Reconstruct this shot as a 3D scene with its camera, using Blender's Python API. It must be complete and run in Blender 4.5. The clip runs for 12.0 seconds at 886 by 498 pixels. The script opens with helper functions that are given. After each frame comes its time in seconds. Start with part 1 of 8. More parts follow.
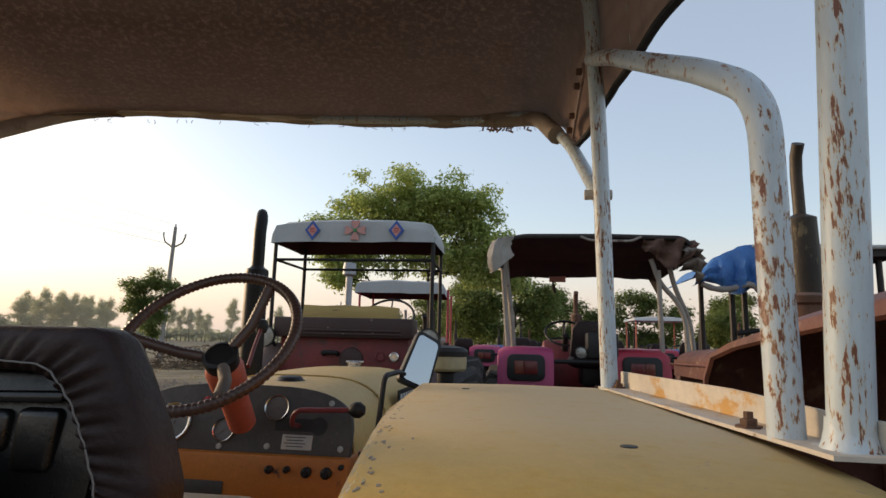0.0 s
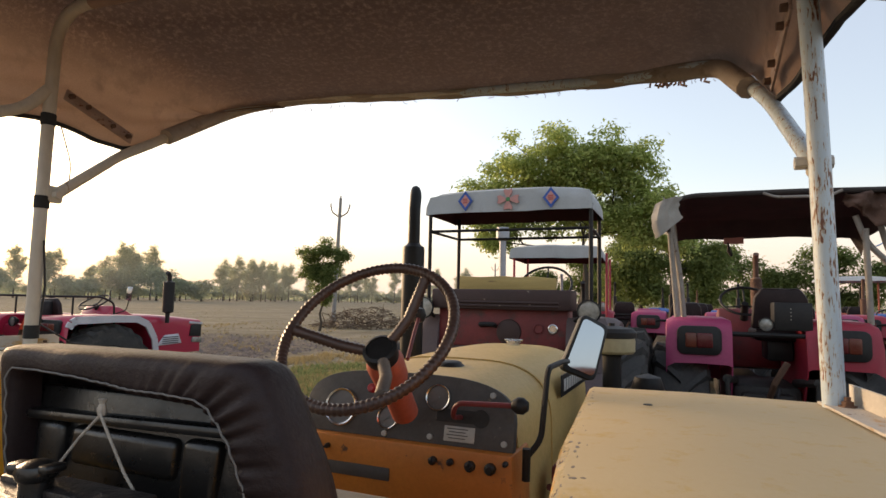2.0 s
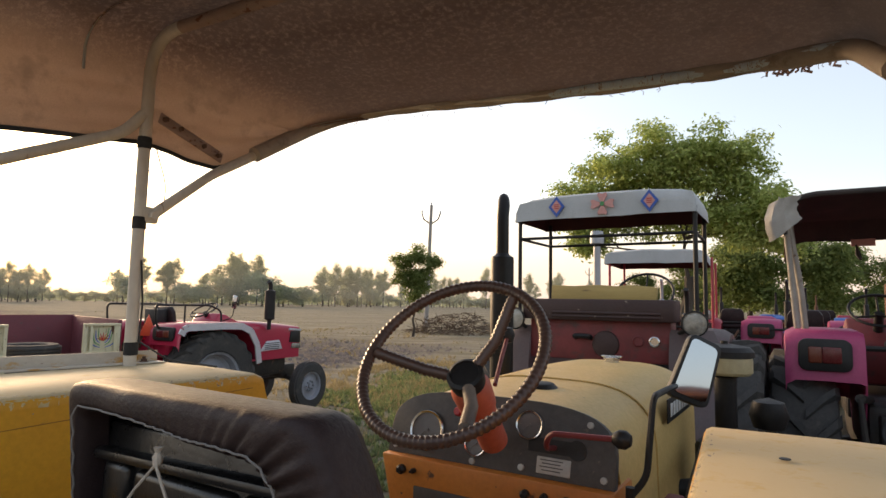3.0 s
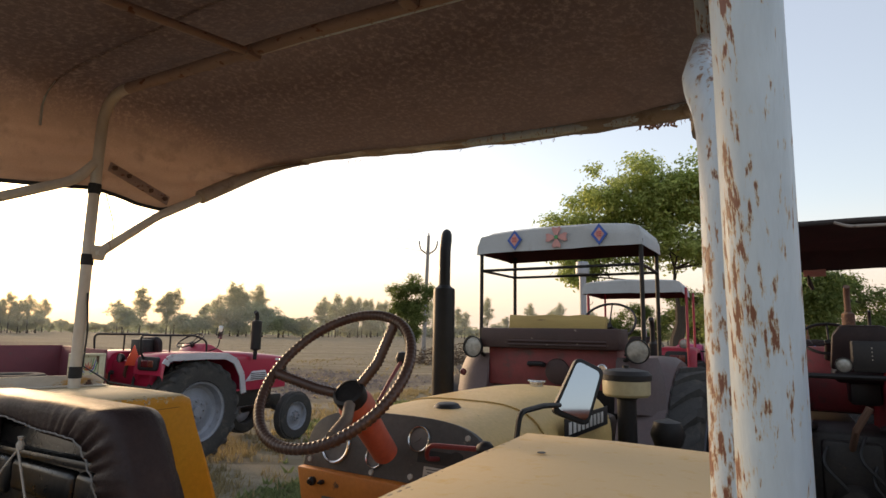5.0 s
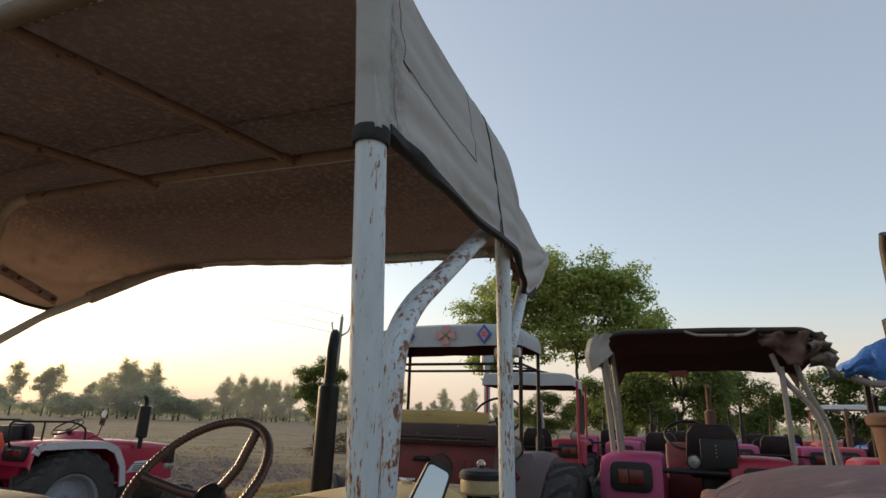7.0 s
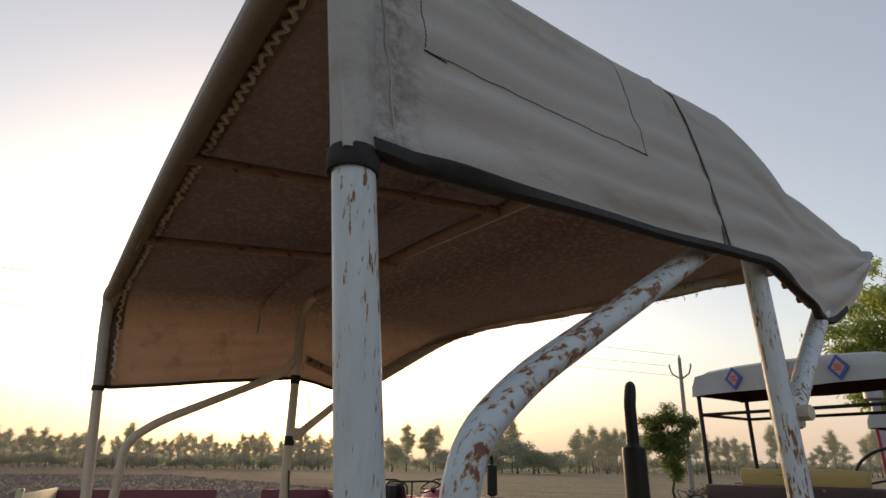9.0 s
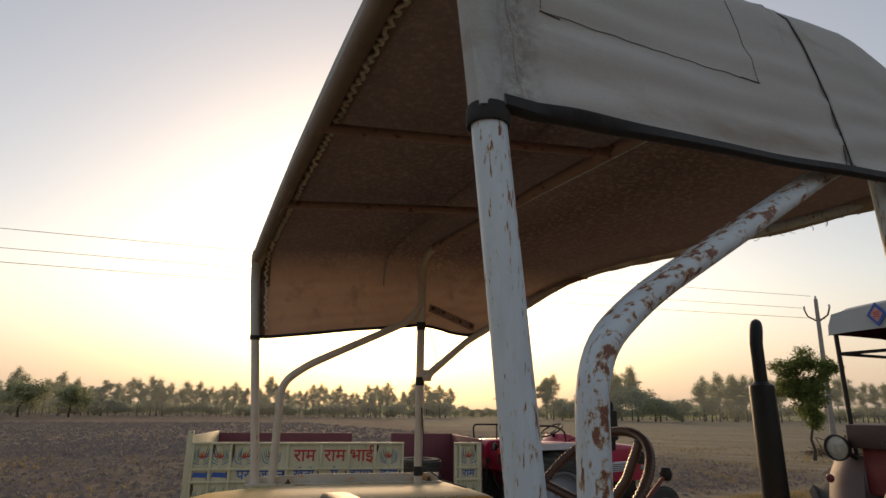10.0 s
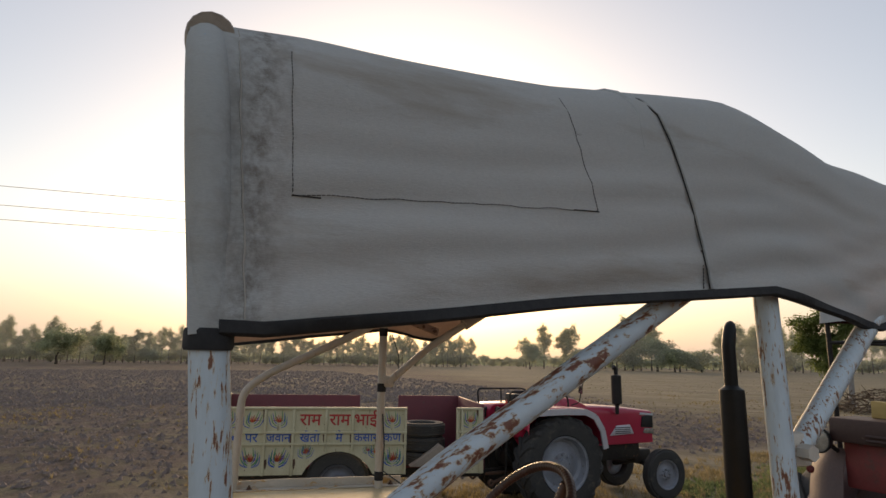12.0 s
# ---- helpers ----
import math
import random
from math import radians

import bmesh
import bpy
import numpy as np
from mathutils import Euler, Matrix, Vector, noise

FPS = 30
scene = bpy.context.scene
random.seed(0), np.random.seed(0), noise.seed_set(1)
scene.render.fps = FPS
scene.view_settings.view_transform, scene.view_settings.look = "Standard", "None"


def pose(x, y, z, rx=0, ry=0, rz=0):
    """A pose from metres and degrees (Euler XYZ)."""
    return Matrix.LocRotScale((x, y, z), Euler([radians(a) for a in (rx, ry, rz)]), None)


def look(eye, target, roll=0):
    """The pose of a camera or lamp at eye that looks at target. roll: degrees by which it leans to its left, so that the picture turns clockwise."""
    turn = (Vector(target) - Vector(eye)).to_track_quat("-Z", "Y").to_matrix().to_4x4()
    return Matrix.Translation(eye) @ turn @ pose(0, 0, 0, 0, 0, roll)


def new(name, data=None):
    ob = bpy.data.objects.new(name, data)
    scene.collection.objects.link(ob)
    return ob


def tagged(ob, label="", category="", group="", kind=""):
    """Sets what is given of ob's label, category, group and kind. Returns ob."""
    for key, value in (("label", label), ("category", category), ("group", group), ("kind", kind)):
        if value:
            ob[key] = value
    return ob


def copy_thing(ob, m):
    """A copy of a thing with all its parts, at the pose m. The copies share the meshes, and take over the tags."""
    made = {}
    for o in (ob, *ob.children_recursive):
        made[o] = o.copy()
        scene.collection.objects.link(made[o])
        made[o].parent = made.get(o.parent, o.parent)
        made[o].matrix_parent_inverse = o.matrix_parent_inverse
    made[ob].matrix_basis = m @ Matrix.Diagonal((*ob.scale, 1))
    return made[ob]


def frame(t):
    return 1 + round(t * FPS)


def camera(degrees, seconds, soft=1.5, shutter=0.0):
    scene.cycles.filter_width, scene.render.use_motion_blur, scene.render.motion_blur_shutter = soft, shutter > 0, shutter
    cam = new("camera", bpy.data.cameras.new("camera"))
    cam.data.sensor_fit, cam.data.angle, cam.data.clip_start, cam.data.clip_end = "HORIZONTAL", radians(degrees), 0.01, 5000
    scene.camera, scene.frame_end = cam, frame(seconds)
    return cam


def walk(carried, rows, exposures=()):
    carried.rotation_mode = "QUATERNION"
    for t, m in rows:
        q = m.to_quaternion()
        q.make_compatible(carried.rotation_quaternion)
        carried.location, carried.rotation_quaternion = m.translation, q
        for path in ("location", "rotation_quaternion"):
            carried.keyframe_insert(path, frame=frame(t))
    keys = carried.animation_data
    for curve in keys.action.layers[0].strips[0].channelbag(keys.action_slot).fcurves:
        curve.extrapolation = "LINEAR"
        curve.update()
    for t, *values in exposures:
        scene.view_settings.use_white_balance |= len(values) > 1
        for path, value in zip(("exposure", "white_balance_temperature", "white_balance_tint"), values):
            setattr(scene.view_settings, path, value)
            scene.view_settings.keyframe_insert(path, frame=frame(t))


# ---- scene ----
cam = camera(74.3, 12.0)
PATH = [
    (0, (0.128, 0.023, 1.656), (-0.053, 1.989, 1.973), 1.4),
    (0.5, (0.0, 0.038, 1.624), (-0.208, 2.015, 1.843), 1.8),
    (1, (-0.096, -0.014, 1.64), (-0.594, 1.916, 1.808), 1.8),
    (1.5, (0.072, -0.003, 1.676), (-0.551, 1.891, 1.825), 1.2),
    (2, (0.089, 0.131, 1.734), (-0.597, 2.001, 1.907), 1.2),
    (2.5, (0.058, 0.196, 1.754), (-0.861, 1.963, 1.943), 1.0),
    (4.5, (0.154, 0.288, 1.814), (-0.85, 2.008, 1.997), 1.2),
    (5, (0.421, 0.183, 1.766), (-0.547, 1.909, 2.052), 1.0),
    (5.5, (0.512, 0.09, 1.682), (-0.443, 1.817, 2.01), 1.2),
    (6, (0.5, 0.031, 1.641), (-0.391, 1.776, 2.043), 1.7),
    (6.5, (0.612, -0.057, 1.76), (-0.005, 1.778, 2.261), 1.9),
    (8.5, (0.783, 0.257, 1.893), (-0.539, 1.552, 2.652), 1.2),
    (9, (0.791, 0.306, 1.909), (-0.715, 1.425, 2.601), 0.8),
    (9.5, (0.753, 0.245, 1.856), (-0.886, 1.228, 2.445), 1.0),
    (10, (0.852, 0.238, 1.862), (-0.883, 1.075, 2.399), 0.6),
    (10.5, (0.943, 0.337, 2.003), (-0.824, 1.15, 2.47), 0.6),
    (11, (0.903, 0.39, 2.099), (-0.864, 1.225, 2.522), 0.6),
    (11.5, (0.869, 0.422, 2.102), (-0.913, 1.244, 2.488), 0.7),
    (12, (0.977, 0.472, 2.117), (-0.823, 1.261, 2.49), 0.9),
]
EXPOSURES = [(0.0, 1.2, 7600, 14), (1.0, 1.3, 8000, 16), (2.0, 1.55, 8200, 17), (2.7, 1.68, 8250, 17), (4.5, 1.44, 8300, 18), (5.5, 1.38, 8120, 16), (6.5, 1.12, 7820, 13), (8.5, 0.96, 8320, 17), (10.0, 0.66, 8600, 18), (10.7, 0.57, 8450, 18), (12.0, 0.86, 8300, 17)]
walk(cam, [(t, look(eye, target, roll)) for t, eye, target, roll in PATH], EXPOSURES)

# ---- world and sun ----
SUN_AZ, SUN_EL = 69.5, 11.0          # degrees from +y towards -x, and above the horizon
sun_way = Vector((-math.sin(radians(SUN_AZ)) * math.cos(radians(SUN_EL)),
                  math.cos(radians(SUN_AZ)) * math.cos(radians(SUN_EL)), math.sin(radians(SUN_EL))))
world = bpy.data.worlds.new("world")
scene.world = world
world.use_nodes = True
wn = world.node_tree
sky = wn.nodes.new("ShaderNodeTexSky")
sky.sky_type = "NISHITA"
sky.sun_disc = False
sky.sun_elevation = radians(SUN_EL)
sky.sun_rotation = radians(-SUN_AZ)
sky.altitude = 200
sky.air_density = 1.05
sky.dust_density = 2.0
sky.ozone_density = 1.8
haze = wn.nodes.new("ShaderNodeMix")          # dusty air over the plain
haze.data_type = "RGBA"
haze.inputs[0].default_value = 0.38
haze.inputs[7].default_value = (1.8, 2.2, 2.9, 1)
grey_dust = wn.nodes.new("ShaderNodeHueSaturation")
grey_dust.inputs["Saturation"].default_value = 1.0
wn.links.new(sky.outputs[0], grey_dust.inputs["Color"])
wn.links.new(grey_dust.outputs[0], haze.inputs[6])
low_air = wn.nodes.new("ShaderNodeMix")       # thicker, browner dust towards the horizon, all round
low_air.data_type = "RGBA"
low_air.inputs[7].default_value = (2.65, 2.33, 2.25, 1)
sky_dir, sky_up, sky_low = wn.nodes.new("ShaderNodeTexCoord"), wn.nodes.new("ShaderNodeSeparateXYZ"), wn.nodes.new("ShaderNodeMapRange")
sky_low.interpolation_type = "SMOOTHSTEP"
for k, val in ((1, -0.02), (2, 0.22), (3, 0.92), (4, 0.0)):
    sky_low.inputs[k].default_value = val
wn.links.new(sky_dir.outputs["Generated"], sky_up.inputs[0])
wn.links.new(sky_up.outputs[2], sky_low.inputs[0])
wn.links.new(sky_low.outputs[0], low_air.inputs[0])
wn.links.new(haze.outputs[2], low_air.inputs[6])
wn.links.new(low_air.outputs[2], wn.nodes["Background"].inputs[0])
wn.nodes["Background"].inputs[1].default_value = 0.142

sun_data = bpy.data.lights.new("sun", "SUN")
sun_data.energy = 0.95
sun_data.angle = radians(14.0)
sun_data.color = (1.0, 0.78, 0.55)
sun = new("sun", sun_data)
sun.matrix_world = look((0, 0, 30), Vector((0, 0, 30)) - sun_way)


# ---- materials ----
def mat(name, c1, c2=None, scale=6.0, rough=0.6, metal=0.0, bump=0.15, bscale=70.0, wear=None, wear_at=0.62, wear_scale=9.0,
        stretch=(1, 1, 1), spots=None, spots_at=0.68, spots_scale=40.0, coat=0.0, bdist=0.004, soft_wear=0.05, through_light=0.0, mottle=None, mottle_rough=(0.4, 0.62), mottle_scale=26, spec=0.5, spots_soft=0.04, halo=None, cluster=None):
    """Two colours mixed by broad noise, a fine grain, patches of wear and small spots, with relief."""
    m = bpy.data.materials.new(name)
    m.use_nodes = True
    nt = m.node_tree
    n, ln = nt.nodes, nt.links.new
    bsdf = n["Principled BSDF"]
    tc = n.new("ShaderNodeTexCoord")
    mp = n.new("ShaderNodeMapping")
    mp.inputs["Scale"].default_value = stretch
    ln(tc.outputs["Object"], mp.inputs[0])
    c2 = c2 or tuple(v * 0.78 for v in c1)

    def noise_tex(s, d=5.0, r=0.6):
        t = n.new("ShaderNodeTexNoise")
        t.inputs["Scale"].default_value, t.inputs["Detail"].default_value, t.inputs["Roughness"].default_value = s, d, r
        ln(mp.outputs[0], t.inputs["Vector"])
        return t.outputs["Fac"]

    def ramp(fac, a, b):
        r = n.new("ShaderNodeMapRange")
        r.inputs[1].default_value, r.inputs[2].default_value = a, b
        ln(fac, r.inputs[0])
        return r.outputs[0]

    def mix(fac, a, b):
        x = n.new("ShaderNodeMix")
        x.data_type = "RGBA"
        ln(fac, x.inputs[0])
        for sock, val in ((6, a), (7, b)):
            if isinstance(val, tuple):
                x.inputs[sock].default_value = (*val, 1)
            else:
                ln(val, x.inputs[sock])
        return x.outputs[2]

    col = mix(ramp(noise_tex(scale), 0.32, 0.68), tuple(c1), tuple(c2))
    fine = noise_tex(bscale, 4.0, 0.7)
    col = mix(ramp(fine, 0.3, 1.25), col, tuple(v * 0.6 for v in c1))
    rg = None
    if wear:
        worn = noise_tex(wear_scale, 8.0, 0.65)
        if cluster:                       # broad patches within which the fine wear gathers
            gather = n.new("ShaderNodeMath")
            gather.operation = "MULTIPLY_ADD"
            ln(noise_tex(cluster[0], 3.0, 0.55), gather.inputs[0])
            gather.inputs[1].default_value = cluster[1]
            shift = n.new("ShaderNodeMath")
            shift.operation = "SUBTRACT"
            ln(worn, shift.inputs[0])
            shift.inputs[1].default_value = cluster[1] * 0.5
            ln(shift.outputs[0], gather.inputs[2])
            worn = gather.outputs[0]
        w = ramp(worn, wear_at, wear_at + soft_wear)
        if halo:
            col = mix(ramp(worn, wear_at - 0.035, wear_at + 0.02), col, tuple(halo))
        col = mix(w, col, tuple(wear))
        rg = w
    if spots:
        sp = ramp(noise_tex(spots_scale, 3.0, 0.5), spots_at, spots_at + spots_soft)
        col = mix(sp, col, tuple(spots))
    # mottled second colour around one value along an axis
    if mottle:
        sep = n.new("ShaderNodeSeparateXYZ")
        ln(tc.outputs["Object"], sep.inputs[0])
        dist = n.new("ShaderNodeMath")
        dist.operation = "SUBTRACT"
        ln(sep.outputs[mottle[0]], dist.inputs[0])
        dist.inputs[1].default_value = mottle[1]
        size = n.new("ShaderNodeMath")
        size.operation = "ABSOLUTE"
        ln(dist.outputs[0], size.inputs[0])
        near = ramp(size.outputs[0], mottle[2], mottle[4] if len(mottle) > 4 else 0.0)
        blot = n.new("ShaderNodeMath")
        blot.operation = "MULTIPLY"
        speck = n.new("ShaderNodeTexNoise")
        speck.inputs["Scale"].default_value, speck.inputs["Detail"].default_value, speck.inputs["Roughness"].default_value = mottle_scale, 6.0, 0.7
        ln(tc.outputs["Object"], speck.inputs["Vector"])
        ln(near, blot.inputs[0]), ln(ramp(speck.outputs["Fac"], *mottle_rough), blot.inputs[1])
        col = mix(blot.outputs[0], col, tuple(mottle[3]))
    ln(col, bsdf.inputs["Base Color"])
    rr = n.new("ShaderNodeMapRange")
    rr.inputs[3].default_value, rr.inputs[4].default_value = max(0.04, rough - 0.12), min(1.0, rough + 0.14)
    ln(fine, rr.inputs[0])
    ln(rr.outputs[0], bsdf.inputs["Roughness"])
    bsdf.inputs["Metallic"].default_value = metal
    bsdf.inputs["Specular IOR Level"].default_value = spec
    bsdf.inputs["Coat Weight"].default_value = coat
    if bump:
        bp = n.new("ShaderNodeBump")
        bp.inputs["Strength"].default_value, bp.inputs["Distance"].default_value = min(1.0, bump * 2), bdist
        if rg is not None:
            ad = n.new("ShaderNodeMath")
            ad.operation = "SUBTRACT"
            ln(fine, ad.inputs[0]), ln(rg, ad.inputs[1])
            ln(ad.outputs[0], bp.inputs["Height"])
        else:
            ln(fine, bp.inputs["Height"])
        ln(bp.outputs[0], bsdf.inputs["Normal"])
    if through_light:
        tr, ms = n.new("ShaderNodeBsdfTranslucent"), n.new("ShaderNodeMixShader")
        ln(col, tr.inputs[0])
        ms.inputs[0].default_value = through_light
        ln(bsdf.outputs[0], ms.inputs[1]), ln(tr.outputs[0], ms.inputs[2])
        ln(ms.outputs[0], n["Material Output"].inputs[0])
    return m


RUST = (0.16, 0.055, 0.025)
M = {}
M["yellow"] = mat("yellow_paint", (0.66, 0.44, 0.16), (0.6, 0.39, 0.14), 3.5, 0.5, bump=0.05, wear=(0.2, 0.13, 0.07), wear_at=0.72, wear_scale=11, spots=(0.1, 0.06, 0.04), spots_at=0.74, spots_scale=24)
M["fender_yellow"] = mat("dusty_yellow_fender_paint", (0.57, 0.335, 0.04), (0.52, 0.3, 0.04), 3.5, 0.66, spec=0.25, bump=0.08, wear=(0.37, 0.335, 0.31), wear_at=0.69, wear_scale=24, spots=(0.2, 0.14, 0.1), spots_at=0.69, spots_scale=55, mottle=(1, 0.05, 0.98, (0.57, 0.45, 0.27), 0.6), mottle_rough=(0.1, 0.45))
M["chipped_edge"] = mat("chipped_yellow_paint", (0.55, 0.43, 0.22), (0.5, 0.4, 0.22), 9, 0.6, bump=0.1, wear=(0.44, 0.38, 0.29), wear_at=0.5, wear_scale=40, soft_wear=0.12, spots=(0.16, 0.12, 0.1), spots_at=0.63, spots_scale=95, stretch=(1, 0.5, 1))
M["seam_brown"] = mat("brown_seam_dirt", (0.26, 0.12, 0.025), (0.34, 0.16, 0.025), 30, 0.8)
M["bare_chip"] = mat("bare_metal_chips", (0.42, 0.34, 0.26), (0.22, 0.15, 0.11), 30, 0.6, bump=0.1)
M["shell_black"] = mat("glossy_black_plastic", (0.008, 0.008, 0.009), (0.014, 0.013, 0.012), 12, 0.29, bump=0.1, bscale=60, wear=(0.045, 0.034, 0.026), wear_at=0.64, wear_scale=16, soft_wear=0.2, spec=0.6)
M["cord_grey"] = mat("off_white_cord", (0.5, 0.44, 0.37), (0.36, 0.31, 0.26), 60, 0.9, bump=0.3, bscale=300)
# rear hem canvas, with the dark of its backlit side painted in
M["hem_brown"] = mat("backlit_brown_hem_canvas", (0.27, 0.21, 0.165), (0.2, 0.15, 0.115), 9, 0.95, bump=0.3, bscale=240, wear=(0.14, 0.1, 0.08), wear_at=0.58, wear_scale=14, soft_wear=0.15)
M["dusty_pipe"] = mat("dusty_grey_pipe", (0.34, 0.31, 0.27), (0.25, 0.22, 0.19), 7, 0.7, bump=0.1, wear=(0.14, 0.08, 0.05), wear_at=0.62, wear_scale=14)
M["orange"] = mat("orange_yellow_paint", (0.64, 0.305, 0.017), (0.57, 0.26, 0.016), 4, 0.5, bump=0.06, wear=(0.1, 0.05, 0.03), wear_at=0.74, wear_scale=14, spots=(0.06, 0.04, 0.03), spots_at=0.74, spots_scale=22)
M["dash_orange"] = mat("orange_dash_paint", (0.58, 0.2, 0.035), (0.5, 0.16, 0.03), 5, 0.5, bump=0.06, wear=(0.1, 0.045, 0.025), wear_at=0.66, wear_scale=14, spots=(0.07, 0.04, 0.03), spots_at=0.7, spots_scale=30)
M["white_pipe"] = mat("white_pipe_paint", (0.54, 0.65, 0.72), (0.5, 0.58, 0.62), 7, 0.42, bump=0.12, cluster=(38, 0.5), wear=(0.17, 0.06, 0.032), wear_at=0.59, wear_scale=210, stretch=(1.2, 1.2, 0.22), spots=(0.36, 0.25, 0.14), spots_at=0.66, spots_scale=40, spots_soft=0.12, soft_wear=0.04, halo=(0.5, 0.4, 0.26))
M["brace_pipe"] = mat("rusty_white_pipe_paint", (0.54, 0.64, 0.71), (0.5, 0.57, 0.61), 7, 0.42, bump=0.14, cluster=(30, 0.6), wear=(0.17, 0.058, 0.034), wear_at=0.575, wear_scale=170, stretch=(1.3, 0.28, 0.32), spots=(0.3, 0.16, 0.08), spots_at=0.64, spots_scale=150, spots_soft=0.05, soft_wear=0.05, halo=(0.45, 0.34, 0.22))
M["cream_pipe"] = mat("dusty_white_pipe_paint", (0.62, 0.57, 0.5), (0.5, 0.44, 0.37), 7, 0.5, bump=0.08, wear=(0.26, 0.14, 0.08), wear_at=0.62, wear_scale=16, stretch=(1, 1, 0.4))
M["rail_white"] = mat("dusty_white_rail_paint", (0.62, 0.57, 0.5), (0.5, 0.45, 0.38), 9, 0.6, bump=0.1, wear=(0.5, 0.28, 0.08), wear_at=0.56, wear_scale=26, cluster=(5, 0.7), soft_wear=0.1, stretch=(1, 0.5, 1), spots=(0.16, 0.08, 0.045), spots_at=0.7, spots_scale=60)
M["rust_pipe"] = mat("rusty_white_frame_paint", (0.35, 0.235, 0.19), (0.26, 0.165, 0.13), 9, 0.6, bump=0.12, wear=RUST, wear_at=0.58, wear_scale=60, stretch=(0.4, 0.4, 1))
# grey canvas: mottled dirt along the rear seam
M["canvas_out"] = mat("grey_canvas", (0.67, 0.685, 0.67), (0.6, 0.612, 0.595), 5, 0.92, bump=0.4, bscale=520, wear=(0.42, 0.38, 0.325), wear_at=0.555, wear_scale=7, soft_wear=0.2, bdist=0.0015, spots=(0.1, 0.085, 0.07), spots_at=0.765, spots_scale=70, through_light=0.33, stretch=(1, 0.34, 1.9), mottle=(1, -0.724, 0.04, (0.3, 0.268, 0.24)), mottle_scale=70)
# lining: dark and mottled at roof height, paler towards the hems
M["canvas_in"] = mat("brown_canvas_lining", (0.58, 0.4, 0.31), (0.5, 0.335, 0.26), 4, 0.95, bump=0.25, bscale=240, wear=(0.36, 0.25, 0.2), wear_at=0.52, wear_scale=11, soft_wear=0.18, through_light=0.55, mottle=(2, 2.57, 0.17, (0.17, 0.105, 0.082)), mottle_rough=(0.14, 0.52), mottle_scale=60)
# beige of the corner cap; on the front hem it stands for shade
M["hem_canvas"] = mat("beige_hem_canvas", (0.44, 0.37, 0.31), (0.34, 0.28, 0.23), 9, 0.95, bump=0.3, bscale=240, wear=(0.2, 0.15, 0.12), wear_at=0.58, wear_scale=14, soft_wear=0.15)
M["grey_string"] = mat("grey_string", (0.22, 0.21, 0.2), rough=0.9)
M["battery_case"] = mat("black_battery_case", (0.009, 0.008, 0.0085), (0.018, 0.014, 0.014), 9, 0.6, bump=0.12, wear=(0.024, 0.016, 0.014), wear_at=0.6, wear_scale=14, soft_wear=0.2, spec=0.14)
M["dusty_lid"] = mat("dusty_battery_lid", (0.02, 0.017, 0.017), (0.055, 0.042, 0.038), 18, 0.4, bump=0.4, bscale=34, bdist=0.006, wear=(0.13, 0.07, 0.052), wear_at=0.6, wear_scale=16, soft_wear=0.1)
M["dull_pipe"] = mat("dull_grey_pipe_paint", (0.24, 0.25, 0.28), (0.17, 0.17, 0.19), 7, 0.4, bump=0.08, wear=(0.12, 0.07, 0.045), wear_at=0.66, wear_scale=20)
M["black_tape"] = mat("black_binding", (0.018, 0.018, 0.02), (0.03, 0.03, 0.03), 20, 0.85)
M["dull_thread"] = mat("dull_thread", (0.42, 0.39, 0.35), rough=0.9)
M["thread"] = mat("dark_thread", (0.04, 0.035, 0.03), rough=0.9)
M["pale_thread"] = mat("pale_thread", (0.75, 0.7, 0.63), rough=0.9)
M["seat"] = mat("black_vinyl", (0.021, 0.0125, 0.013), (0.035, 0.0215, 0.0215), 8, 0.5, bump=0.14, bscale=160, wear=(0.044, 0.029, 0.027), wear_at=0.56, soft_wear=0.2, spec=0.24)
M["seat_top"] = mat("worn_beige_vinyl", (0.3, 0.26, 0.19), (0.24, 0.2, 0.14), 8, 0.6, bump=0.1)
M["black_plastic"] = mat("black_plastic", (0.012, 0.012, 0.013), (0.022, 0.02, 0.019), 12, 0.5, spec=0.35, bump=0.08, wear=(0.11, 0.085, 0.065), wear_at=0.66, wear_scale=12, soft_wear=0.2)
M["black_metal"] = mat("black_painted_metal", (0.012, 0.011, 0.011), (0.02, 0.018, 0.017), 8, 0.5, spec=0.3, bump=0.06, wear=(0.09, 0.05, 0.03), wear_at=0.7)
M["stack_black"] = mat("sooty_black_paint", (0.007, 0.0068, 0.0065), (0.013, 0.012, 0.011), 8, 0.42, spec=0.22, bump=0.06, wear=(0.05, 0.026, 0.016), wear_at=0.7)
M["grip"] = mat("brown_wrapped_grip", (0.1, 0.055, 0.042), (0.065, 0.034, 0.027), 14, 0.36, bump=0.12, bscale=90)
M["worn_grip"] = mat("pale_worn_grip", (0.24, 0.19, 0.15), (0.15, 0.11, 0.09), 14, 0.6, bump=0.12, bscale=90)
M["red_column"] = mat("red_orange_paint", (0.58, 0.13, 0.075), (0.48, 0.1, 0.06), 9, 0.5, wear=(0.14, 0.06, 0.04), wear_at=0.7, wear_scale=20)
M["panel"] = mat("dusty_dash_panel", (0.065, 0.06, 0.058), (0.09, 0.082, 0.076), 10, 0.6, wear=(0.17, 0.14, 0.115), wear_at=0.66, wear_scale=18)
M["chrome"] = mat("chrome", (0.75, 0.74, 0.72), (0.6, 0.58, 0.55), 10, 0.22, metal=1.0, bump=0.03)
M["dial"] = mat("dial_face", (0.17, 0.16, 0.15), (0.12, 0.115, 0.11), 14, 0.4, bump=0.0)
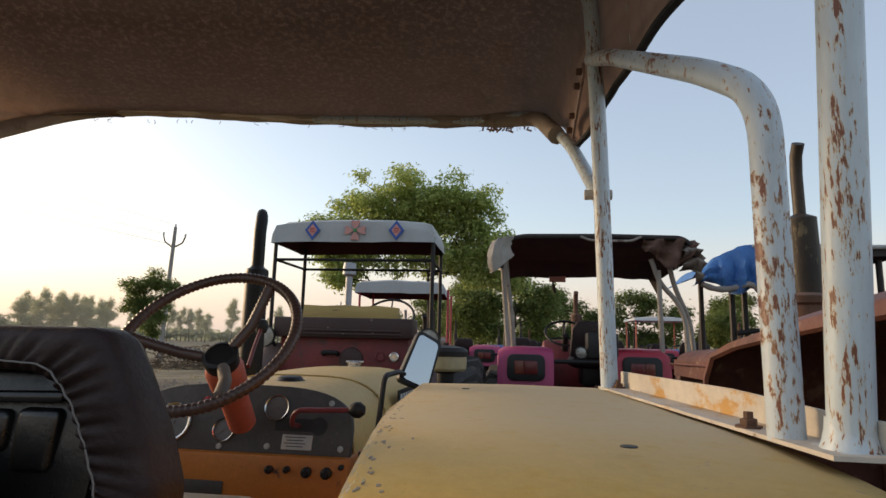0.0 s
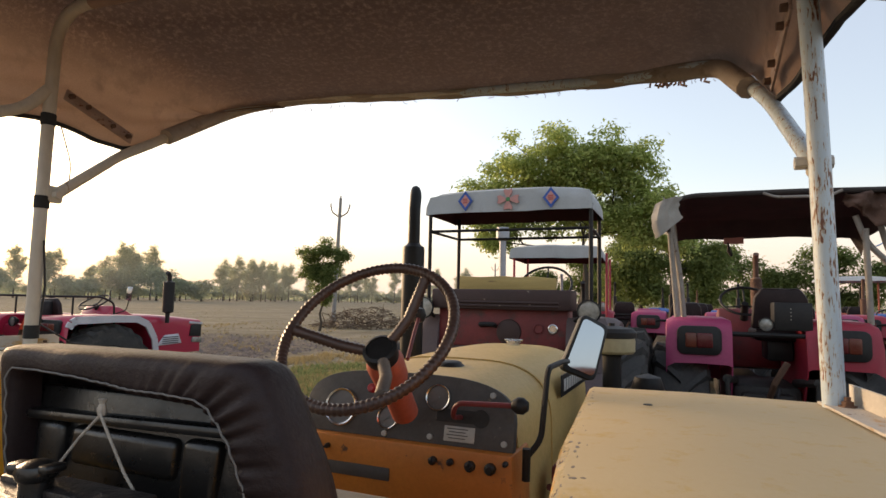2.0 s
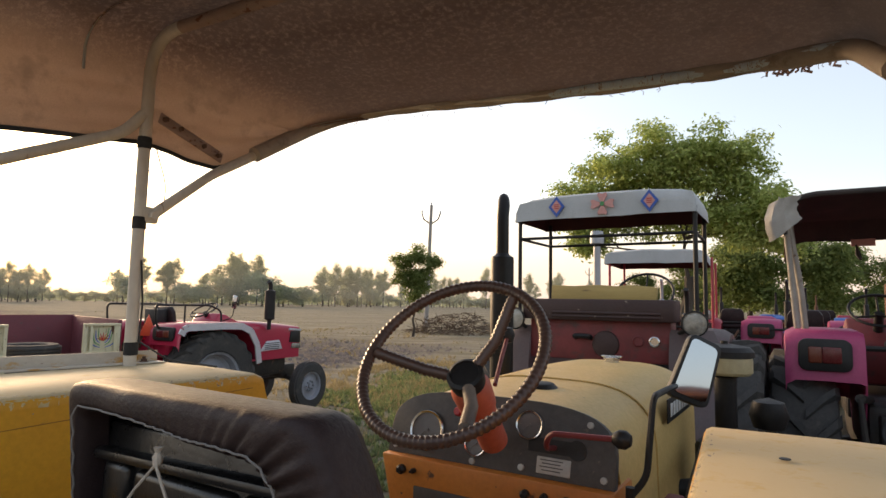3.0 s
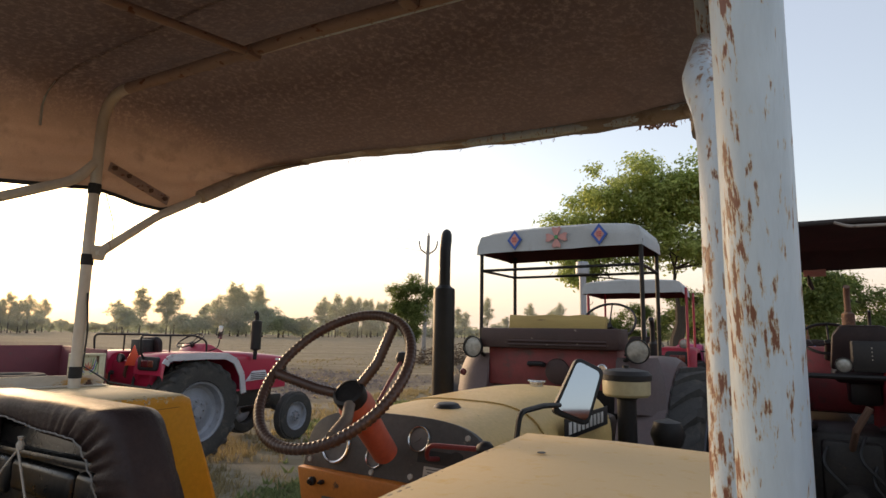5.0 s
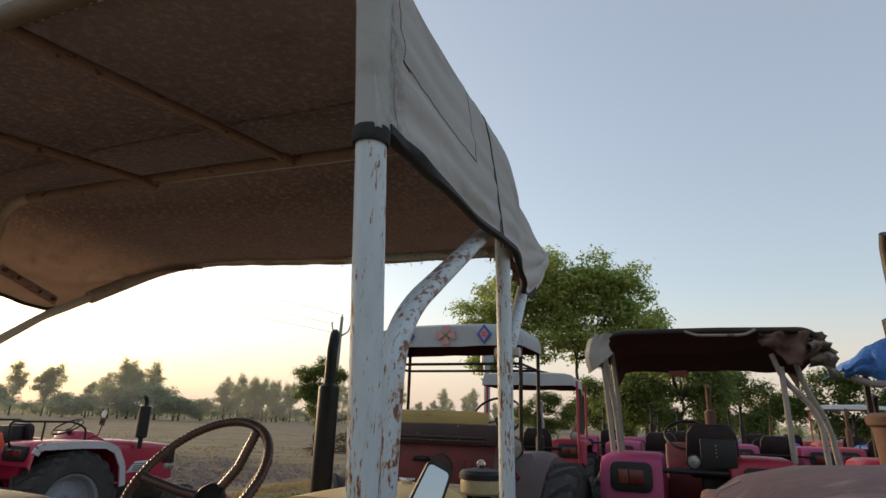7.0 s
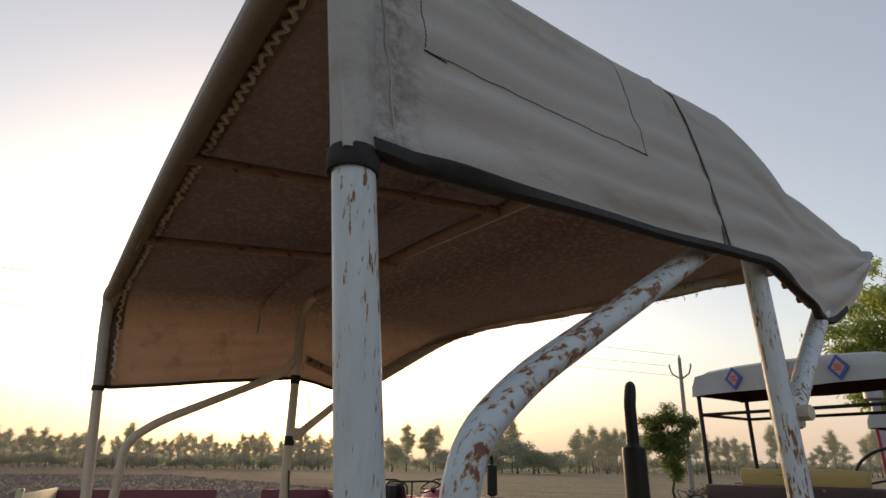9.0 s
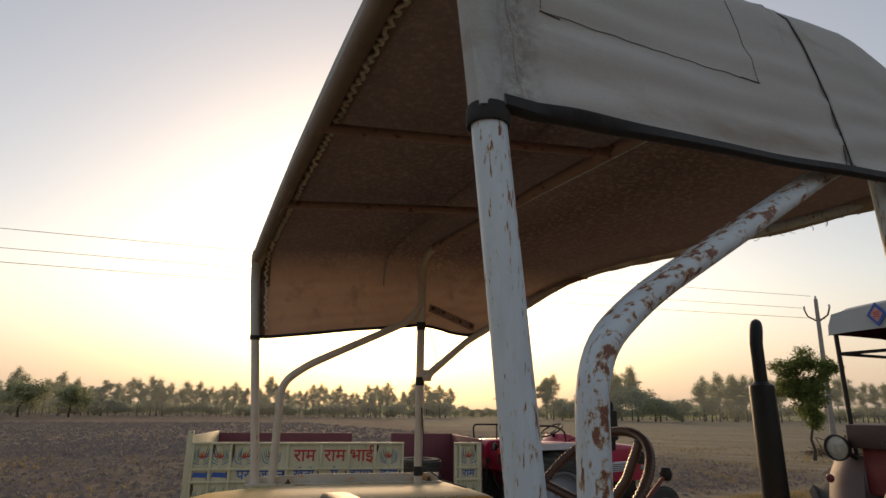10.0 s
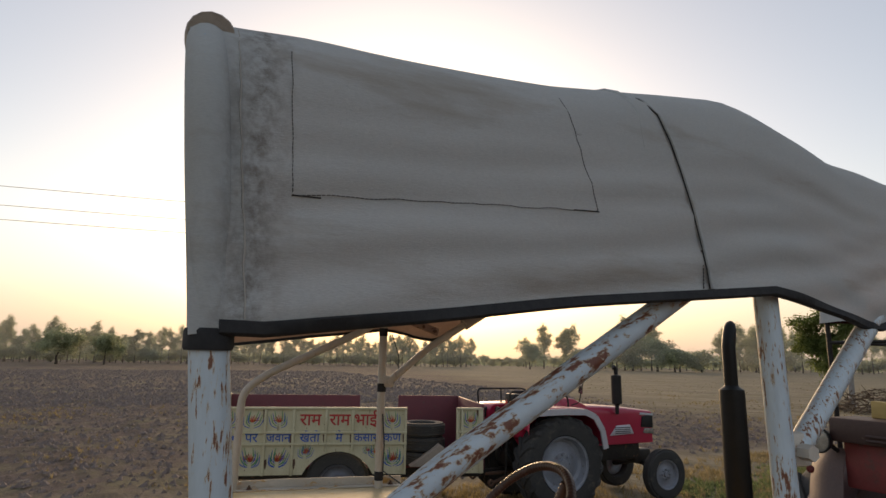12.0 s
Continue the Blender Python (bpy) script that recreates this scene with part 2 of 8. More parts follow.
M["plate"] = mat("pale_metal_plate", (0.5, 0.49, 0.46), (0.36, 0.34, 0.3), 24, 0.5, metal=0.2, wear=(0.2, 0.15, 0.1), wear_at=0.62, wear_scale=30)
M["red_plastic"] = mat("red_plastic", (0.5, 0.03, 0.03), rough=0.35, bump=0.02)
M["rubber"] = mat("tyre_rubber", (0.04, 0.039, 0.038), (0.06, 0.055, 0.05), 3, 0.85, bump=0.2, bscale=50, wear=(0.115, 0.098, 0.08), wear_at=0.57, wear_scale=6, soft_wear=0.2)
M["rim"] = mat("grey_rim_paint", (0.17, 0.18, 0.21), (0.12, 0.12, 0.14), 6, 0.45, metal=0.2, wear=(0.08, 0.055, 0.04), wear_at=0.62, wear_scale=12)
M["pale_rim"] = mat("dusty_silver_rim_paint", (0.3, 0.32, 0.36), (0.22, 0.23, 0.26), 6, 0.5, metal=0.1, wear=(0.14, 0.11, 0.09), wear_at=0.6, wear_scale=12, soft_wear=0.15)
M["grease"] = mat("greasy_dark_iron", (0.014, 0.012, 0.011), (0.034, 0.027, 0.021), 7, 0.6, bump=0.25, bscale=40, wear=(0.11, 0.06, 0.035), wear_at=0.62)
M["pink"] = mat("faded_pink_red_paint", (0.43, 0.05, 0.14), (0.35, 0.045, 0.12), 4, 0.5, bump=0.04, wear=(0.36, 0.2, 0.2), wear_at=0.7, wear_scale=7, soft_wear=0.15)
M["crimson"] = mat("dusty_crimson_paint", (0.4, 0.022, 0.045), (0.33, 0.022, 0.04), 4, 0.45, bump=0.04, wear=(0.26, 0.11, 0.1), wear_at=0.68, wear_scale=7, soft_wear=0.15)
M["red"] = mat("red_tractor_paint", (0.48, 0.02, 0.06), (0.42, 0.018, 0.05), 3, 0.32, bump=0.03, coat=0.2, wear=(0.34, 0.14, 0.14), wear_at=0.72, wear_scale=5, soft_wear=0.2)
M["maroon"] = mat("faded_maroon_paint", (0.058, 0.026, 0.023), (0.04, 0.021, 0.018), 5, 0.6, bump=0.1, wear=(0.05, 0.033, 0.03), wear_at=0.55, wear_scale=6, soft_wear=0.2, spots=(0.22, 0.17, 0.13), spots_at=0.7, spots_scale=18)
M["dull_red"] = mat("dull_red_paint", (0.24, 0.036, 0.038), (0.15, 0.03, 0.03), 6, 0.55, bump=0.1, wear=(0.075, 0.042, 0.038), wear_at=0.55, wear_scale=9, soft_wear=0.15)
M["grey_fender"] = mat("dusty_grey_maroon_paint", (0.105, 0.08, 0.08), (0.11, 0.062, 0.061), 5, 0.6, bump=0.1, wear=(0.08, 0.06, 0.06), wear_at=0.58, wear_scale=7, soft_wear=0.2)
M["brown"] = mat("dusty_brown_red_paint", (0.14, 0.045, 0.033), (0.17, 0.07, 0.05), 4, 0.6, bump=0.08, wear=(0.08, 0.032, 0.026), wear_at=0.52, wear_scale=7, soft_wear=0.16, spots=(0.26, 0.15, 0.11), spots_at=0.6, spots_scale=16, spots_soft=0.14)
M["rusty"] = mat("rusted_iron", (0.15, 0.075, 0.045), (0.09, 0.05, 0.035), 9, 0.8, bump=0.3, bscale=60, wear=(0.22, 0.12, 0.06), wear_at=0.6)
M["old_muffler"] = mat("scorched_muffler", (0.030, 0.025, 0.021), (0.060, 0.045, 0.030), 8, 0.55, metal=0.3, bump=0.15, wear=(0.144, 0.114, 0.066), wear_at=0.6, wear_scale=12, stretch=(1, 1, 0.4))
M["blue"] = mat("blue_paint", (0.025, 0.13, 0.42), (0.03, 0.1, 0.32), 5, 0.5, wear=(0.14, 0.12, 0.12), wear_at=0.66)
M["tarp"] = mat("blue_tarpaulin", (0.03, 0.16, 0.46), (0.05, 0.2, 0.5), 5, 0.45, bump=0.5, bscale=14, bdist=0.03)
M["white_paint"] = mat("white_paint", (0.72, 0.72, 0.7), (0.6, 0.59, 0.56), 5, 0.5, wear=(0.4, 0.34, 0.28), wear_at=0.68)
M["silver"] = mat("silver_fender_paint", (0.6, 0.6, 0.63), (0.5, 0.5, 0.54), 5, 0.4, metal=0.25, bump=0.03)
M["white_canvas"] = mat("white_sign_canvas", (0.44, 0.465, 0.47), (0.36, 0.375, 0.37), 4, 0.85, bump=0.2, bscale=200, wear=(0.26, 0.25, 0.235), wear_at=0.62, soft_wear=0.15, stretch=(1, 1, 0.5))
M["black_canvas"] = mat("dark_canvas", (0.03, 0.027, 0.027), (0.055, 0.042, 0.038), 5, 0.9, bump=0.15, bscale=150)
M["maroon_canvas"] = mat("maroon_canvas_lining", (0.1, 0.03, 0.03), (0.07, 0.025, 0.025), 5, 0.9, bump=0.15, bscale=150)
M["old_canvas"] = mat("weathered_canvas", (0.34, 0.31, 0.28), (0.22, 0.18, 0.155), 7, 0.92, bump=0.2, bscale=120, wear=(0.13, 0.09, 0.07), wear_at=0.6)
M["brown_canvas"] = mat("dirty_brown_canvas", (0.16, 0.09, 0.065), (0.1, 0.055, 0.042), 6, 0.92, bump=0.2, bscale=120, wear=(0.3, 0.24, 0.2), wear_at=0.66)
M["flap_canvas"] = mat("pale_flap_canvas", (0.42, 0.4, 0.36), (0.3, 0.28, 0.25), 7, 0.92, bump=0.2, bscale=160, wear=(0.2, 0.17, 0.14), wear_at=0.6, soft_wear=0.15)
M["wood"] = mat("yellow_worn_wood", (0.5, 0.36, 0.13), (0.38, 0.27, 0.1), 6, 0.7, bump=0.15, stretch=(0.4, 4, 4), wear=(0.2, 0.13, 0.06), wear_at=0.62, wear_scale=7)
M["lamp_glass"] = mat("lamp_lens", (0.42, 0.42, 0.39), (0.2, 0.2, 0.18), 22, 0.1, metal=0.5, bump=0.35, bscale=90)
M["tail_red"] = mat("red_lamp_lens", (0.14, 0.016, 0.018), (0.1, 0.014, 0.014), 20, 0.25, bump=0.1, bscale=160)
M["tail_orange"] = mat("orange_lamp_lens", (0.17, 0.04, 0.022), (0.13, 0.03, 0.02), 20, 0.25, bump=0.1, bscale=160)
M["reflector"] = mat("orange_reflector", (0.85, 0.09, 0.03), (0.75, 0.07, 0.03), 20, 0.4, bump=0.05)
M["oil_bowl"] = mat("cream_bowl_paint", (0.5, 0.42, 0.24), (0.4, 0.32, 0.18), 9, 0.4)
M["trailer"] = mat("cream_trailer_paint", (0.6, 0.55, 0.37), (0.47, 0.41, 0.26), 5, 0.6, bump=0.08, wear=(0.17, 0.1, 0.055), wear_at=0.61, wear_scale=9, soft_wear=0.1, stretch=(1, 1.6, 0.6), spots=(0.12, 0.07, 0.04), spots_at=0.68, spots_scale=30)
M["trailer_in"] = mat("maroon_trailer_paint", (0.17, 0.035, 0.045), (0.13, 0.03, 0.04), 5, 0.65, bump=0.08, wear=(0.09, 0.05, 0.045), wear_at=0.62)
for key, c in (("paint_red", (0.5, 0.03, 0.03)), ("paint_blue", (0.03, 0.11, 0.42)), ("paint_green", (0.05, 0.28, 0.1)), ("paint_orange", (0.7, 0.2, 0.04)), ("paint_pink", (0.62, 0.3, 0.27)), ("paint_gold", (0.62, 0.42, 0.08))):
    M[key] = mat(key, c, tuple(v * 0.8 for v in c), 20, 0.6, bump=0.0)
M["bark"] = mat("bark", (0.075, 0.058, 0.042), (0.045, 0.034, 0.026), 3, 0.95, bump=0.4, bscale=18, bdist=0.02, stretch=(1, 1, 0.35))
M["pole"] = mat("weathered_pole", (0.34, 0.32, 0.3), (0.26, 0.24, 0.22), 3, 0.85, bump=0.2)
M["steel_pole"] = mat("galvanised_pole", (0.36, 0.38, 0.4), (0.3, 0.31, 0.33), 3, 0.5, metal=0.5)
M["cable"] = mat("cable", (0.03, 0.03, 0.03), rough=0.7, bump=0.0)
M["twigs"] = mat("dry_twigs", (0.13, 0.085, 0.055), (0.2, 0.14, 0.095), 2, 0.95, bump=0.2)
M["brick"] = mat("brick_block", (0.33, 0.27, 0.22), (0.26, 0.2, 0.16), 8, 0.9, bump=0.3)


def leaf_mat(name, c1, c2):
    """Leaves: colour varied leaf by leaf, with light let through."""
    m = bpy.data.materials.new(name)
    m.use_nodes = True
    n, ln = m.node_tree.nodes, m.node_tree.links.new
    g = n.new("ShaderNodeNewGeometry")
    x = n.new("ShaderNodeMix")
    x.data_type = "RGBA"
    x.inputs[6].default_value, x.inputs[7].default_value = (*c1, 1), (*c2, 1)
    ln(g.outputs["Random Per Island"], x.inputs[0])
    b = n["Principled BSDF"]
    ln(x.outputs[2], b.inputs["Base Color"])
    b.inputs["Roughness"].default_value = 0.7
    b.inputs["Specular IOR Level"].default_value = 0.25
    tr = n.new("ShaderNodeBsdfTranslucent")
    ln(x.outputs[2], tr.inputs[0])
    ms = n.new("ShaderNodeMixShader")
    ms.inputs[0].default_value = 0.58
    ln(b.outputs[0], ms.inputs[1]), ln(tr.outputs[0], ms.inputs[2])
    ln(ms.outputs[0], n["Material Output"].inputs[0])
    return m


M["neem"] = leaf_mat("neem_leaves", (0.25, 0.325, 0.09), (0.54, 0.6, 0.22))
# paler than real leaves: distance haze is put into the base colour
M["hazed_leaf"] = leaf_mat("hazed_far_leaves", (0.27, 0.3, 0.17), (0.46, 0.48, 0.3))
M["dark_leaf"] = leaf_mat("dark_leaves", (0.1, 0.14, 0.04), (0.22, 0.27, 0.09))
M["weed"] = leaf_mat("weed_leaves", (0.11, 0.15, 0.06), (0.23, 0.27, 0.12))
M["field_weed"] = leaf_mat("field_weeds", (0.24, 0.21, 0.12), (0.34, 0.29, 0.18))
M["dry_grass"] = leaf_mat("dry_grass", (0.24, 0.185, 0.09), (0.36, 0.29, 0.16))

mirror_m = bpy.data.materials.new("mirror_glass")
mirror_m.use_nodes = True
mb = mirror_m.node_tree.nodes["Principled BSDF"]
mb.inputs["Base Color"].default_value = (0.33, 0.34, 0.36, 1)
mb.inputs["Metallic"].default_value, mb.inputs["Roughness"].default_value = 1.0, 0.06
M["mirror"] = mirror_m


# ---- mesh helpers ----
def part(name, bm, material, parent, label="", sharp=38):
    """Links a bmesh as one mesh object under a thing or part."""
    me = bpy.data.meshes.new(name)
    bmesh.ops.recalc_face_normals(bm, faces=bm.faces)
    bm.to_mesh(me)
    bm.free()
    for p in me.polygons:
        p.use_smooth = True
    me.set_sharp_from_angle(angle=radians(sharp))
    for mm in (material if isinstance(material, (list, tuple)) else [material]):
        me.materials.append(M[mm] if isinstance(mm, str) else mm)
    ob = new(name, me)
    ob.parent = parent
    if label:
        tagged(ob, label)
    return ob


def thing(name, m, label, category, group="", kind=""):
    ob = new(name)
    ob.matrix_basis = m
    ob.empty_display_size = 0.1
    return tagged(ob, label, category, group, kind)


def box(bm, c, s, bevel=0.0, m=None, seg=2):
    """A box with its centre and sizes, its edges rounded."""
    b = bmesh.new()
    bmesh.ops.create_cube(b, size=1.0)
    bmesh.ops.scale(b, vec=s, verts=b.verts)
    if bevel:
        bmesh.ops.bevel(b, geom=b.edges[:], offset=min(bevel, min(s) * 0.48), segments=seg, affect="EDGES", profile=0.5)
    bmesh.ops.transform(b, matrix=Matrix.Translation(c) @ (m or Matrix()), verts=b.verts)
    join(bm, b)


def join(bm, b):
    me = bpy.data.meshes.new("tmp")
    b.to_mesh(me)
    b.free()
    bm.from_mesh(me)
    bpy.data.meshes.remove(me)


def tube(bm, pts, r, seg=10, closed=False, cap=True):
    """A pipe along points; r is one radius or one for each point."""
    pts = [Vector(p) for p in pts]
    n = len(pts)
    rs = r if isinstance(r, (list, tuple)) else [r] * n
    tang = []
    for i in range(n):
        a = pts[i - 1] if (i > 0 or closed) else pts[i]
        b = pts[(i + 1) % n] if (i < n - 1 or closed) else pts[i]
        tang.append((b - a).normalized())
    side = tang[0].orthogonal().normalized()
    rings = []
    for i in range(n):
        side = (side - tang[i] * side.dot(tang[i])).normalized()
        up = tang[i].cross(side)
        rings.append([bm.verts.new(pts[i] + rs[i] * (math.cos(k * math.tau / seg) * side + math.sin(k * math.tau / seg) * up)) for k in range(seg)])
    for i in range(n if closed else n - 1):
        a, b = rings[i], rings[(i + 1) % n]
        off = 0
        if closed and i == n - 1:
            off = min(range(seg), key=lambda o: (a[0].co - b[o].co).length)
        for k in range(seg):
            bm.faces.new((a[k], a[(k + 1) % seg], b[(k + 1 + off) % seg], b[(k + off) % seg]))
    if cap and not closed:
        bm.faces.new(rings[0][::-1])
        bm.faces.new(rings[-1])


def bend(pts, radius=0.06, steps=5):
    """Rounds the corners of a line of points."""
    pts = [Vector(p) for p in pts]
    out = [pts[0]]
    for a, b, c in zip(pts, pts[1:], pts[2:]):
        r = min(radius, (a - b).length * 0.45, (c - b).length * 0.45)
        p, q = b + (a - b).normalized() * r, b + (c - b).normalized() * r
        for i in range(steps + 1):
            t = i / steps
            out.append((1 - t) ** 2 * p + 2 * t * (1 - t) * b + t * t * q)
    return out + [pts[-1]]


def lathe(bm, prof, seg=20, m=None, close=False):
    """A turned shape: (radius, height) pairs about z, then moved by m."""
    m = m or Matrix()
    rings = []
    for r, h in prof:
        if r < 1e-5:
            rings.append([bm.verts.new(m @ Vector((0, 0, h)))])
        else:
            rings.append([bm.verts.new(m @ Vector((r * math.cos(k * math.tau / seg), r * math.sin(k * math.tau / seg), h))) for k in range(seg)])
    for a, b in list(zip(rings, rings[1:])) + ([(rings[-1], rings[0])] if close else []):
        for k in range(seg):
            j = (k + 1) % seg
            if len(a) == 1 and len(b) > 1:
                bm.faces.new((a[0], b[k], b[j]))
            elif len(b) == 1 and len(a) > 1:
                bm.faces.new((a[k], a[j], b[0]))
            elif len(a) > 1:
                bm.faces.new((a[k], a[j], b[j], b[k]))


def prism(bm, outline, lo, hi, axis="x", bevel=0.0):
    """An outline in the two other axes, drawn out along axis from lo to hi."""
    b = bmesh.new()
    put = {"x": lambda p, h: (h, p[0], p[1]), "y": lambda p, h: (p[0], h, p[1]), "z": lambda p, h: (p[0], p[1], h)}[axis]
    A = [b.verts.new(put(p, lo)) for p in outline]
    B = [b.verts.new(put(p, hi)) for p in outline]
    b.faces.new(A), b.faces.new(B[::-1])
    k = len(A)
    for i in range(k):
        b.faces.new((A[i], B[i], B[(i + 1) % k], A[(i + 1) % k]))
    bmesh.ops.recalc_face_normals(b, faces=b.faces)
    if bevel:
        bmesh.ops.bevel(b, geom=b.edges[:], offset=bevel, segments=2, affect="EDGES", profile=0.5, clamp_overlap=True)
    join(bm, b)


def shell(bm, grid, t, mats=(0, 0)):
    """A sheet through a grid of points, of thickness t to the side of its normal's back, its two faces in two materials."""
    R, C = len(grid), len(grid[0])
    P = [[Vector(p) for p in row] for row in grid]

    def nrm(i, j):
        a = P[min(i + 1, R - 1)][j] - P[max(i - 1, 0)][j]
        b = P[i][min(j + 1, C - 1)] - P[i][max(j - 1, 0)]
        v = a.cross(b)
        return v.normalized() if v.length > 1e-9 else Vector((0, 0, 1))
    out = [[bm.verts.new(P[i][j]) for j in range(C)] for i in range(R)]
    inn = [[bm.verts.new(P[i][j] - t * nrm(i, j)) for j in range(C)] for i in range(R)]
    for i in range(R - 1):
        for j in range(C - 1):
            bm.faces.new((out[i][j], out[i + 1][j], out[i + 1][j + 1], out[i][j + 1])).material_index = mats[0]
            bm.faces.new((inn[i][j], inn[i][j + 1], inn[i + 1][j + 1], inn[i + 1][j])).material_index = mats[1]
    for i in range(R - 1):
        for j in (0, C - 1):
            bm.faces.new((out[i][j], out[i + 1][j], inn[i + 1][j], inn[i][j])).material_index = mats[0]
    for j in range(C - 1):
        for i in (0, R - 1):
            bm.faces.new((out[i][j], inn[i][j], inn[i][j + 1], out[i][j + 1])).material_index = mats[0]


def lerp_line(pts, k):
    """k points evenly along a line of points."""
    pts = [Vector(p) for p in pts]
    d = [0.0]
    for a, b in zip(pts, pts[1:]):
        d.append(d[-1] + (b - a).length)
    out = []
    for i in range(k):
        s = d[-1] * i / (k - 1)
        n = max(j for j in range(len(d)) if d[j] <= s + 1e-9)
        n = min(n, len(pts) - 2)
        f = (s - d[n]) / max(1e-9, d[n + 1] - d[n])
        out.append(pts[n].lerp(pts[n + 1], f))
    return out


AX = {"x": pose(0, 0, 0, 0, 90, 0), "y": pose(0, 0, 0, -90, 0, 0), "z": Matrix()}


# ---- ground ----
def axis_steps(lo, hi, fine, step, growth=1.22):
    """Coordinates, fine between two bounds and widening out to the horizon."""
    a, b = fine
    mid = list(np.arange(a, b + 1e-6, step))
    right, d, x = [], step, b
    while x < hi:
        d *= growth
        x += d
        right.append(x)
    left, d, x = [], step, a
    while x > lo:
        d *= growth
        x -= d
        left.append(x)
    return left[::-1] + mid + right


def smooth(a, b, x):
    t = min(1.0, max(0.0, (x - a) / (b - a)))
    return t * t * (3 - 2 * t)


def ploughed(x, y):
    """1 in the ploughed field, 0 in the yard and on the worn strip."""
    edge = noise.noise((x * 0.08, y * 0.08, 3.0)) * 2.5
    return smooth(8.2, 11.0, -x + edge) * (1.0 - smooth(14.0, 24.0, y + edge * 1.5 + 0.28 * (x + 12)))


def green(x, y):
    w = noise.noise((x * 0.35, y * 0.35, 9.0)) * 1.4
    f = min(1.0, max(0.0, ((x + 3.4) * -3.6 + (y - 5.2) * 7.6) / (3.6 ** 2 + 7.6 ** 2)))
    d = math.hypot(x + 3.4 + 3.6 * f, y - 5.2 - 7.6 * f) + w * 0.8
    return 1.0 - smooth(0.7, 1.8, d)


def height(x, y):
    p = ploughed(x, y)
    near = 1.0 - smooth(60, 120, math.hypot(x, y))
    h = 0.035 * noise.noise((x * 0.3, y * 0.3, 0.0)) * near
    h += p * near * (0.055 * noise.noise((x * 1.7, y * 1.7, 5.0)) + 0.05 * noise.noise((x * 3.6, y * 3.6, 7.0)))
    h += (1 - p) * near * 0.015 * noise.noise((x * 2.0, y * 2.0, 2.0))
    return h - 0.01


gx = axis_steps(-900, 900, (-34, 6), 0.26)
gy = axis_steps(-900, 900, (-12, 36), 0.26)
gv = [(x, y, height(x, y)) for y in gy for x in gx]
W = len(gx)
gf = [(j * W + i, j * W + i + 1, (j + 1) * W + i + 1, (j + 1) * W + i) for j in range(len(gy) - 1) for i in range(W - 1)]
gm = bpy.data.meshes.new("ground")
gm.from_pydata(gv, [], gf)
at1 = gm.attributes.new("plough", "FLOAT", "POINT")
at1.data.foreach_set("value", [ploughed(x, y) for x, y, z in gv])
at2 = gm.attributes.new("green", "FLOAT", "POINT")
at2.data.foreach_set("value", [green(x, y) for x, y, z in gv])
for p in gm.polygons:
    p.use_smooth = True
soil = bpy.data.materials.new("soil")
soil.use_nodes = True
sn, sl = soil.node_tree.nodes, soil.node_tree.links.new
sb = sn["Principled BSDF"]
s_tc = sn.new("ShaderNodeTexCoord")


def s_noise(scale, detail=6.0, rough=0.6):
    t = sn.new("ShaderNodeTexNoise")
    t.inputs["Scale"].default_value, t.inputs["Detail"].default_value, t.inputs["Roughness"].default_value = scale, detail, rough
    sl(s_tc.outputs["Object"], t.inputs["Vector"])
    return t.outputs["Fac"]


def s_ramp(fac, a, b, lo=0.0, hi=1.0):
    r = sn.new("ShaderNodeMapRange")
    for k, v in ((1, a), (2, b), (3, lo), (4, hi)):
        r.inputs[k].default_value = v
    sl(fac, r.inputs[0])
    return r.outputs[0]


def s_mix(fac, a, b):
    x = sn.new("ShaderNodeMix")
    x.data_type = "RGBA"
    sl(fac, x.inputs[0])
    for sock, val in ((6, a), (7, b)):
        if isinstance(val, tuple):
            x.inputs[sock].default_value = (*val, 1)
        else:
            sl(val, x.inputs[sock])
    return x.outputs[2]


def s_attr(name):
    a = sn.new("ShaderNodeAttribute")
    a.attribute_name = name
    return a.outputs["Fac"]


dry = s_mix(s_ramp(s_noise(0.35), 0.35, 0.65), (0.25, 0.212, 0.152), (0.325, 0.277, 0.2))
dry = s_mix(s_ramp(s_noise(9.0), 0.45, 0.75), dry, (0.245, 0.2, 0.14))
turned = s_mix(s_ramp(s_noise(0.8), 0.35, 0.65), (0.13, 0.097, 0.084), (0.18, 0.136, 0.118))
turned = s_mix(s_ramp(s_noise(7.0), 0.45, 0.7), turned, (0.1, 0.08, 0.066))
turned = s_mix(s_ramp(s_noise(4.2), 0.6, 0.7), turned, (0.26, 0.22, 0.18))
turned = s_mix(s_ramp(s_noise(2.3, 12.0, 0.8), 0.47, 0.58, 0.0, 0.75), turned, (0.075, 0.058, 0.047))
turned = s_mix(s_ramp(s_noise(1.1, 12.0, 0.85), 0.56, 0.66, 0.0, 0.7), turned, (0.23, 0.19, 0.14))
dry = s_mix(s_ramp(s_noise(1.3, 12.0, 0.8), 0.5, 0.62, 0.0, 0.55), dry, (0.2, 0.165, 0.112))
dry = s_mix(s_ramp(s_noise(0.6, 12.0, 0.8), 0.55, 0.64, 0.0, 0.5), dry, (0.27, 0.235, 0.155))
lines = sn.new("ShaderNodeMapping")             # faint drag lines left by the harrow
lines.vector_type = "TEXTURE"
lines.inputs["Rotation"].default_value = (0, 0, radians(28))
lines.inputs["Scale"].default_value = (14, 0.7, 1)
sl(s_tc.outputs["Object"], lines.inputs[0])
drag = sn.new("ShaderNodeTexNoise")
drag.inputs["Scale"].default_value, drag.inputs["Detail"].default_value, drag.inputs["Roughness"].default_value = 0.8, 8.0, 0.7
sl(lines.outputs[0], drag.inputs["Vector"])
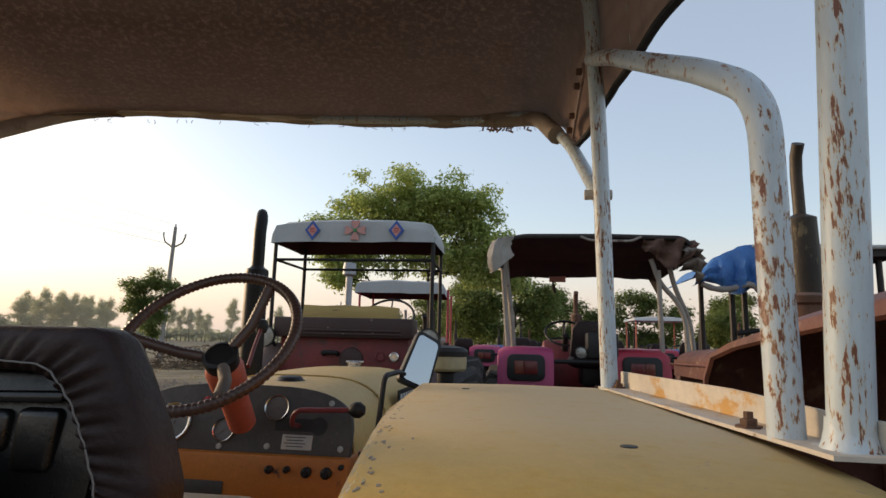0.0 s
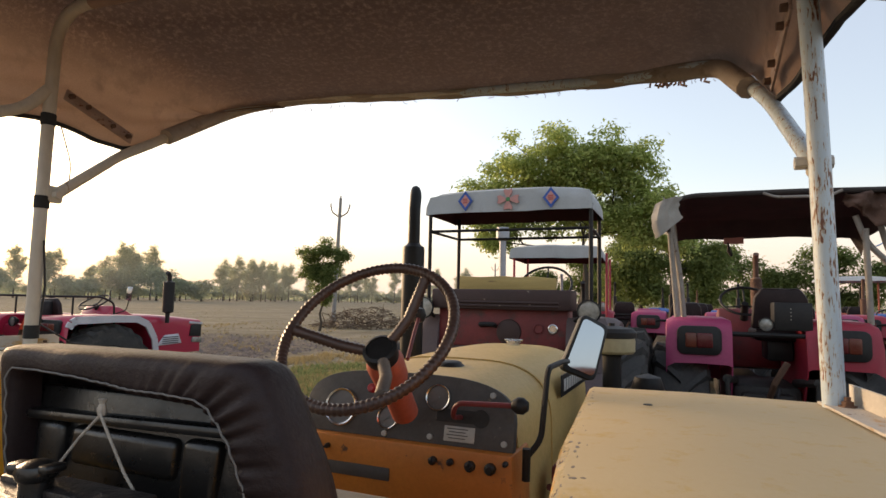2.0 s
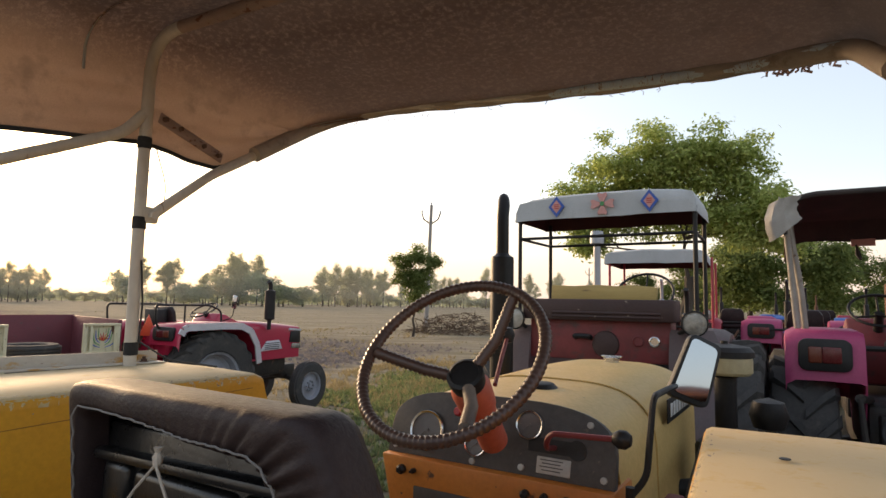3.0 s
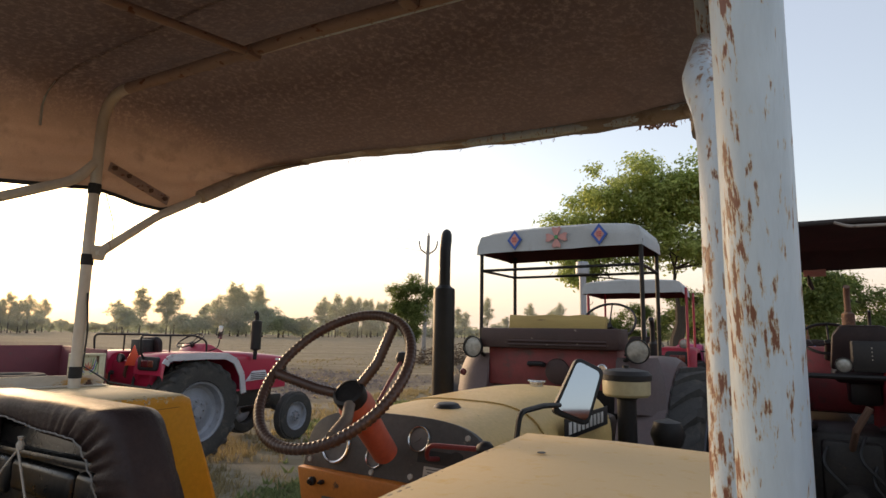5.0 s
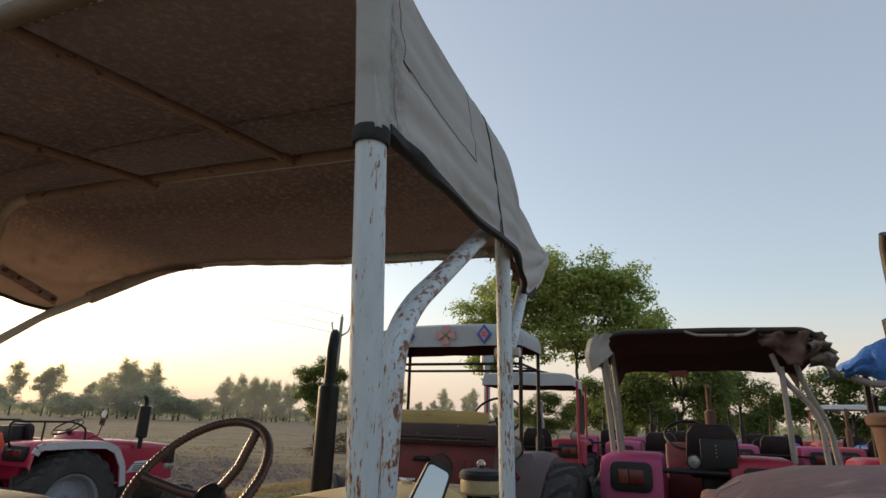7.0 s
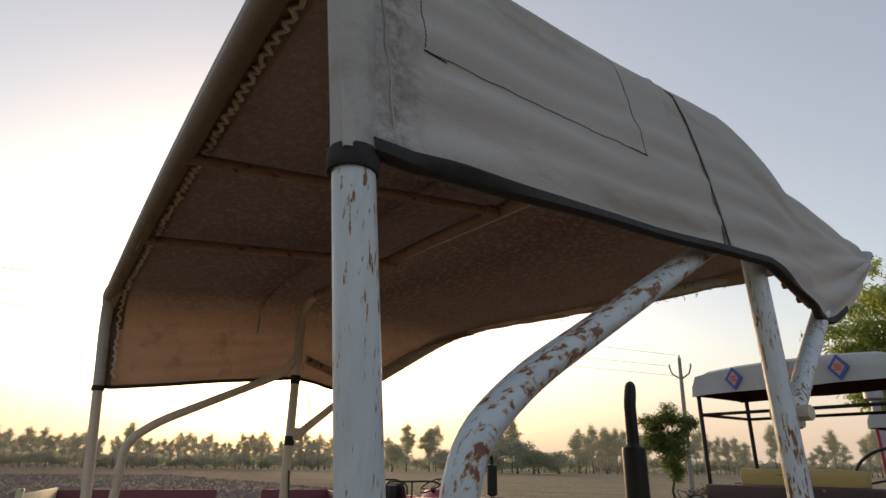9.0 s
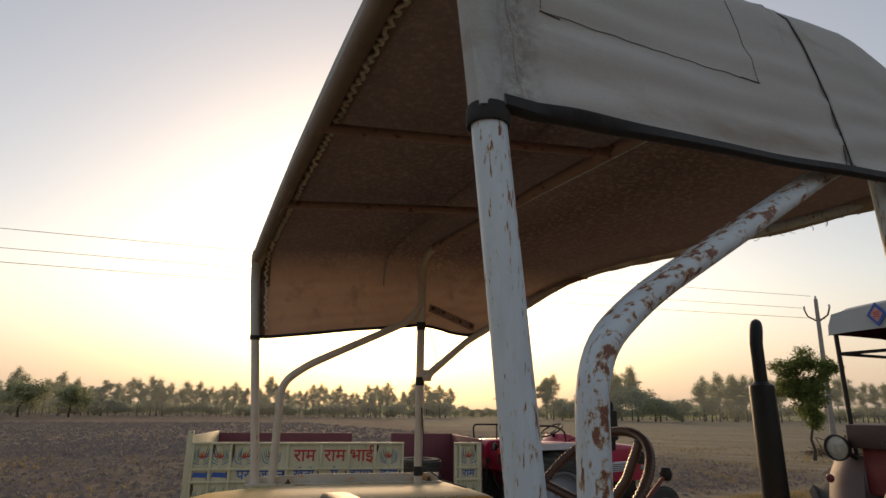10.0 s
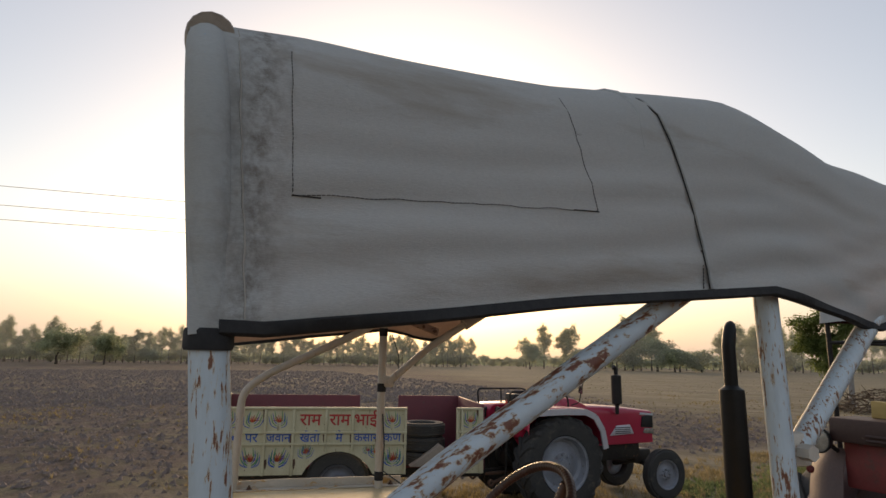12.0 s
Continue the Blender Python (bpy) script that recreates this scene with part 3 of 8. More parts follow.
dry = s_mix(s_ramp(drag.outputs["Fac"], 0.47, 0.55, 0.0, 0.75), dry, (0.17, 0.14, 0.095))
ground_col = s_mix(s_attr("plough"), dry, turned)
ground_col = s_mix(s_ramp(s_noise(0.22, 14.0, 0.78), 0.5, 0.58, 0.0, 0.6), ground_col, (0.22, 0.185, 0.11))
ground_col = s_mix(s_ramp(s_noise(0.31, 14.0, 0.8), 0.53, 0.6, 0.0, 0.6), ground_col, (0.15, 0.125, 0.085))
ground_col = s_mix(s_ramp(s_noise(0.9, 8.0), 0.52, 0.64, 0.0, 0.25), ground_col, (0.15, 0.14, 0.075))
g_fac = sn.new("ShaderNodeMath")
g_fac.operation = "MULTIPLY"
sl(s_attr("green"), g_fac.inputs[0]), sl(s_ramp(s_noise(3.0), 0.43, 0.58, 0.0, 0.6), g_fac.inputs[1])
ground_col = s_mix(g_fac.outputs[0], ground_col, (0.11, 0.15, 0.055))
sl(ground_col, sb.inputs["Base Color"])
sb.inputs["Roughness"].default_value = 1.0
sb.inputs["Specular IOR Level"].default_value = 0.1
s_bump = sn.new("ShaderNodeBump")
s_bump.inputs["Strength"].default_value, s_bump.inputs["Distance"].default_value = 1.0, 0.05
sl(s_noise(11.0, 8.0, 0.65), s_bump.inputs["Height"])
sl(s_bump.outputs[0], sb.inputs["Normal"])
gm.materials.append(soil)
ground = tagged(new("ground", gm), "dry brown earth, ploughed field and dusty tractor yard", "ground", kind="structure")


def stuff(name, verts, faces, material, label, category):
    me = bpy.data.meshes.new(name)
    me.from_pydata(verts, [], faces)
    me.materials.append(M[material] if isinstance(material, str) else material)
    return tagged(new(name, me), label, category, kind="stuff")


rnd = random.Random(5)
cv, cf = [], []
LUMP = [(1, 0, 0), (0.3, 0.95, 0), (-0.8, 0.6, 0), (-0.8, -0.6, 0), (0.3, -0.95, 0), (0, 0, 0.8), (0.4, 0.3, 0.7)]
LUMP_F = [(0, 1, 6), (1, 2, 5), (1, 5, 6), (2, 3, 5), (3, 4, 5), (4, 0, 6), (4, 6, 5)]
while len(cf) < 7 * 34000:
    x, y = -8 - 34 * rnd.random() ** 1.2, rnd.uniform(-12, 22)
    if rnd.random() > ploughed(x, y):
        continue
    s = 0.02 + 0.075 * rnd.random() ** 2.5
    a, z, b = rnd.random() * 6.3, height(x, y) - 0.01, len(cv)
    for lx, ly, lz in LUMP:
        k = s * rnd.uniform(0.7, 1.25)
        cv.append((x + k * (lx * math.cos(a) - ly * math.sin(a)), y + k * (lx * math.sin(a) + ly * math.cos(a)), z + k * lz))
    cf += [tuple(b + i for i in f) for f in LUMP_F]
while len(cf) < 7 * 58000:
    x, y = -28 - 70 * rnd.random() ** 1.4, rnd.uniform(-38, 24)
    if rnd.random() > ploughed(x, y):
        continue
    s, a, z, b = 0.05 + 0.13 * rnd.random() ** 2, rnd.random() * 6.3, height(x, y) - 0.015, len(cv)
    for lx, ly, lz in LUMP:
        k = s * rnd.uniform(0.7, 1.25)
        cv.append((x + k * (lx * math.cos(a) - ly * math.sin(a)), y + k * (lx * math.sin(a) + ly * math.cos(a)), z + k * lz))
    cf += [tuple(b + i for i in f) for f in LUMP_F]
clod_m = mat("earth_clods", (0.26, 0.2, 0.172), (0.12, 0.09, 0.078), 5, 1.0, bump=0.3, bscale=25)
stuff("earth_clods", cv, cf, clod_m, "dry brown clods of turned earth", "clods")


def blades(count, where, size, material, name, label, wide=0.012, lean=0.35, seed=1):
    r, v, f = random.Random(seed), [], []
    tries = 0
    while len(f) < count and tries < count * 30:
        tries += 1
        x, y, dens = where(r)
        if r.random() > dens:
            continue
        z = height(x, y)
        for _ in range(7):
            a, h = r.random() * 6.3, size * r.uniform(0.45, 1.2)
            dx, dy = r.gauss(0, lean) * h, r.gauss(0, lean) * h
            px, py = x + r.gauss(0, size * 0.2), y + r.gauss(0, size * 0.2)
            w = wide * r.uniform(0.6, 1.5)
            b = len(v)
            v += [(px - w * math.cos(a), py - w * math.sin(a), z - 0.01), (px + w * math.cos(a), py + w * math.sin(a), z - 0.01), (px + dx, py + dy, z + h)]
            f.append((b, b + 1, b + 2))
    return stuff(name, v, f, material, label, "grass")


def in_green(r):
    x, y = r.uniform(-9.5, -1.5), r.uniform(3.0, 15.0)
    return x, y, green(x, y) * (0.35 + max(0, noise.noise((x * 1.3, y * 1.3, 4.0))) * 1.6)


def in_verge(r):
    x, y = r.uniform(-9.5, -2.0), r.uniform(4.5, 16.0)
    return x, y, 0.12 + max(0, noise.noise((x * 0.7, y * 0.7, 14.0))) * 1.5


def in_field(r):
    x, y = r.uniform(-30, -8), r.uniform(-6, 32)
    return x, y, max(0, noise.noise((x * 0.4, y * 0.4, 24.0))) * 0.8


blades(21000, in_green, 0.08, "weed", "green_weeds", "low green weeds on dusty ground", wide=0.022, lean=0.7, seed=2)
blades(26000, in_verge, 0.12, "dry_grass", "dry_grass", "tufts of straw-coloured dry grass", wide=0.007, seed=3)
def in_far_field(r):
    d, a = 18 + 70 * r.random() ** 1.3, radians(r.uniform(22, 100))
    x, y = -math.sin(a) * d, math.cos(a) * d
    return x, y, max(0, noise.noise((x * 0.16, y * 0.16, 44.0)) + 0.12) * 1.4 * (1 - ploughed(x, y))


blades(4500, in_far_field, 0.06, "field_weed", "field_weeds", "low olive weeds scattered over the field", wide=0.03, lean=0.9, seed=6)
blades(9000, in_field, 0.09, "dry_grass", "stubble", "sparse dry stubble in the field", wide=0.012, seed=4)


# ---- trees ----
def leaf_cloud(r, blobs, count, size, clump=16, spread=0.34, flat=1.0):
    """Leaves in tufts over the skin of each clump of the crown, turned outwards and up, with gaps between the tufts."""
    v, f = [], []
    total = sum(b[3] for b in blobs)
    for cx, cy, cz, rx, rz in blobs:
        for _ in range(max(1, int(count * rx / total / clump))):
            d = Vector((r.gauss(0, 1), r.gauss(0, 1), r.gauss(0.25, 1))).normalized()
            k = 0.35 + 0.65 * r.random() ** 0.4
            p = Vector((cx + d.x * rx * k, cy + d.y * rx * k, cz + d.z * rz * k))
            for _ in range(clump):
                o = Vector((r.gauss(0, 1), r.gauss(0, 1), r.gauss(0, 0.7)))
                q = p + o * spread
                n = (d * 0.5 + o * 0.35 + Vector((r.gauss(0, 0.5), r.gauss(0, 0.5), 0.7 + r.gauss(0, 0.5)))).normalized()
                a = n.orthogonal().normalized()
                a = a * math.cos(t := r.random() * 6.3) + n.cross(a) * math.sin(t)
                b = n.cross(a) * 0.46
                s, i = size * r.uniform(0.6, 1.3), len(v)
                v += [q - a * s * 0.5, q + b * s * 0.5, q + a * s * 0.5 - n * s * 0.12, q - b * s * 0.5]
                f.append((i, i + 1, i + 2, i + 3))
    return v, f


def sprays(r, blobs, n, f):
    """Breaks each clump of a crown into n smaller ones of uneven size, some standing out of its outline."""
    out = []
    for cx, cy, cz, rx, rz in blobs:
        for _ in range(n):
            d = Vector((r.gauss(0, 1), r.gauss(0, 1), r.gauss(0.15, 1))).normalized() * r.uniform(0.4, 1.24)
            k = f * r.uniform(0.45, 1.25)
            out.append((cx + d.x * rx, cy + d.y * rx, cz + d.z * rz, rx * k, rz * k))
    return out


def tree(name, m, label, base_r, fork, blobs, count, size, leaf, seed, spread=0.34, wiggle=0.25, clump=16, limb_r=0.4, split=(8, 0.4)):
    """A tapered trunk to fork (a point), limbs out to the clumps of the crown, and leaves."""
    r = random.Random(seed)
    t = thing(name, m, label, "tree")
    bm = bmesh.new()
    fx, fy, fz = fork
    pts = [(fx * k / 5 + r.uniform(-1, 1) * wiggle * 0.3 * (k > 0), fy * k / 5 + r.uniform(-1, 1) * wiggle * 0.3 * (k > 0), fz * k / 5 - 0.1 * (k == 0)) for k in range(6)]
    tube(bm, pts, [base_r * (1.25 if k == 0 else 1 - 0.09 * k) for k in range(6)], 9)
    forks = [(Vector(pts[-1]) - Vector((0, 0, fz * 0.12)), base_r * limb_r * 1.5)]
    for cx, cy, cz, rx, rz in sorted(blobs, key=lambda q: (Vector(q[:3]) - Vector(pts[-1])).length):
        b = Vector((cx, cy, cz + rz * 0.3))
        a, r0 = min(forks, key=lambda q: (q[0] - b).length + 3 * max(0.0, q[0].z - b.z))
        mid = a.lerp(b, 0.5) + Vector((r.uniform(-1, 1), r.uniform(-1, 1), r.uniform(0.2, 0.9))) * wiggle
        line = lerp_line(bend([a, mid, b], 9), 7)
        tube(bm, line, [r0 * (1 - 0.13 * k) for k in range(7)], 6)
        forks += [(line[2], r0 * 0.7), (line[4], r0 * 0.5)]
        for _ in range(3):
            c = line[r.randint(3, 5)]
            e = Vector((cx, cy, cz)) + Vector((r.uniform(-1, 1) * rx, r.uniform(-1, 1) * rx, r.uniform(-0.6, 0.9) * rz)) * 0.8
            tube(bm, [c, c.lerp(e, 0.5) + Vector((0, 0, 0.1 * wiggle)), e], [base_r * limb_r * 0.4, base_r * limb_r * 0.25, base_r * limb_r * 0.08], 5)
    part("trunk", bm, "bark", t)
    v, f = leaf_cloud(r, sprays(r, blobs, *split), count, size, clump, spread)
    me = bpy.data.meshes.new("crown")
    me.from_pydata(v, [], f)
    me.materials.append(M[leaf])
    c = new("crown", me)
    c.parent = t
    return t


def at_az(az, dist, z=0.0, rz=0.0, s=1.0):
    x, y = -math.sin(radians(az)) * dist + 0.1, math.cos(radians(az)) * dist + 0.1
    return pose(x, y, z, 0, 0, rz) @ Matrix.Diagonal((s, s, s, 1))


tree("neem_tree", at_az(7.2, 20, s=1.06), "large spreading neem tree with fresh green leaves", 0.26, (0.35, 0.2, 2.6),
     [(-1.3, 0, 6.3, 1.05, 0.75), (-2.2, 0.3, 5.6, 1.0, 0.7), (-2.9, 0, 5.0, 0.75, 0.5), (1.05, 0.2, 6.35, 1.0, 0.7), (1.75, 0.1, 5.6, 0.75, 0.7), (-0.1, 0.1, 6.2, 1.0, 0.7),
      (0.0, 0.4, 5.7, 1.1, 0.85), (-0.5, 0.6, 5.0, 1.2, 0.85), (1.0, 0.4, 5.1, 1.1, 0.85), (2.4, 0, 4.6, 0.8, 0.5), (0.3, 0.5, 4.3, 1.2, 0.75), (-1.6, 0.6, 4.8, 1.1, 0.75),
      (1.6, 0.2, 4.0, 1.0, 0.65), (-2.4, 0.5, 4.2, 0.8, 0.5), (2.7, 0.3, 3.6, 0.8, 0.6), (-3.2, 0.1, 4.3, 0.4, 0.3), (-2.7, 0, 3.5, 0.5, 0.3)],
     58000, 0.145, "neem", 11, spread=0.14, limb_r=0.2, clump=16, split=(13, 0.46))
tree("neem_tree", at_az(-1.5, 30), "dense dark green neem tree behind the tractors", 0.2, (0.1, 0, 2.2),
     [(-1.8, 0, 3.6, 1.5, 1.1), (0.2, 0.3, 4.4, 1.6, 1.2), (2.0, 0, 3.4, 1.5, 1.1), (0.5, -0.6, 2.6, 1.6, 0.9), (-2.6, 0, 2.3, 1.2, 0.9)], 16000, 0.22, "dark_leaf", 12, spread=0.24)
wild = [tree("wild_tree", at_az(-6.5, 42, rz=20), "bushy green tree beyond the tractor rows", 0.18, (0, 0, 2.0),
             [(-1.6, 0, 3.3, 1.5, 1.1), (0.3, 0.3, 4.4, 1.6, 1.1), (1.9, 0, 3.2, 1.5, 1.0), (0.2, -0.5, 2.4, 1.6, 0.9)], 13000, 0.24, "dark_leaf", 13, spread=0.26)]
for az, d, s, rz in ((1.5, 38, 1.0, 80), (-13.5, 42, 0.95, 140), (-20.5, 46, 1.0, 250), (-30, 48, 1.0, 30), (5.5, 44, 0.9, 110), (-38, 50, 1.1, 10), (-46, 50, 1.0, 90), (10.5, 48, 0.75, 190)):
    copy_thing(wild[0], at_az(az, d, 0, rz)).scale = (s, s, s)
tree("young_tree", at_az(31.8, 31), "young tree with a round green crown at the field edge", 0.07, (0.1, 0, 2.2),
     [(0.1, 0, 4.0, 0.8, 0.5), (-0.75, 0.2, 3.7, 0.55, 0.5), (0.85, 0, 3.75, 0.5, 0.45), (-0.5, 0.2, 3.0, 0.65, 0.5), (0.55, 0, 3.0, 0.6, 0.5), (-0.95, 0, 3.1, 0.35, 0.3), (0.1, -0.3, 2.3, 0.4, 0.4), (0.3, 0, 1.6, 0.25, 0.4)], 16000, 0.13, "dark_leaf", 14, spread=0.13, split=(9, 0.48))

tall_kinds = []
for k in range(4):
    r = random.Random(40 + k)
    H = (14.0, 12.0, 11.5, 14.5)[k]
    bl = [(r.uniform(-1.3, 1.3) * w * 12, r.uniform(-1.3, 1.3) * w * 12, H * (f + r.uniform(-0.02, 0.02)), H * w * 1.35, H * 0.08) for f, w in ((0.32, 0.04), (0.44, 0.06), (0.53, 0.07), (0.6, 0.09), (0.68, 0.1), (0.75, 0.09), (0.82, 0.09), (0.9, 0.06), (0.97, 0.035))]
    tall_kinds.append(tree("eucalyptus_tree", at_az((48.2, 56.3, 54.2, 46.6)[k], 180), "tall slender eucalyptus far across the field", 0.2, (0.2, 0, H * 0.45), bl, 6000, 0.42, "hazed_leaf", 50 + k, spread=0.45, clump=8, limb_r=0.3, split=(6, 0.62)))
bush_kinds = []
for k in range(3):
    r = random.Random(70 + k)
    H = (6.5, 5.5, 7.5)[k]
    bl = [(r.uniform(-2.2, 2.2), r.uniform(-1.5, 1.5), H * r.uniform(0.35, 0.75), H * 0.3, H * 0.22) for _ in range(5)]
    bush_kinds.append(tree("roadside_tree", at_az((44.2, 42.4, 57.6)[k], 165), "round leafy tree far across the field", 0.25, (0, 0, H * 0.25), bl, 3600, 0.55, "hazed_leaf", 80 + k, spread=0.45, clump=9, split=(8, 0.55)))
r = random.Random(9)
line = []
az = 128.0
while az > 14.0:
    if 63 > az > 58:
        line.append((bush_kinds[r.randint(0, 2)], az, 230, 0.55)), line.append((bush_kinds[r.randint(0, 2)], az - 0.5, 300, 0.6))
        az -= 0.8
    elif 57 > az > 41:
        line.append((bush_kinds[r.randint(0, 2)], az, r.uniform(200, 250), r.uniform(0.5, 0.9)))
        az -= r.uniform(0.5, 0.9)
    elif az > 63:
        if r.random() < 0.95:
            line.append((tall_kinds[r.randint(0, 3)], az, r.uniform(175, 225), r.uniform(0.52, 0.8)))
        if r.random() < 0.8:
            line.append((bush_kinds[r.randint(0, 2)], az + 0.4, 190, r.uniform(0.4, 0.8)))
        line.append((bush_kinds[r.randint(0, 2)], az + 0.2, 250, r.uniform(0.45, 0.65)))
        az -= r.uniform(0.42, 0.64)
    else:
        if r.random() < 0.75:
            line.append((tall_kinds[r.randint(0, 3)], az, r.uniform(190, 250), r.uniform(0.65, 0.95)))
        line.append((bush_kinds[r.randint(0, 2)], az + 0.3, 240, r.uniform(0.5, 0.8)))
        az -= r.uniform(0.5, 0.9)
for az in np.arange(-60, 14, 2.2):
    line.append((bush_kinds[r.randint(0, 2)], az, r.uniform(110, 160), r.uniform(0.45, 0.75)))
line += [(tall_kinds[0], 39.4, 190, 0.92), (tall_kinds[3], 38.0, 190, 0.9), (tall_kinds[1], 36.4, 200, 0.9), (tall_kinds[2], 51.0, 200, 0.8),
         (tall_kinds[0], 53.6, 178, 0.9), (tall_kinds[3], 50.0, 182, 0.86), (tall_kinds[0], 48.9, 175, 0.98), (tall_kinds[1], 47.5, 176, 0.98), (tall_kinds[2], 40.6, 185, 0.95), (tall_kinds[3], 37.3, 190, 0.8), (tall_kinds[0], 34.8, 195, 0.82),
         (bush_kinds[0], 51.2, 170, 1.05), (bush_kinds[2], 49.6, 172, 1.1), (bush_kinds[1], 48.2, 170, 1.3), (bush_kinds[2], 46.1, 165, 1.25), (bush_kinds[0], 44.6, 160, 1.15), (bush_kinds[1], 52.8, 172, 1.0), (bush_kinds[2], 40.0, 190, 1.0), (bush_kinds[1], 38.2, 190, 1.1), (bush_kinds[0], 36.0, 195, 1.0)]
for k, (kind_ob, az, d, s) in enumerate(line):
    copy_thing(kind_ob, at_az(az, d, 0, (k * 67) % 360)).scale = (s, s, s * (0.9 + 0.2 * ((k * 37) % 10) / 10))
for kind_ob, az, wide, tall in ((bush_kinds[2], 99.1, 1.2, 1.05), (bush_kinds[0], 95.7, 0.85, 1.2)):
    copy_thing(kind_ob, at_az(az, 150, 0, az * 7)).scale = (wide, wide, tall)


r = random.Random(31)
v, f = [], []
for k in range(48000):
    az = r.uniform(-65, 135)
    d = r.uniform(235, 330)
    tall = 3.0 + 1.6 * smooth(60, 66, az) + 1.2 * (1 - smooth(38, 42, az)) - 0.8 * (smooth(57, 58, az) - smooth(62, 63, az))
    top = tall + 2.0 * noise.noise((az * 0.9, 1.0, 0.0)) + 1.6 * noise.noise((az * 2.6, 4.0, 0.0))
    z = max(0.2, r.random() ** 0.75 * top)
    p = Vector((-math.sin(radians(az)) * d, math.cos(radians(az)) * d, z))
    a = Vector((r.gauss(0, 1), r.gauss(0, 1), r.gauss(0, 1))).normalized()
    b = a.orthogonal().normalized() * 0.5
    s, i = r.uniform(0.7, 1.5), len(v)
    v += [p - a * s * 0.5, p + b * s * 0.5, p + a * s * 0.5, p - b * s * 0.5]
    f.append((i, i + 1, i + 2, i + 3))
stuff("far_hedgerow", v, f, "hazed_leaf", "low hazy hedgerows along the horizon", "hedge")


# sheet added far off in place of haze: see-through, lit by sun and sky
dust = bpy.data.materials.new("haze_sheet")
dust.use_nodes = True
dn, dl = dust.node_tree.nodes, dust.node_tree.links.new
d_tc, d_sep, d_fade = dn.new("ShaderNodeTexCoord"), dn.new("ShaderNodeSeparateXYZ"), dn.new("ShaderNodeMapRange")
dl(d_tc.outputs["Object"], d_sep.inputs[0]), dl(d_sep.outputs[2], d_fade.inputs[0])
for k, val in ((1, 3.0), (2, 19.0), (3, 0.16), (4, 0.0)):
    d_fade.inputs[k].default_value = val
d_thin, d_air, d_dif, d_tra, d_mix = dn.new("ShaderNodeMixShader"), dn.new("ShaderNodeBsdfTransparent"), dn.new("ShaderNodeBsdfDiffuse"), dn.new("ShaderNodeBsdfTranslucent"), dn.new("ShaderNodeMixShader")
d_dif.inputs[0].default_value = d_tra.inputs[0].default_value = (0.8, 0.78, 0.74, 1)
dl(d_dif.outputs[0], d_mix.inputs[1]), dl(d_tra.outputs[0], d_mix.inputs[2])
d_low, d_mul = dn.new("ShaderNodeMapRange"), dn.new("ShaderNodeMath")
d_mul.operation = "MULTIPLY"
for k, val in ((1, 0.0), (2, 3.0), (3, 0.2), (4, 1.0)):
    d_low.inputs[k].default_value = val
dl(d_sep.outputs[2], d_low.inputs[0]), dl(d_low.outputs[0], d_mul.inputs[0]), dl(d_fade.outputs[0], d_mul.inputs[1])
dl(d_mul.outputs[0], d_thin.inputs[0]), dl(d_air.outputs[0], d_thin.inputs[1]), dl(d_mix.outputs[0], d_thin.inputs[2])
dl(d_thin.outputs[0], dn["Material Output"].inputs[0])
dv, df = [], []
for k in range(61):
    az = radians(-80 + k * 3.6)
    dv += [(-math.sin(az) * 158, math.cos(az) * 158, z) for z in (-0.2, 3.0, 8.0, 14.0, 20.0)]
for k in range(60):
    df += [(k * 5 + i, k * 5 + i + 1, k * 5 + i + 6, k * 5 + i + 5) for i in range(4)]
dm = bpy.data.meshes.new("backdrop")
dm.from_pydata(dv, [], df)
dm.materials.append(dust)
tagged(new("backdrop", dm), "added see-through sheet standing in for pale haze over the field", "haze", kind="structure")


# ---- power line, pile of brushwood, yard pole ----
def power_pole(m):
    t = thing("power_pole", m, "leaning concrete electricity pole with a V-shaped crossarm", "pole")
    bm = bmesh.new()
    tube(bm, [(0, 0, -0.2), (0, 0, 4.2), (0, 0, 8.3)], [0.16, 0.13, 0.1], 8)
    part("pole", bm, "pole", t)
    bm = bmesh.new()
    for s in (-1, 1):
        tube(bm, bend([(0, 0, 7.0), (s * 0.5, 0, 7.35), (s * 0.62, 0, 7.75)], 0.1), 0.045, 6)
    part("crossarm", bm, "rusty", t)
    for x, z in ((-0.62, 7.75), (0.62, 7.75), (0, 8.3)):
        bm = bmesh.new()
        lathe(bm, [(0, 0), (0.05, 0), (0.07, 0.06), (0.05, 0.1), (0.065, 0.14), (0.03, 0.2), (0, 0.2)], 8, Matrix.Translation((x, 0, z)))
        part("insulator", bm, "white_paint", t)
    return t


P1, P2 = Vector((-19.75, 33.7, 0)), Vector((-27.5, -24.0, 0))
pole_a = power_pole(Matrix.Translation(P1) @ pose(0, 0, 0, 0, 1.5, 20))
copy_thing(pole_a, Matrix.Translation(P2) @ pose(0, 0, 0, 0, -0.5, 5))
copy_thing(pole_a, at_az(15.0, 105, 0, 12))
for k, (dx, z) in enumerate(((0.0, 8.5), (-0.62, 7.9), (0.62, 7.1))):
    bm = bmesh.new()
    tube(bm, [P1.lerp(P2, i / 24) + Vector((dx, 0, z - 0.25 * (1 - (i / 12 - 1) ** 2))) for i in range(25)], 0.011, 5)
    wire = part("overhead_wire", bm, "cable", None)
    tagged(wire, "thin dark overhead power cable between the poles", "cable", "overhead wires")

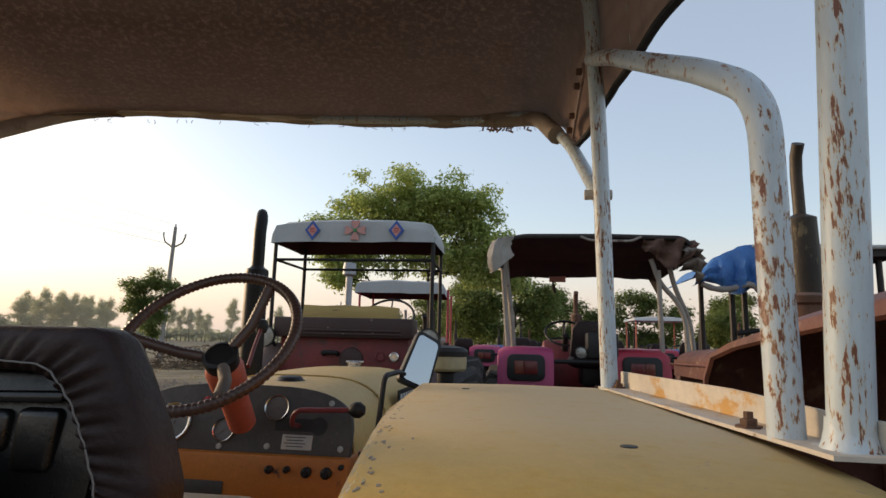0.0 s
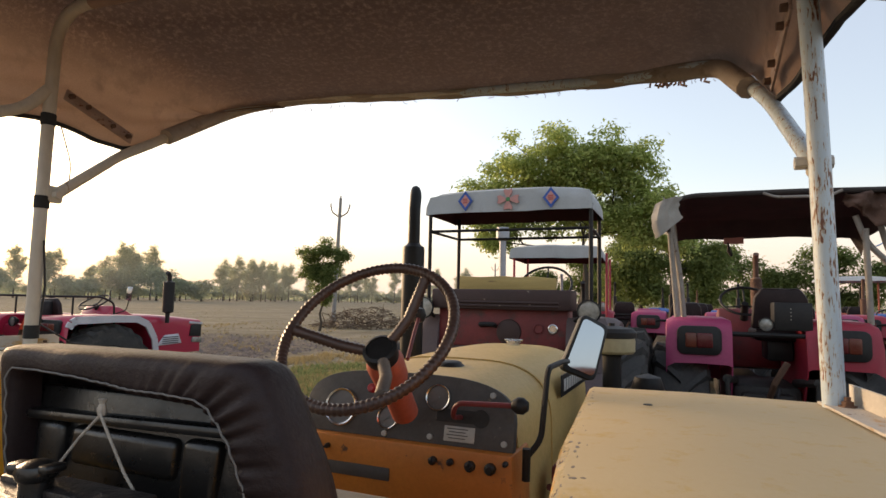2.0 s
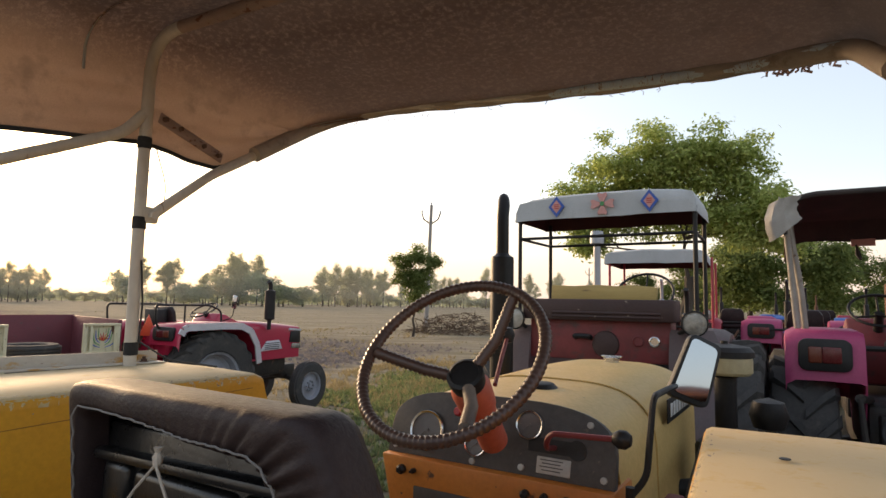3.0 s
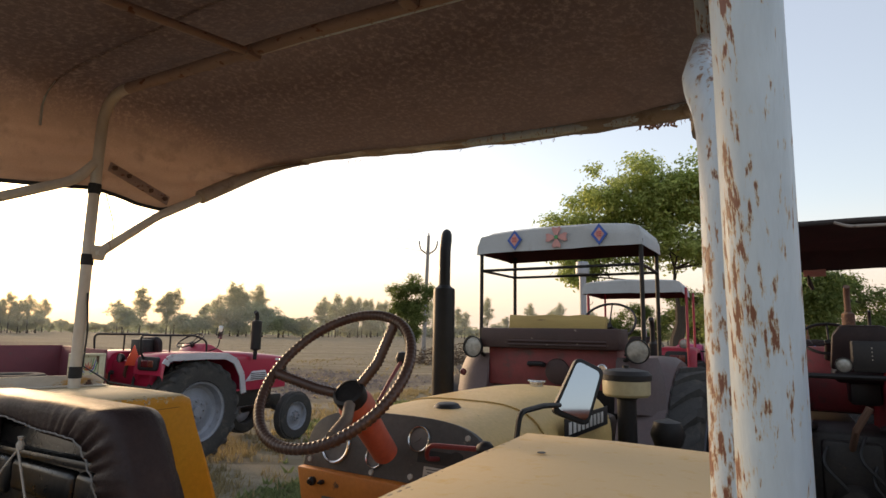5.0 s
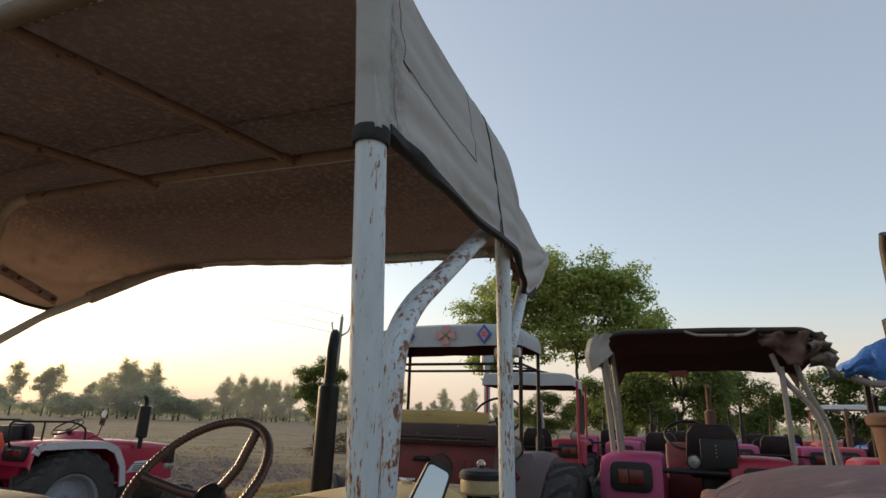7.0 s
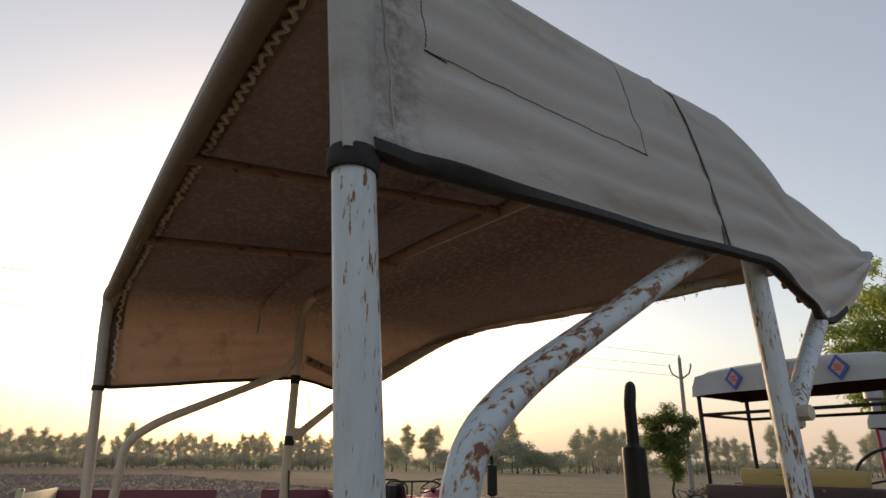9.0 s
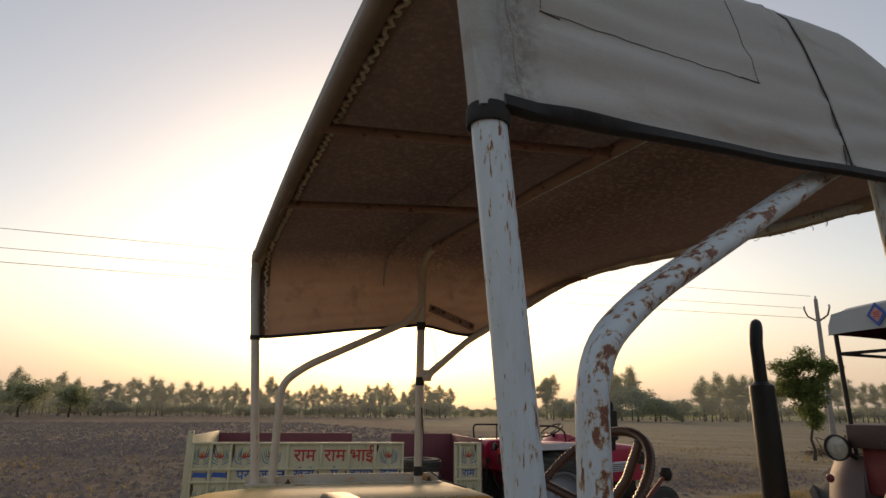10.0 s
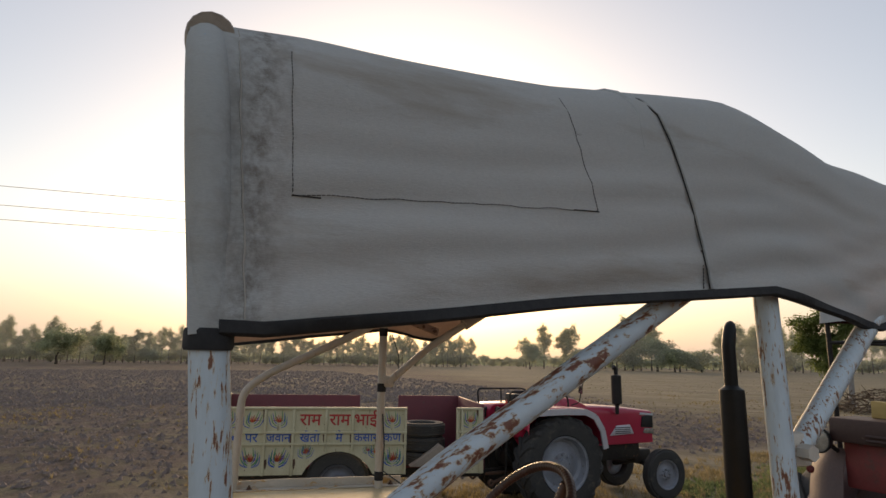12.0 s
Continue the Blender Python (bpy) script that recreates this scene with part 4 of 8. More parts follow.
r = random.Random(21)
bm = bmesh.new()
for _ in range(420):
    a, d = r.random() * 6.3, r.random() ** 0.6
    x, y = math.cos(a) * d * 2.9, math.sin(a) * d * 1.9
    z = (1 - d * d) * 1.25 * r.random() + 0.05
    w = Vector((r.gauss(0, 1), r.gauss(0, 1), r.gauss(0, 0.35))).normalized() * r.uniform(0.5, 1.1)
    p = Vector((x, y, z))
    a, b = p - w * 0.5, p + w * 0.5
    a.z, b.z = max(a.z, 0.0), max(b.z, 0.0)
    tube(bm, [a, p + Vector((r.uniform(-0.1, 0.1), r.uniform(-0.1, 0.1), 0.06)), b], [0.028, 0.02, 0.009], 4)
pile = part("brush_heap", bm, "twigs", None)
pile.matrix_basis = at_az(27.6, 35, -0.02, 27)
tagged(pile, "heap of dry brown thorn branches at the field edge", "brushwood")

t = thing("yard_pole", at_az(14.3, 13), "grey steel pole with a wider cap", "pole")
bm = bmesh.new()
tube(bm, [(0, 0, -0.1), (0, 0, 3.1)], 0.075, 12)
part("shaft", bm, "steel_pole", t)
bm = bmesh.new()
lathe(bm, [(0, 3.38), (0.13, 3.36), (0.15, 3.25), (0.15, 3.1), (0.09, 3.06), (0, 3.06)], 14)
part("cap", bm, "steel_pole", t)


# ---- wheels, shared by all tractors ----
def tyre_mesh(bm, R, width, lugs, m):
    """A tractor tyre about x: rounded section, with slanted lugs or ribs."""
    h, rim = width / 2, R * 0.56
    prof = [(rim, -h * 0.62), (rim * 1.08, -h * 0.9), (R * 0.8, -h), (R * 0.91, -h * 0.93), (R * 0.955, -h * 0.6), (R * 0.965, 0),
            (R * 0.955, h * 0.6), (R * 0.91, h * 0.93), (R * 0.8, h), (rim * 1.08, h * 0.9), (rim, h * 0.62)]
    lathe(bm, prof, 44, m @ AX["x"], close=True)
    if not lugs:
        for f in (-0.55, -0.2, 0.2, 0.55):
            lathe(bm, [(R * 0.95, f * h - 0.016), (R, f * h - 0.011), (R, f * h + 0.011), (R * 0.95, f * h + 0.016)], 44, m @ AX["x"])


LUGS = {}


def lug_mesh(R, width, side):
    """One slanted tread bar of a rear tyre, shared by all its repeats."""
    key = (R, width, side)
    if key not in LUGS:
        bm, h, ring = bmesh.new(), width / 2, []
        for f, da, top in ((0.02, 0.17, 1.0), (0.5, 0.08, 1.0), (0.86, 0.015, 0.99), (1.03, -0.03, 0.9)):
            for w in (-1, 1):
                for rr in ((0.93 if f < 1 else 0.84) * R, top * R):
                    a = da * 1.6 + w * 0.05 * (1.2 if rr < R * 0.95 else 0.78)
                    ring.append(bm.verts.new((side * f * h, rr * math.cos(a), rr * math.sin(a))))
        for s in range(3):
            b = ring[s * 4:s * 4 + 8]
            bm.faces.new((b[1], b[3], b[7], b[5]))
            bm.faces.new((b[0], b[1], b[5], b[4]))
            bm.faces.new((b[2], b[6], b[7], b[3]))
        bm.faces.new((ring[0], ring[2], ring[3], ring[1]))
        bm.faces.new((ring[12], ring[13], ring[15], ring[14]))
        bmesh.ops.recalc_face_normals(bm, faces=bm.faces)
        me = bpy.data.meshes.new("lug")
        bm.to_mesh(me)
        bm.free()
        me.materials.append(M["rubber"])
        LUGS[key] = me
    return LUGS[key]


def rim_mesh(bm, R, width, side, m):
    h, r = width / 2 * side, R * 0.56
    lathe(bm, [(r * 1.05, h * 0.95), (r * 1.05, h * 0.86), (r * 0.97, h * 0.8), (r * 0.92, h * 0.3), (r * 0.8, h * 0.18), (r * 0.5, h * 0.3), (r * 0.42, h * 0.45), (r * 0.2, h * 0.45), (r * 0.18, h * 0.7), (0, h * 0.72)], 30, m @ AX["x"])
    for k in range(8):
        a = k * math.tau / 8
        lathe(bm, [(0, 0.035), (0.014, 0.033), (0.014, 0)], 6, m @ Matrix.Translation((h * 0.42, r * 0.34 * math.cos(a), r * 0.34 * math.sin(a))) @ (AX["x"] if side > 0 else pose(0, 0, 0, 0, -90, 0)))


def wheel(parent, name, x, y, R, width, lugs, rim="rim"):
    side = 1 if x > 0 else -1
    m = Matrix.Translation((x, y, R))
    bm = bmesh.new()
    tyre_mesh(bm, R, width, lugs, m)
    ob = part(name, bm, "rubber", parent)
    for half in (-1, 1):
        for k in range(lugs):
            lug = new("lug", lug_mesh(R, width, half))
            lug.parent = ob
            lug.matrix_basis = m @ pose(0, 0, 0, (k + (0.5 if half > 0 else 0)) * 360 / lugs, 0, 0)
    bm = bmesh.new()
    rim_mesh(bm, R, width, side, m)
    part("rim", bm, rim, ob)
    return ob


def steering_rim(bm, c, axis, R, r, wrap=0, seg=64):
    """A ring about axis, with windings of tape if wrap is given."""
    axis = Vector(axis).normalized()
    a = Vector((1, 0, 0))
    b = axis.cross(a).normalized()
    n = wrap * 3 if wrap else seg
    pts = [Vector(c) + R * (math.cos(k * math.tau / n) * a + math.sin(k * math.tau / n) * b) for k in range(n)]
    tube(bm, pts, [r * (1.0, 1.08, 0.86)[k % 3] for k in range(n)] if wrap else r, 8, closed=True)
    return a, b


# ---- the yellow tractor ----
YELLOW = pose(-0.62, 1.3, 0, 0, 0, -3)
yt = thing("tractor", YELLOW, "old yellow tractor, orange fenders, white pipe frame, grey canvas canopy", "tractor")

for s in (-1, 1):
    wheel(yt, "rear_tyre", s * 0.84, -0.5, 0.7, 0.34, 20)
    wheel(yt, "front_tyre", s * 0.6, 1.5, 0.36, 0.17, 0)

bm = bmesh.new()
box(bm, (0, -0.42, 0.78), (0.46, 0.62, 0.5), 0.06)
tube(bm, [(-0.72, -0.5, 0.7), (0.72, -0.5, 0.7)], 0.11, 14)
box(bm, (0, 0.15, 0.74), (0.34, 0.7, 0.42), 0.05)
box(bm, (0, 0.95, 0.82), (0.36, 0.95, 0.5), 0.04)
box(bm, (0, 1.5, 0.62), (0.26, 0.3, 0.3), 0.04)
tube(bm, [(-0.58, 1.5, 0.42), (0.58, 1.5, 0.42)], 0.05, 10)
part("engine_and_gearbox", bm, "grease", yt, "greasy dark engine and gearbox castings")

# fenders
for s in (-1, 1):
    def inner(v):
        if s > 0:
            return float(np.interp(v, (-0.99, -0.93, -0.87, -0.8, -0.63, -0.42, 0.05, 0.21), (0.715, 0.703, 0.689, 0.678, 0.652, 0.62, 0.575, 0.557)))
        return 0.57 + 0.03 * (0.2 - v) / 1.1

    def topz(v):
        return 1.561 + (0.17 - v) * 0.006
    prof = [(0.21 if s > 0 else 0.34, 0.95), (0.15 if s > 0 else 0.19, 1.35), (0.13, 1.5), (0.117, topz(0.117) - 0.012), (0.09, topz(0.09))]
    prof += [(v, topz(v)) for v in (0.0, -0.2, -0.4, -0.52)]
    prof += [(-0.63, 1.5635), (-0.73, 1.559), (-0.8, 1.554), (-0.87, 1.548), (-0.93, 1.535), (-0.985, 1.509), (-1.035, 1.468), (-1.085, 1.4), (-1.125, 1.28), (-1.15, 1.1), (-1.155, 0.9)]
    grid = []
    for v, z in prof:
        u0 = inner(max(v, -1.0))
        fl = 0.04 * smooth(-0.3, -0.8, v)
        row = [(u0, z - 0.02), (u0 + 0.001, z - 0.008), (u0 + 0.005, z - 0.0005), (u0 + 0.014, z + 0.0045), (u0 + 0.2, z + 0.008), (1.0 + fl, z + 0.006), (1.03 + fl, z + 0.001), (1.057 + fl, z - 0.018), (1.072 + fl, z - 0.055), (1.077 + fl, z - 0.12), (1.077 + fl, z - 0.2)]
        grid.append([(s * u, v, max(zz, 0.8)) for u, zz in row])
    bm = bmesh.new()
    shell(bm, grid if s > 0 else [g for g in grid[::-1]], 0.004)
    for f in bm.faces:                       # no dust lies on the upright lip
        c = f.calc_center_median()
        f.material_index = 1 if abs(c.x) - inner(max(c.y, -1.0)) < 0.0045 else 0
    fender = part("fender", bm, ["fender_yellow", "orange"], yt, "dusty pale yellow sheet-metal fender")
    bm = bmesh.new()
    side = [(v, z - 0.014) for v, z in prof]
    ring_a = [bm.verts.new((s * (inner(max(v, -1.0)) + 0.0005), v, z)) for v, z in side] + [bm.verts.new((s * (inner(-1.0) + 0.0005), -1.155, 0.8)), bm.verts.new((s * 0.554, prof[0][0] + 0.02, 0.8))]
    ring_b = [bm.verts.new((p.co.x + s * 0.012, p.co.y, p.co.z)) for p in ring_a]
    n = len(ring_a)
    bm.faces.new(ring_a), bm.faces.new(ring_b[::-1])
    for i in range(n):
        bm.faces.new((ring_a[i], ring_b[i], ring_b[(i + 1) % n], ring_a[(i + 1) % n]))
    bmesh.ops.triangulate(bm, faces=[f for f in bm.faces if len(f.verts) > 4])
    wall = part("fender_side", bm, "orange", fender, "deep orange-yellow inner side of the fender")
    bm = bmesh.new()
    pv, pz = [p[0] for p in prof][::-1], [p[1] for p in prof][::-1]
    # worn crest: small pale patches where the paint is rubbed off
    rc = random.Random(5 + s)
    prof_u, prof_z = (0.0, 0.001, 0.005, 0.014, 0.2), (-0.02, -0.008, -0.0005, 0.0045, 0.008)
    for k in range(620):
        v = rc.uniform(-1.0, 0.07)
        d = min(0.03, max(0.0008, 0.006 + rc.gauss(0, 0.0035)))
        a, b = rc.uniform(0.0005, 0.002), rc.uniform(0.0012, 0.006) * rc.choice((0.6, 1, 1.6))
        z0 = float(np.interp(v, pv, pz))
        ring = []
        for q in np.linspace(0, 5.5, 8):
            w = rc.uniform(0.5, 1.25)
            du, dv = d + a * math.cos(q) * w, b * math.sin(q) * w
            ring.append(Vector((s * (inner(v + dv) + du), v + dv, float(np.interp(v + dv, pv, pz)) + float(np.interp(du, prof_u, prof_z)))))
        out = Vector((-s * 0.5, 0, 0.8)) * 0.00025
        top = [bm.verts.new(p + out) for p in ring]
        low = [bm.verts.new(p - out) for p in ring]
        bm.faces.new(top)
        for i in range(8):
            bm.faces.new((top[i], top[(i + 1) % 8], low[(i + 1) % 8], low[i]))
    bmesh.ops.recalc_face_normals(bm, faces=bm.faces[:])
    tagged(part("worn_fold", bm, "chipped_edge", fender, "paint rubbed off along the folded edge"), kind="stuff")
    bm = bmesh.new()
    tube(bm, [(s * (inner(v) + 0.0004), v, topz(v) - 0.03 - 0.04 * (0.17 - v)) for v in np.linspace(0.08, -0.6, 12)], 0.0006 if s > 0 else 0.0013, 5)
    part("seam", bm, "seam_brown", fender)
    # flakes of bare metal down the wall and over the top
    bm = bmesh.new()
    rc = random.Random(17 + s)
    for k in range(120):
        v = rc.uniform(-0.9, 0.05) if k % 3 else rc.uniform(-1.0, -0.55)
        a, b = rc.uniform(0.0007, 0.0026), rc.uniform(0.001, 0.004)
        z0 = float(np.interp(v, pv, pz))
        if k % 2:
            d = 0.02 + abs(rc.gauss(0, 0.028))
            c = Vector((s * (inner(v) + 0.0004), v, z0 - d))
            ring = [c + Vector((0, a * math.cos(q) * rc.uniform(0.6, 1.2), b * 1.5 * math.sin(q) * rc.uniform(0.6, 1.2))) for q in np.linspace(0, 5.4, 7)]
            n0 = Vector((-s * 0.0002, 0, 0))
        else:
            d = 0.012 + abs(rc.gauss(0, 0.012))
            c = Vector((s * (inner(v) + d), v, z0 + float(np.interp(d, prof_u, prof_z))))
            ring = [c + Vector((a * math.cos(q) * rc.uniform(0.6, 1.3), b * 1.6 * math.sin(q) * rc.uniform(0.6, 1.2), 0)) for q in np.linspace(0, 5.4, 7)]
            n0 = Vector((0, 0, 0.0003))
        top = [bm.verts.new(p + n0) for p in ring]
        bm.faces.new(top)
        low = [bm.verts.new(p - n0) for p in ring]
        for i in range(7):
            bm.faces.new((top[i], top[(i + 1) % 7], low[(i + 1) % 7], low[i]))
    bmesh.ops.recalc_face_normals(bm, faces=bm.faces[:])
    tagged(part("paint_chip", bm, "bare_chip", fender, "grey-brown chips in the paint"), kind="stuff")
    if s > 0:
        for u, v in ((0.897, -0.72), (0.70, -0.112)):
            bm = bmesh.new()
            lathe(bm, [(0, 0.0012), (0.007, 0.001), (0.0075, 0)], 12, Matrix.Translation((u, v, topz(v) + 0.009)))
            part("bolt_hole", bm, "black_metal", fender)
    # angle-iron foot of the canopy frame
    bm = bmesh.new()
    foot = [(v, topz(v) + 0.008) for v in (0.07, -0.2, -0.45, -0.66, -0.735)]
    for ua, ub, za, zb in ((0.0, 0.05, 0.0, 0.004), (0.047, 0.051, 0.004, 0.036)):
        b = bmesh.new()
        vs = []
        for v, z in foot:
            at = 0.967 + 0.1 * (0.045 - v)
            tall = zb * (1.0 if zb < 0.01 or v > -0.6 else 0.8)
            vs.append([b.verts.new((s * (at + u), v, z + zz)) for u, zz in ((ua, za), (ub, za), (ub, tall), (ua, tall))])
        for p, q in zip(vs, vs[1:]):
            for i in range(4):
                b.faces.new((p[i], p[(i + 1) % 4], q[(i + 1) % 4], q[i]))
        b.faces.new(vs[0][::-1]), b.faces.new(vs[-1])
        join(bm, b)
    rail = part("foot_rail", bm, "rail_white", fender, "dusty white angle-iron rail bolted to the fender")
    for v in (0.02, -0.575):
        bm = bmesh.new()
        m = Matrix.Translation((s * (1.0 - 0.07 * v), v, topz(v) + 0.012)) @ Matrix.Scale(0.62, 4)
        lathe(bm, [(0.022, 0), (0.022, 0.004), (0.014, 0.004), (0.014, 0.014), (0.008, 0.016), (0.008, 0.026), (0, 0.026)], 6, m)
        part("bolt", bm, "rusty", rail)

# canopy frame of pipes
PIPE = 0.0175
frame_mat = {1: "white_pipe", -1: "cream_pipe"}
for s in (-1, 1):
    bm = bmesh.new()
    tube(bm, bend([(s * 1.064, -0.681, 1.575), (s * 1.067, -0.733, 2.13), (s * 1.067, -0.762, 2.447), (s * 0.4, -0.764, 2.462), (0, -0.765, 2.466)], 0.12, 7), PIPE, 14)
    box(bm, (s * 1.064, -0.68, 1.576), (0.04, 0.056, 0.005), 0.002)
    lathe(bm, [(0.023, 1.577), (0.021, 1.583), (0.0185, 1.593), (0.0176, 1.604)], 14, Matrix.Translation((s * 1.064, -0.681, 0)))
    part("rear_post", bm, frame_mat[s], yt)
    bm = bmesh.new()
    w = 0.05 if s > 0 else -0.042
    ux = 0.984 if s > 0 else 0.965
    tube(bm, bend([(s * ux, w - 0.008 * (s > 0), 1.565), (s * (ux - 0.012 * (s > 0)), w - 0.006 * (s > 0), 2.16), (s * 0.955, w, 2.545), (s * 0.4, 0.025 * s + 0.012, 2.553), (0, 0.012, 2.555)], 0.13, 7), PIPE, 14)
    post = part("front_post", bm, frame_mat[s], yt)
    bm = bmesh.new()
    tube(bm, bend([(s * 1.04, -0.62, 1.575), (s * 1.042, -0.612, 1.912 + 0.03 * (s < 0)), (s * 1.018, -0.52, 1.982 + 0.035 * (s < 0)), (s * 0.976, -0.1, 2.236), (s * 0.958, w - 0.01, 2.305)], 0.07, 7), 0.0162, 14)
    part("brace", bm, {1: "brace_pipe", -1: "cream_pipe"}[s], yt)
    bm = bmesh.new()
    ub = 0.92 if s < 0 else 0.85
    line = bend([(s * (0.972 if s > 0 else 0.955), w + 0.03, 2.0), (s * 0.935, 0.33, 2.2), (s * ub, 0.74, 2.46), (s * (ub - 0.22), 0.81 + s * 0.025, 2.488 - s * 0.012), (0, 0.83, 2.488)], 0.1, 6)
    tube(bm, line, 0.0165, 12)
    bow = part("front_bow", bm, "cream_pipe" if s < 0 else "white_pipe", yt)
    bm = bmesh.new()
    lathe(bm, [(0, -0.03), (0.012, -0.03), (0.012, 0.03), (0, 0.03)], 6, Matrix.Translation((s * (0.972 if s > 0 else 0.955), w + 0.025, 1.998)) @ AX["x"])
    box(bm, (s * (0.972 if s > 0 else 0.955), w + 0.025, 2.0), (0.02, 0.05, 0.05), 0.008)
    part("bolted_lug", bm, "cream_pipe", bow)
    bm = bmesh.new()
    d = Vector((s * 0.935, 0.3, 2.225)) - Vector((s * 0.945, w + 0.03, 2.305))
    m = Matrix.Translation(Vector((s * 0.935, 0.3, 2.225)) - d * 0.5) @ d.to_track_quat("Y", "Z").to_matrix().to_4x4()
    box(bm, (0, 0, 0), (0.006, d.length, 0.035), 0.002, m)
    strap = part("flat_strap", bm, "rust_pipe", yt)
    for f in (-0.45, -0.25, 0.2, 0.44):
        bm = bmesh.new()
        lathe(bm, [(0, 0.014), (0.008, 0.013), (0.009, 0)], 6, m @ Matrix.Translation((-s * 0.003, f * d.length, 0)) @ pose(0, 0, 0, 0, -90 * s, 0))
        part("bolt", bm, "rusty", strap)
for u in (-0.235, 0.325):
    bm = bmesh.new()
    tube(bm, [(u, 0.01, 2.545), (u, -0.765, 2.455)], 0.0125, 10)
    box(bm, (u, -0.01, 2.54), (0.04, 0.05, 0.03), 0.01)
    part("rafter", bm, "rust_pipe", yt, "rusty roof rafter pipe")
bm = bmesh.new()
tube(bm, [(-0.82, -0.036, 2.546), (0, 0.005, 2.5555), (0.82, 0.044, 2.546)], 0.0182, 14)
part("crossbar", bm, "rust_pipe", yt, "rust-flecked cross pipe under the canvas")

# canopy canvas
def canopy_row(v, wrinkle=True):
    """One section of the canvas, from its right hem over the roof to its left hem."""
    out = []
    f = min(1.0, max(0.0, (v + 0.73) / 0.73))
    U = 1.083 - 0.083 * f
    zb = 2.132 + 0.13 * (max(v, -0.76) + 0.73) - 0.006 * smooth(-0.3, -0.55, v) * smooth(-0.73, -0.68, v)
    roof = 2.482 + 0.095 * f
    if v > 0:
        roof = 2.577 - 0.14 * v + 0.04 * v * v
        U = 1.0 - 0.05 * smooth(0.0, 0.34, v) - 0.03 * smooth(0.34, 0.8, v)
        U -= 0.2 * smooth(0.66, 0.83, v) ** 1.6
        zb = 2.227 - 0.042 * smooth(-0.05, 0.33, v) + 0.285 * smooth(0.3, 0.86, v) ** 0.8
    elif v > -0.73:
        roof -= 0.012 * math.sin(math.pi * f)
    C = 0.15
    pts = []
    ztop = max(zb + 0.01, roof - 0.75 * C)
    for k in range(25):
        pts.append((U - 0.022 * k / 24, zb + (ztop - zb) * k / 24))
    c, U2 = roof - ztop, U - 0.022
    for k in range(1, 6):
        a = k / 6 * math.pi / 2
        pts.append((U2 - C * (1 - math.cos(a)), ztop + c * math.sin(a)))
    half = 12
    for k in range(half + 1):
        t = k / half
        pts.append(((U2 - C) * (1 - t), roof + (0.022 if v < 0.3 else 0.022 * (0.9 - v) / 0.6) * t * (2 - t)))
    full = pts + [(-u, z) for u, z in pts[-2::-1]]
    for j, (u, z) in enumerate(full):
        s = 1 if u > 0 else -1
        n1 = noise.noise((v * 3.1, j * 0.3, 1.0)) * 0.006 + noise.noise((v * 9, z * 7, u * 3)) * 0.003
        low = max(0.0, 1 - (z - zb) / 0.22) if abs(u) > 0.8 else 0
        fold = low * 0.004 * math.sin(v * 9 + z * 12) + 0.007 * low ** 0.6 * math.sin((z - 0.2 * v) * 105 + 2.5 * noise.noise((v * 3, z * 5, 3))) * max(0.0, noise.noise((v * 2.2, z * 5, 11)) + 0.45)
        back = -0.09 * (z - 2.13) * smooth(0.0, -0.7, v) + 0.035 * u * smooth(-0.3, 0.2, v)
        calm = smooth(-0.745, -0.62, v)
        out.append((u + s * (n1 + fold) * calm * (abs(u) > 0.75) - 0.02 * smooth(-0.6, -1.0, u) * smooth(-0.1, -0.68, v), v + back, z + (n1 if abs(u) < 0.9 else 0)))
    return out


vs = [-0.752, -0.746, -0.735, -0.715] + list(np.linspace(-0.69, 0.0, 34)) + list(np.linspace(0.03, 0.815, 28))
grid = [canopy_row(v) for v in vs]
for k, dz in ((0, 0.03), (1, 0.008)):
    grid[k] = [(u * (0.985 if k == 0 else 1), v + (0.01 if k == 0 else 0), z - dz * (abs(u) < 1.0)) for u, v, z in grid[k]]
bm = bmesh.new()
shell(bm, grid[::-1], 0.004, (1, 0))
# inner strip at the rear takes the darkened hem colour
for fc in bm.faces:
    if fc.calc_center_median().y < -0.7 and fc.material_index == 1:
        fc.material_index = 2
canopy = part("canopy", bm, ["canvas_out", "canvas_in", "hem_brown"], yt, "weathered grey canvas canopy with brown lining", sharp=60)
bm = bmesh.new()
line = bend([(-0.92, 0.42, 2.265), (-0.92, 0.745, 2.467), (-0.7, 0.79, 2.505), (0, 0.835, 2.495), (0.63, 0.84, 2.482), (0.85, 0.75, 2.455), (0.9, 0.42, 2.265)], 0.1, 6)
line = lerp_line(line, 60)
tube(bm, [p + Vector((0, 0.004, noise.noise((p.x * 6, 2, 3)) * 0.008)) for p in line], [0.027 + 0.005 * noise.noise((p.x * 9, 5, 1)) for p in line], 10)
hem = part("front_hem", bm, "hem_canvas", canopy, "frayed canvas hem rolled round the front pipe")
r = random.Random(3)
bm = bmesh.new()
for k in range(46):
    u = r.uniform(-0.9, 0.85) if k < 30 else r.gauss(0.72, 0.05)
    l = r.uniform(0.006, 0.02) if k < 30 else r.uniform(0.008, 0.022)
    p = Vector((u, 0.835 + 0.05 * u + r.uniform(-0.01, 0.01), 2.468))
    tube(bm, [p, p + Vector((r.uniform(-0.01, 0.01), 0, -l * 0.6)), p + Vector((r.uniform(-0.02, 0.02), 0, -l))], 0.001 if k < 30 else 0.004, 4)
tagged(part("frayed_thread", bm, "canvas_in", hem), kind="stuff")
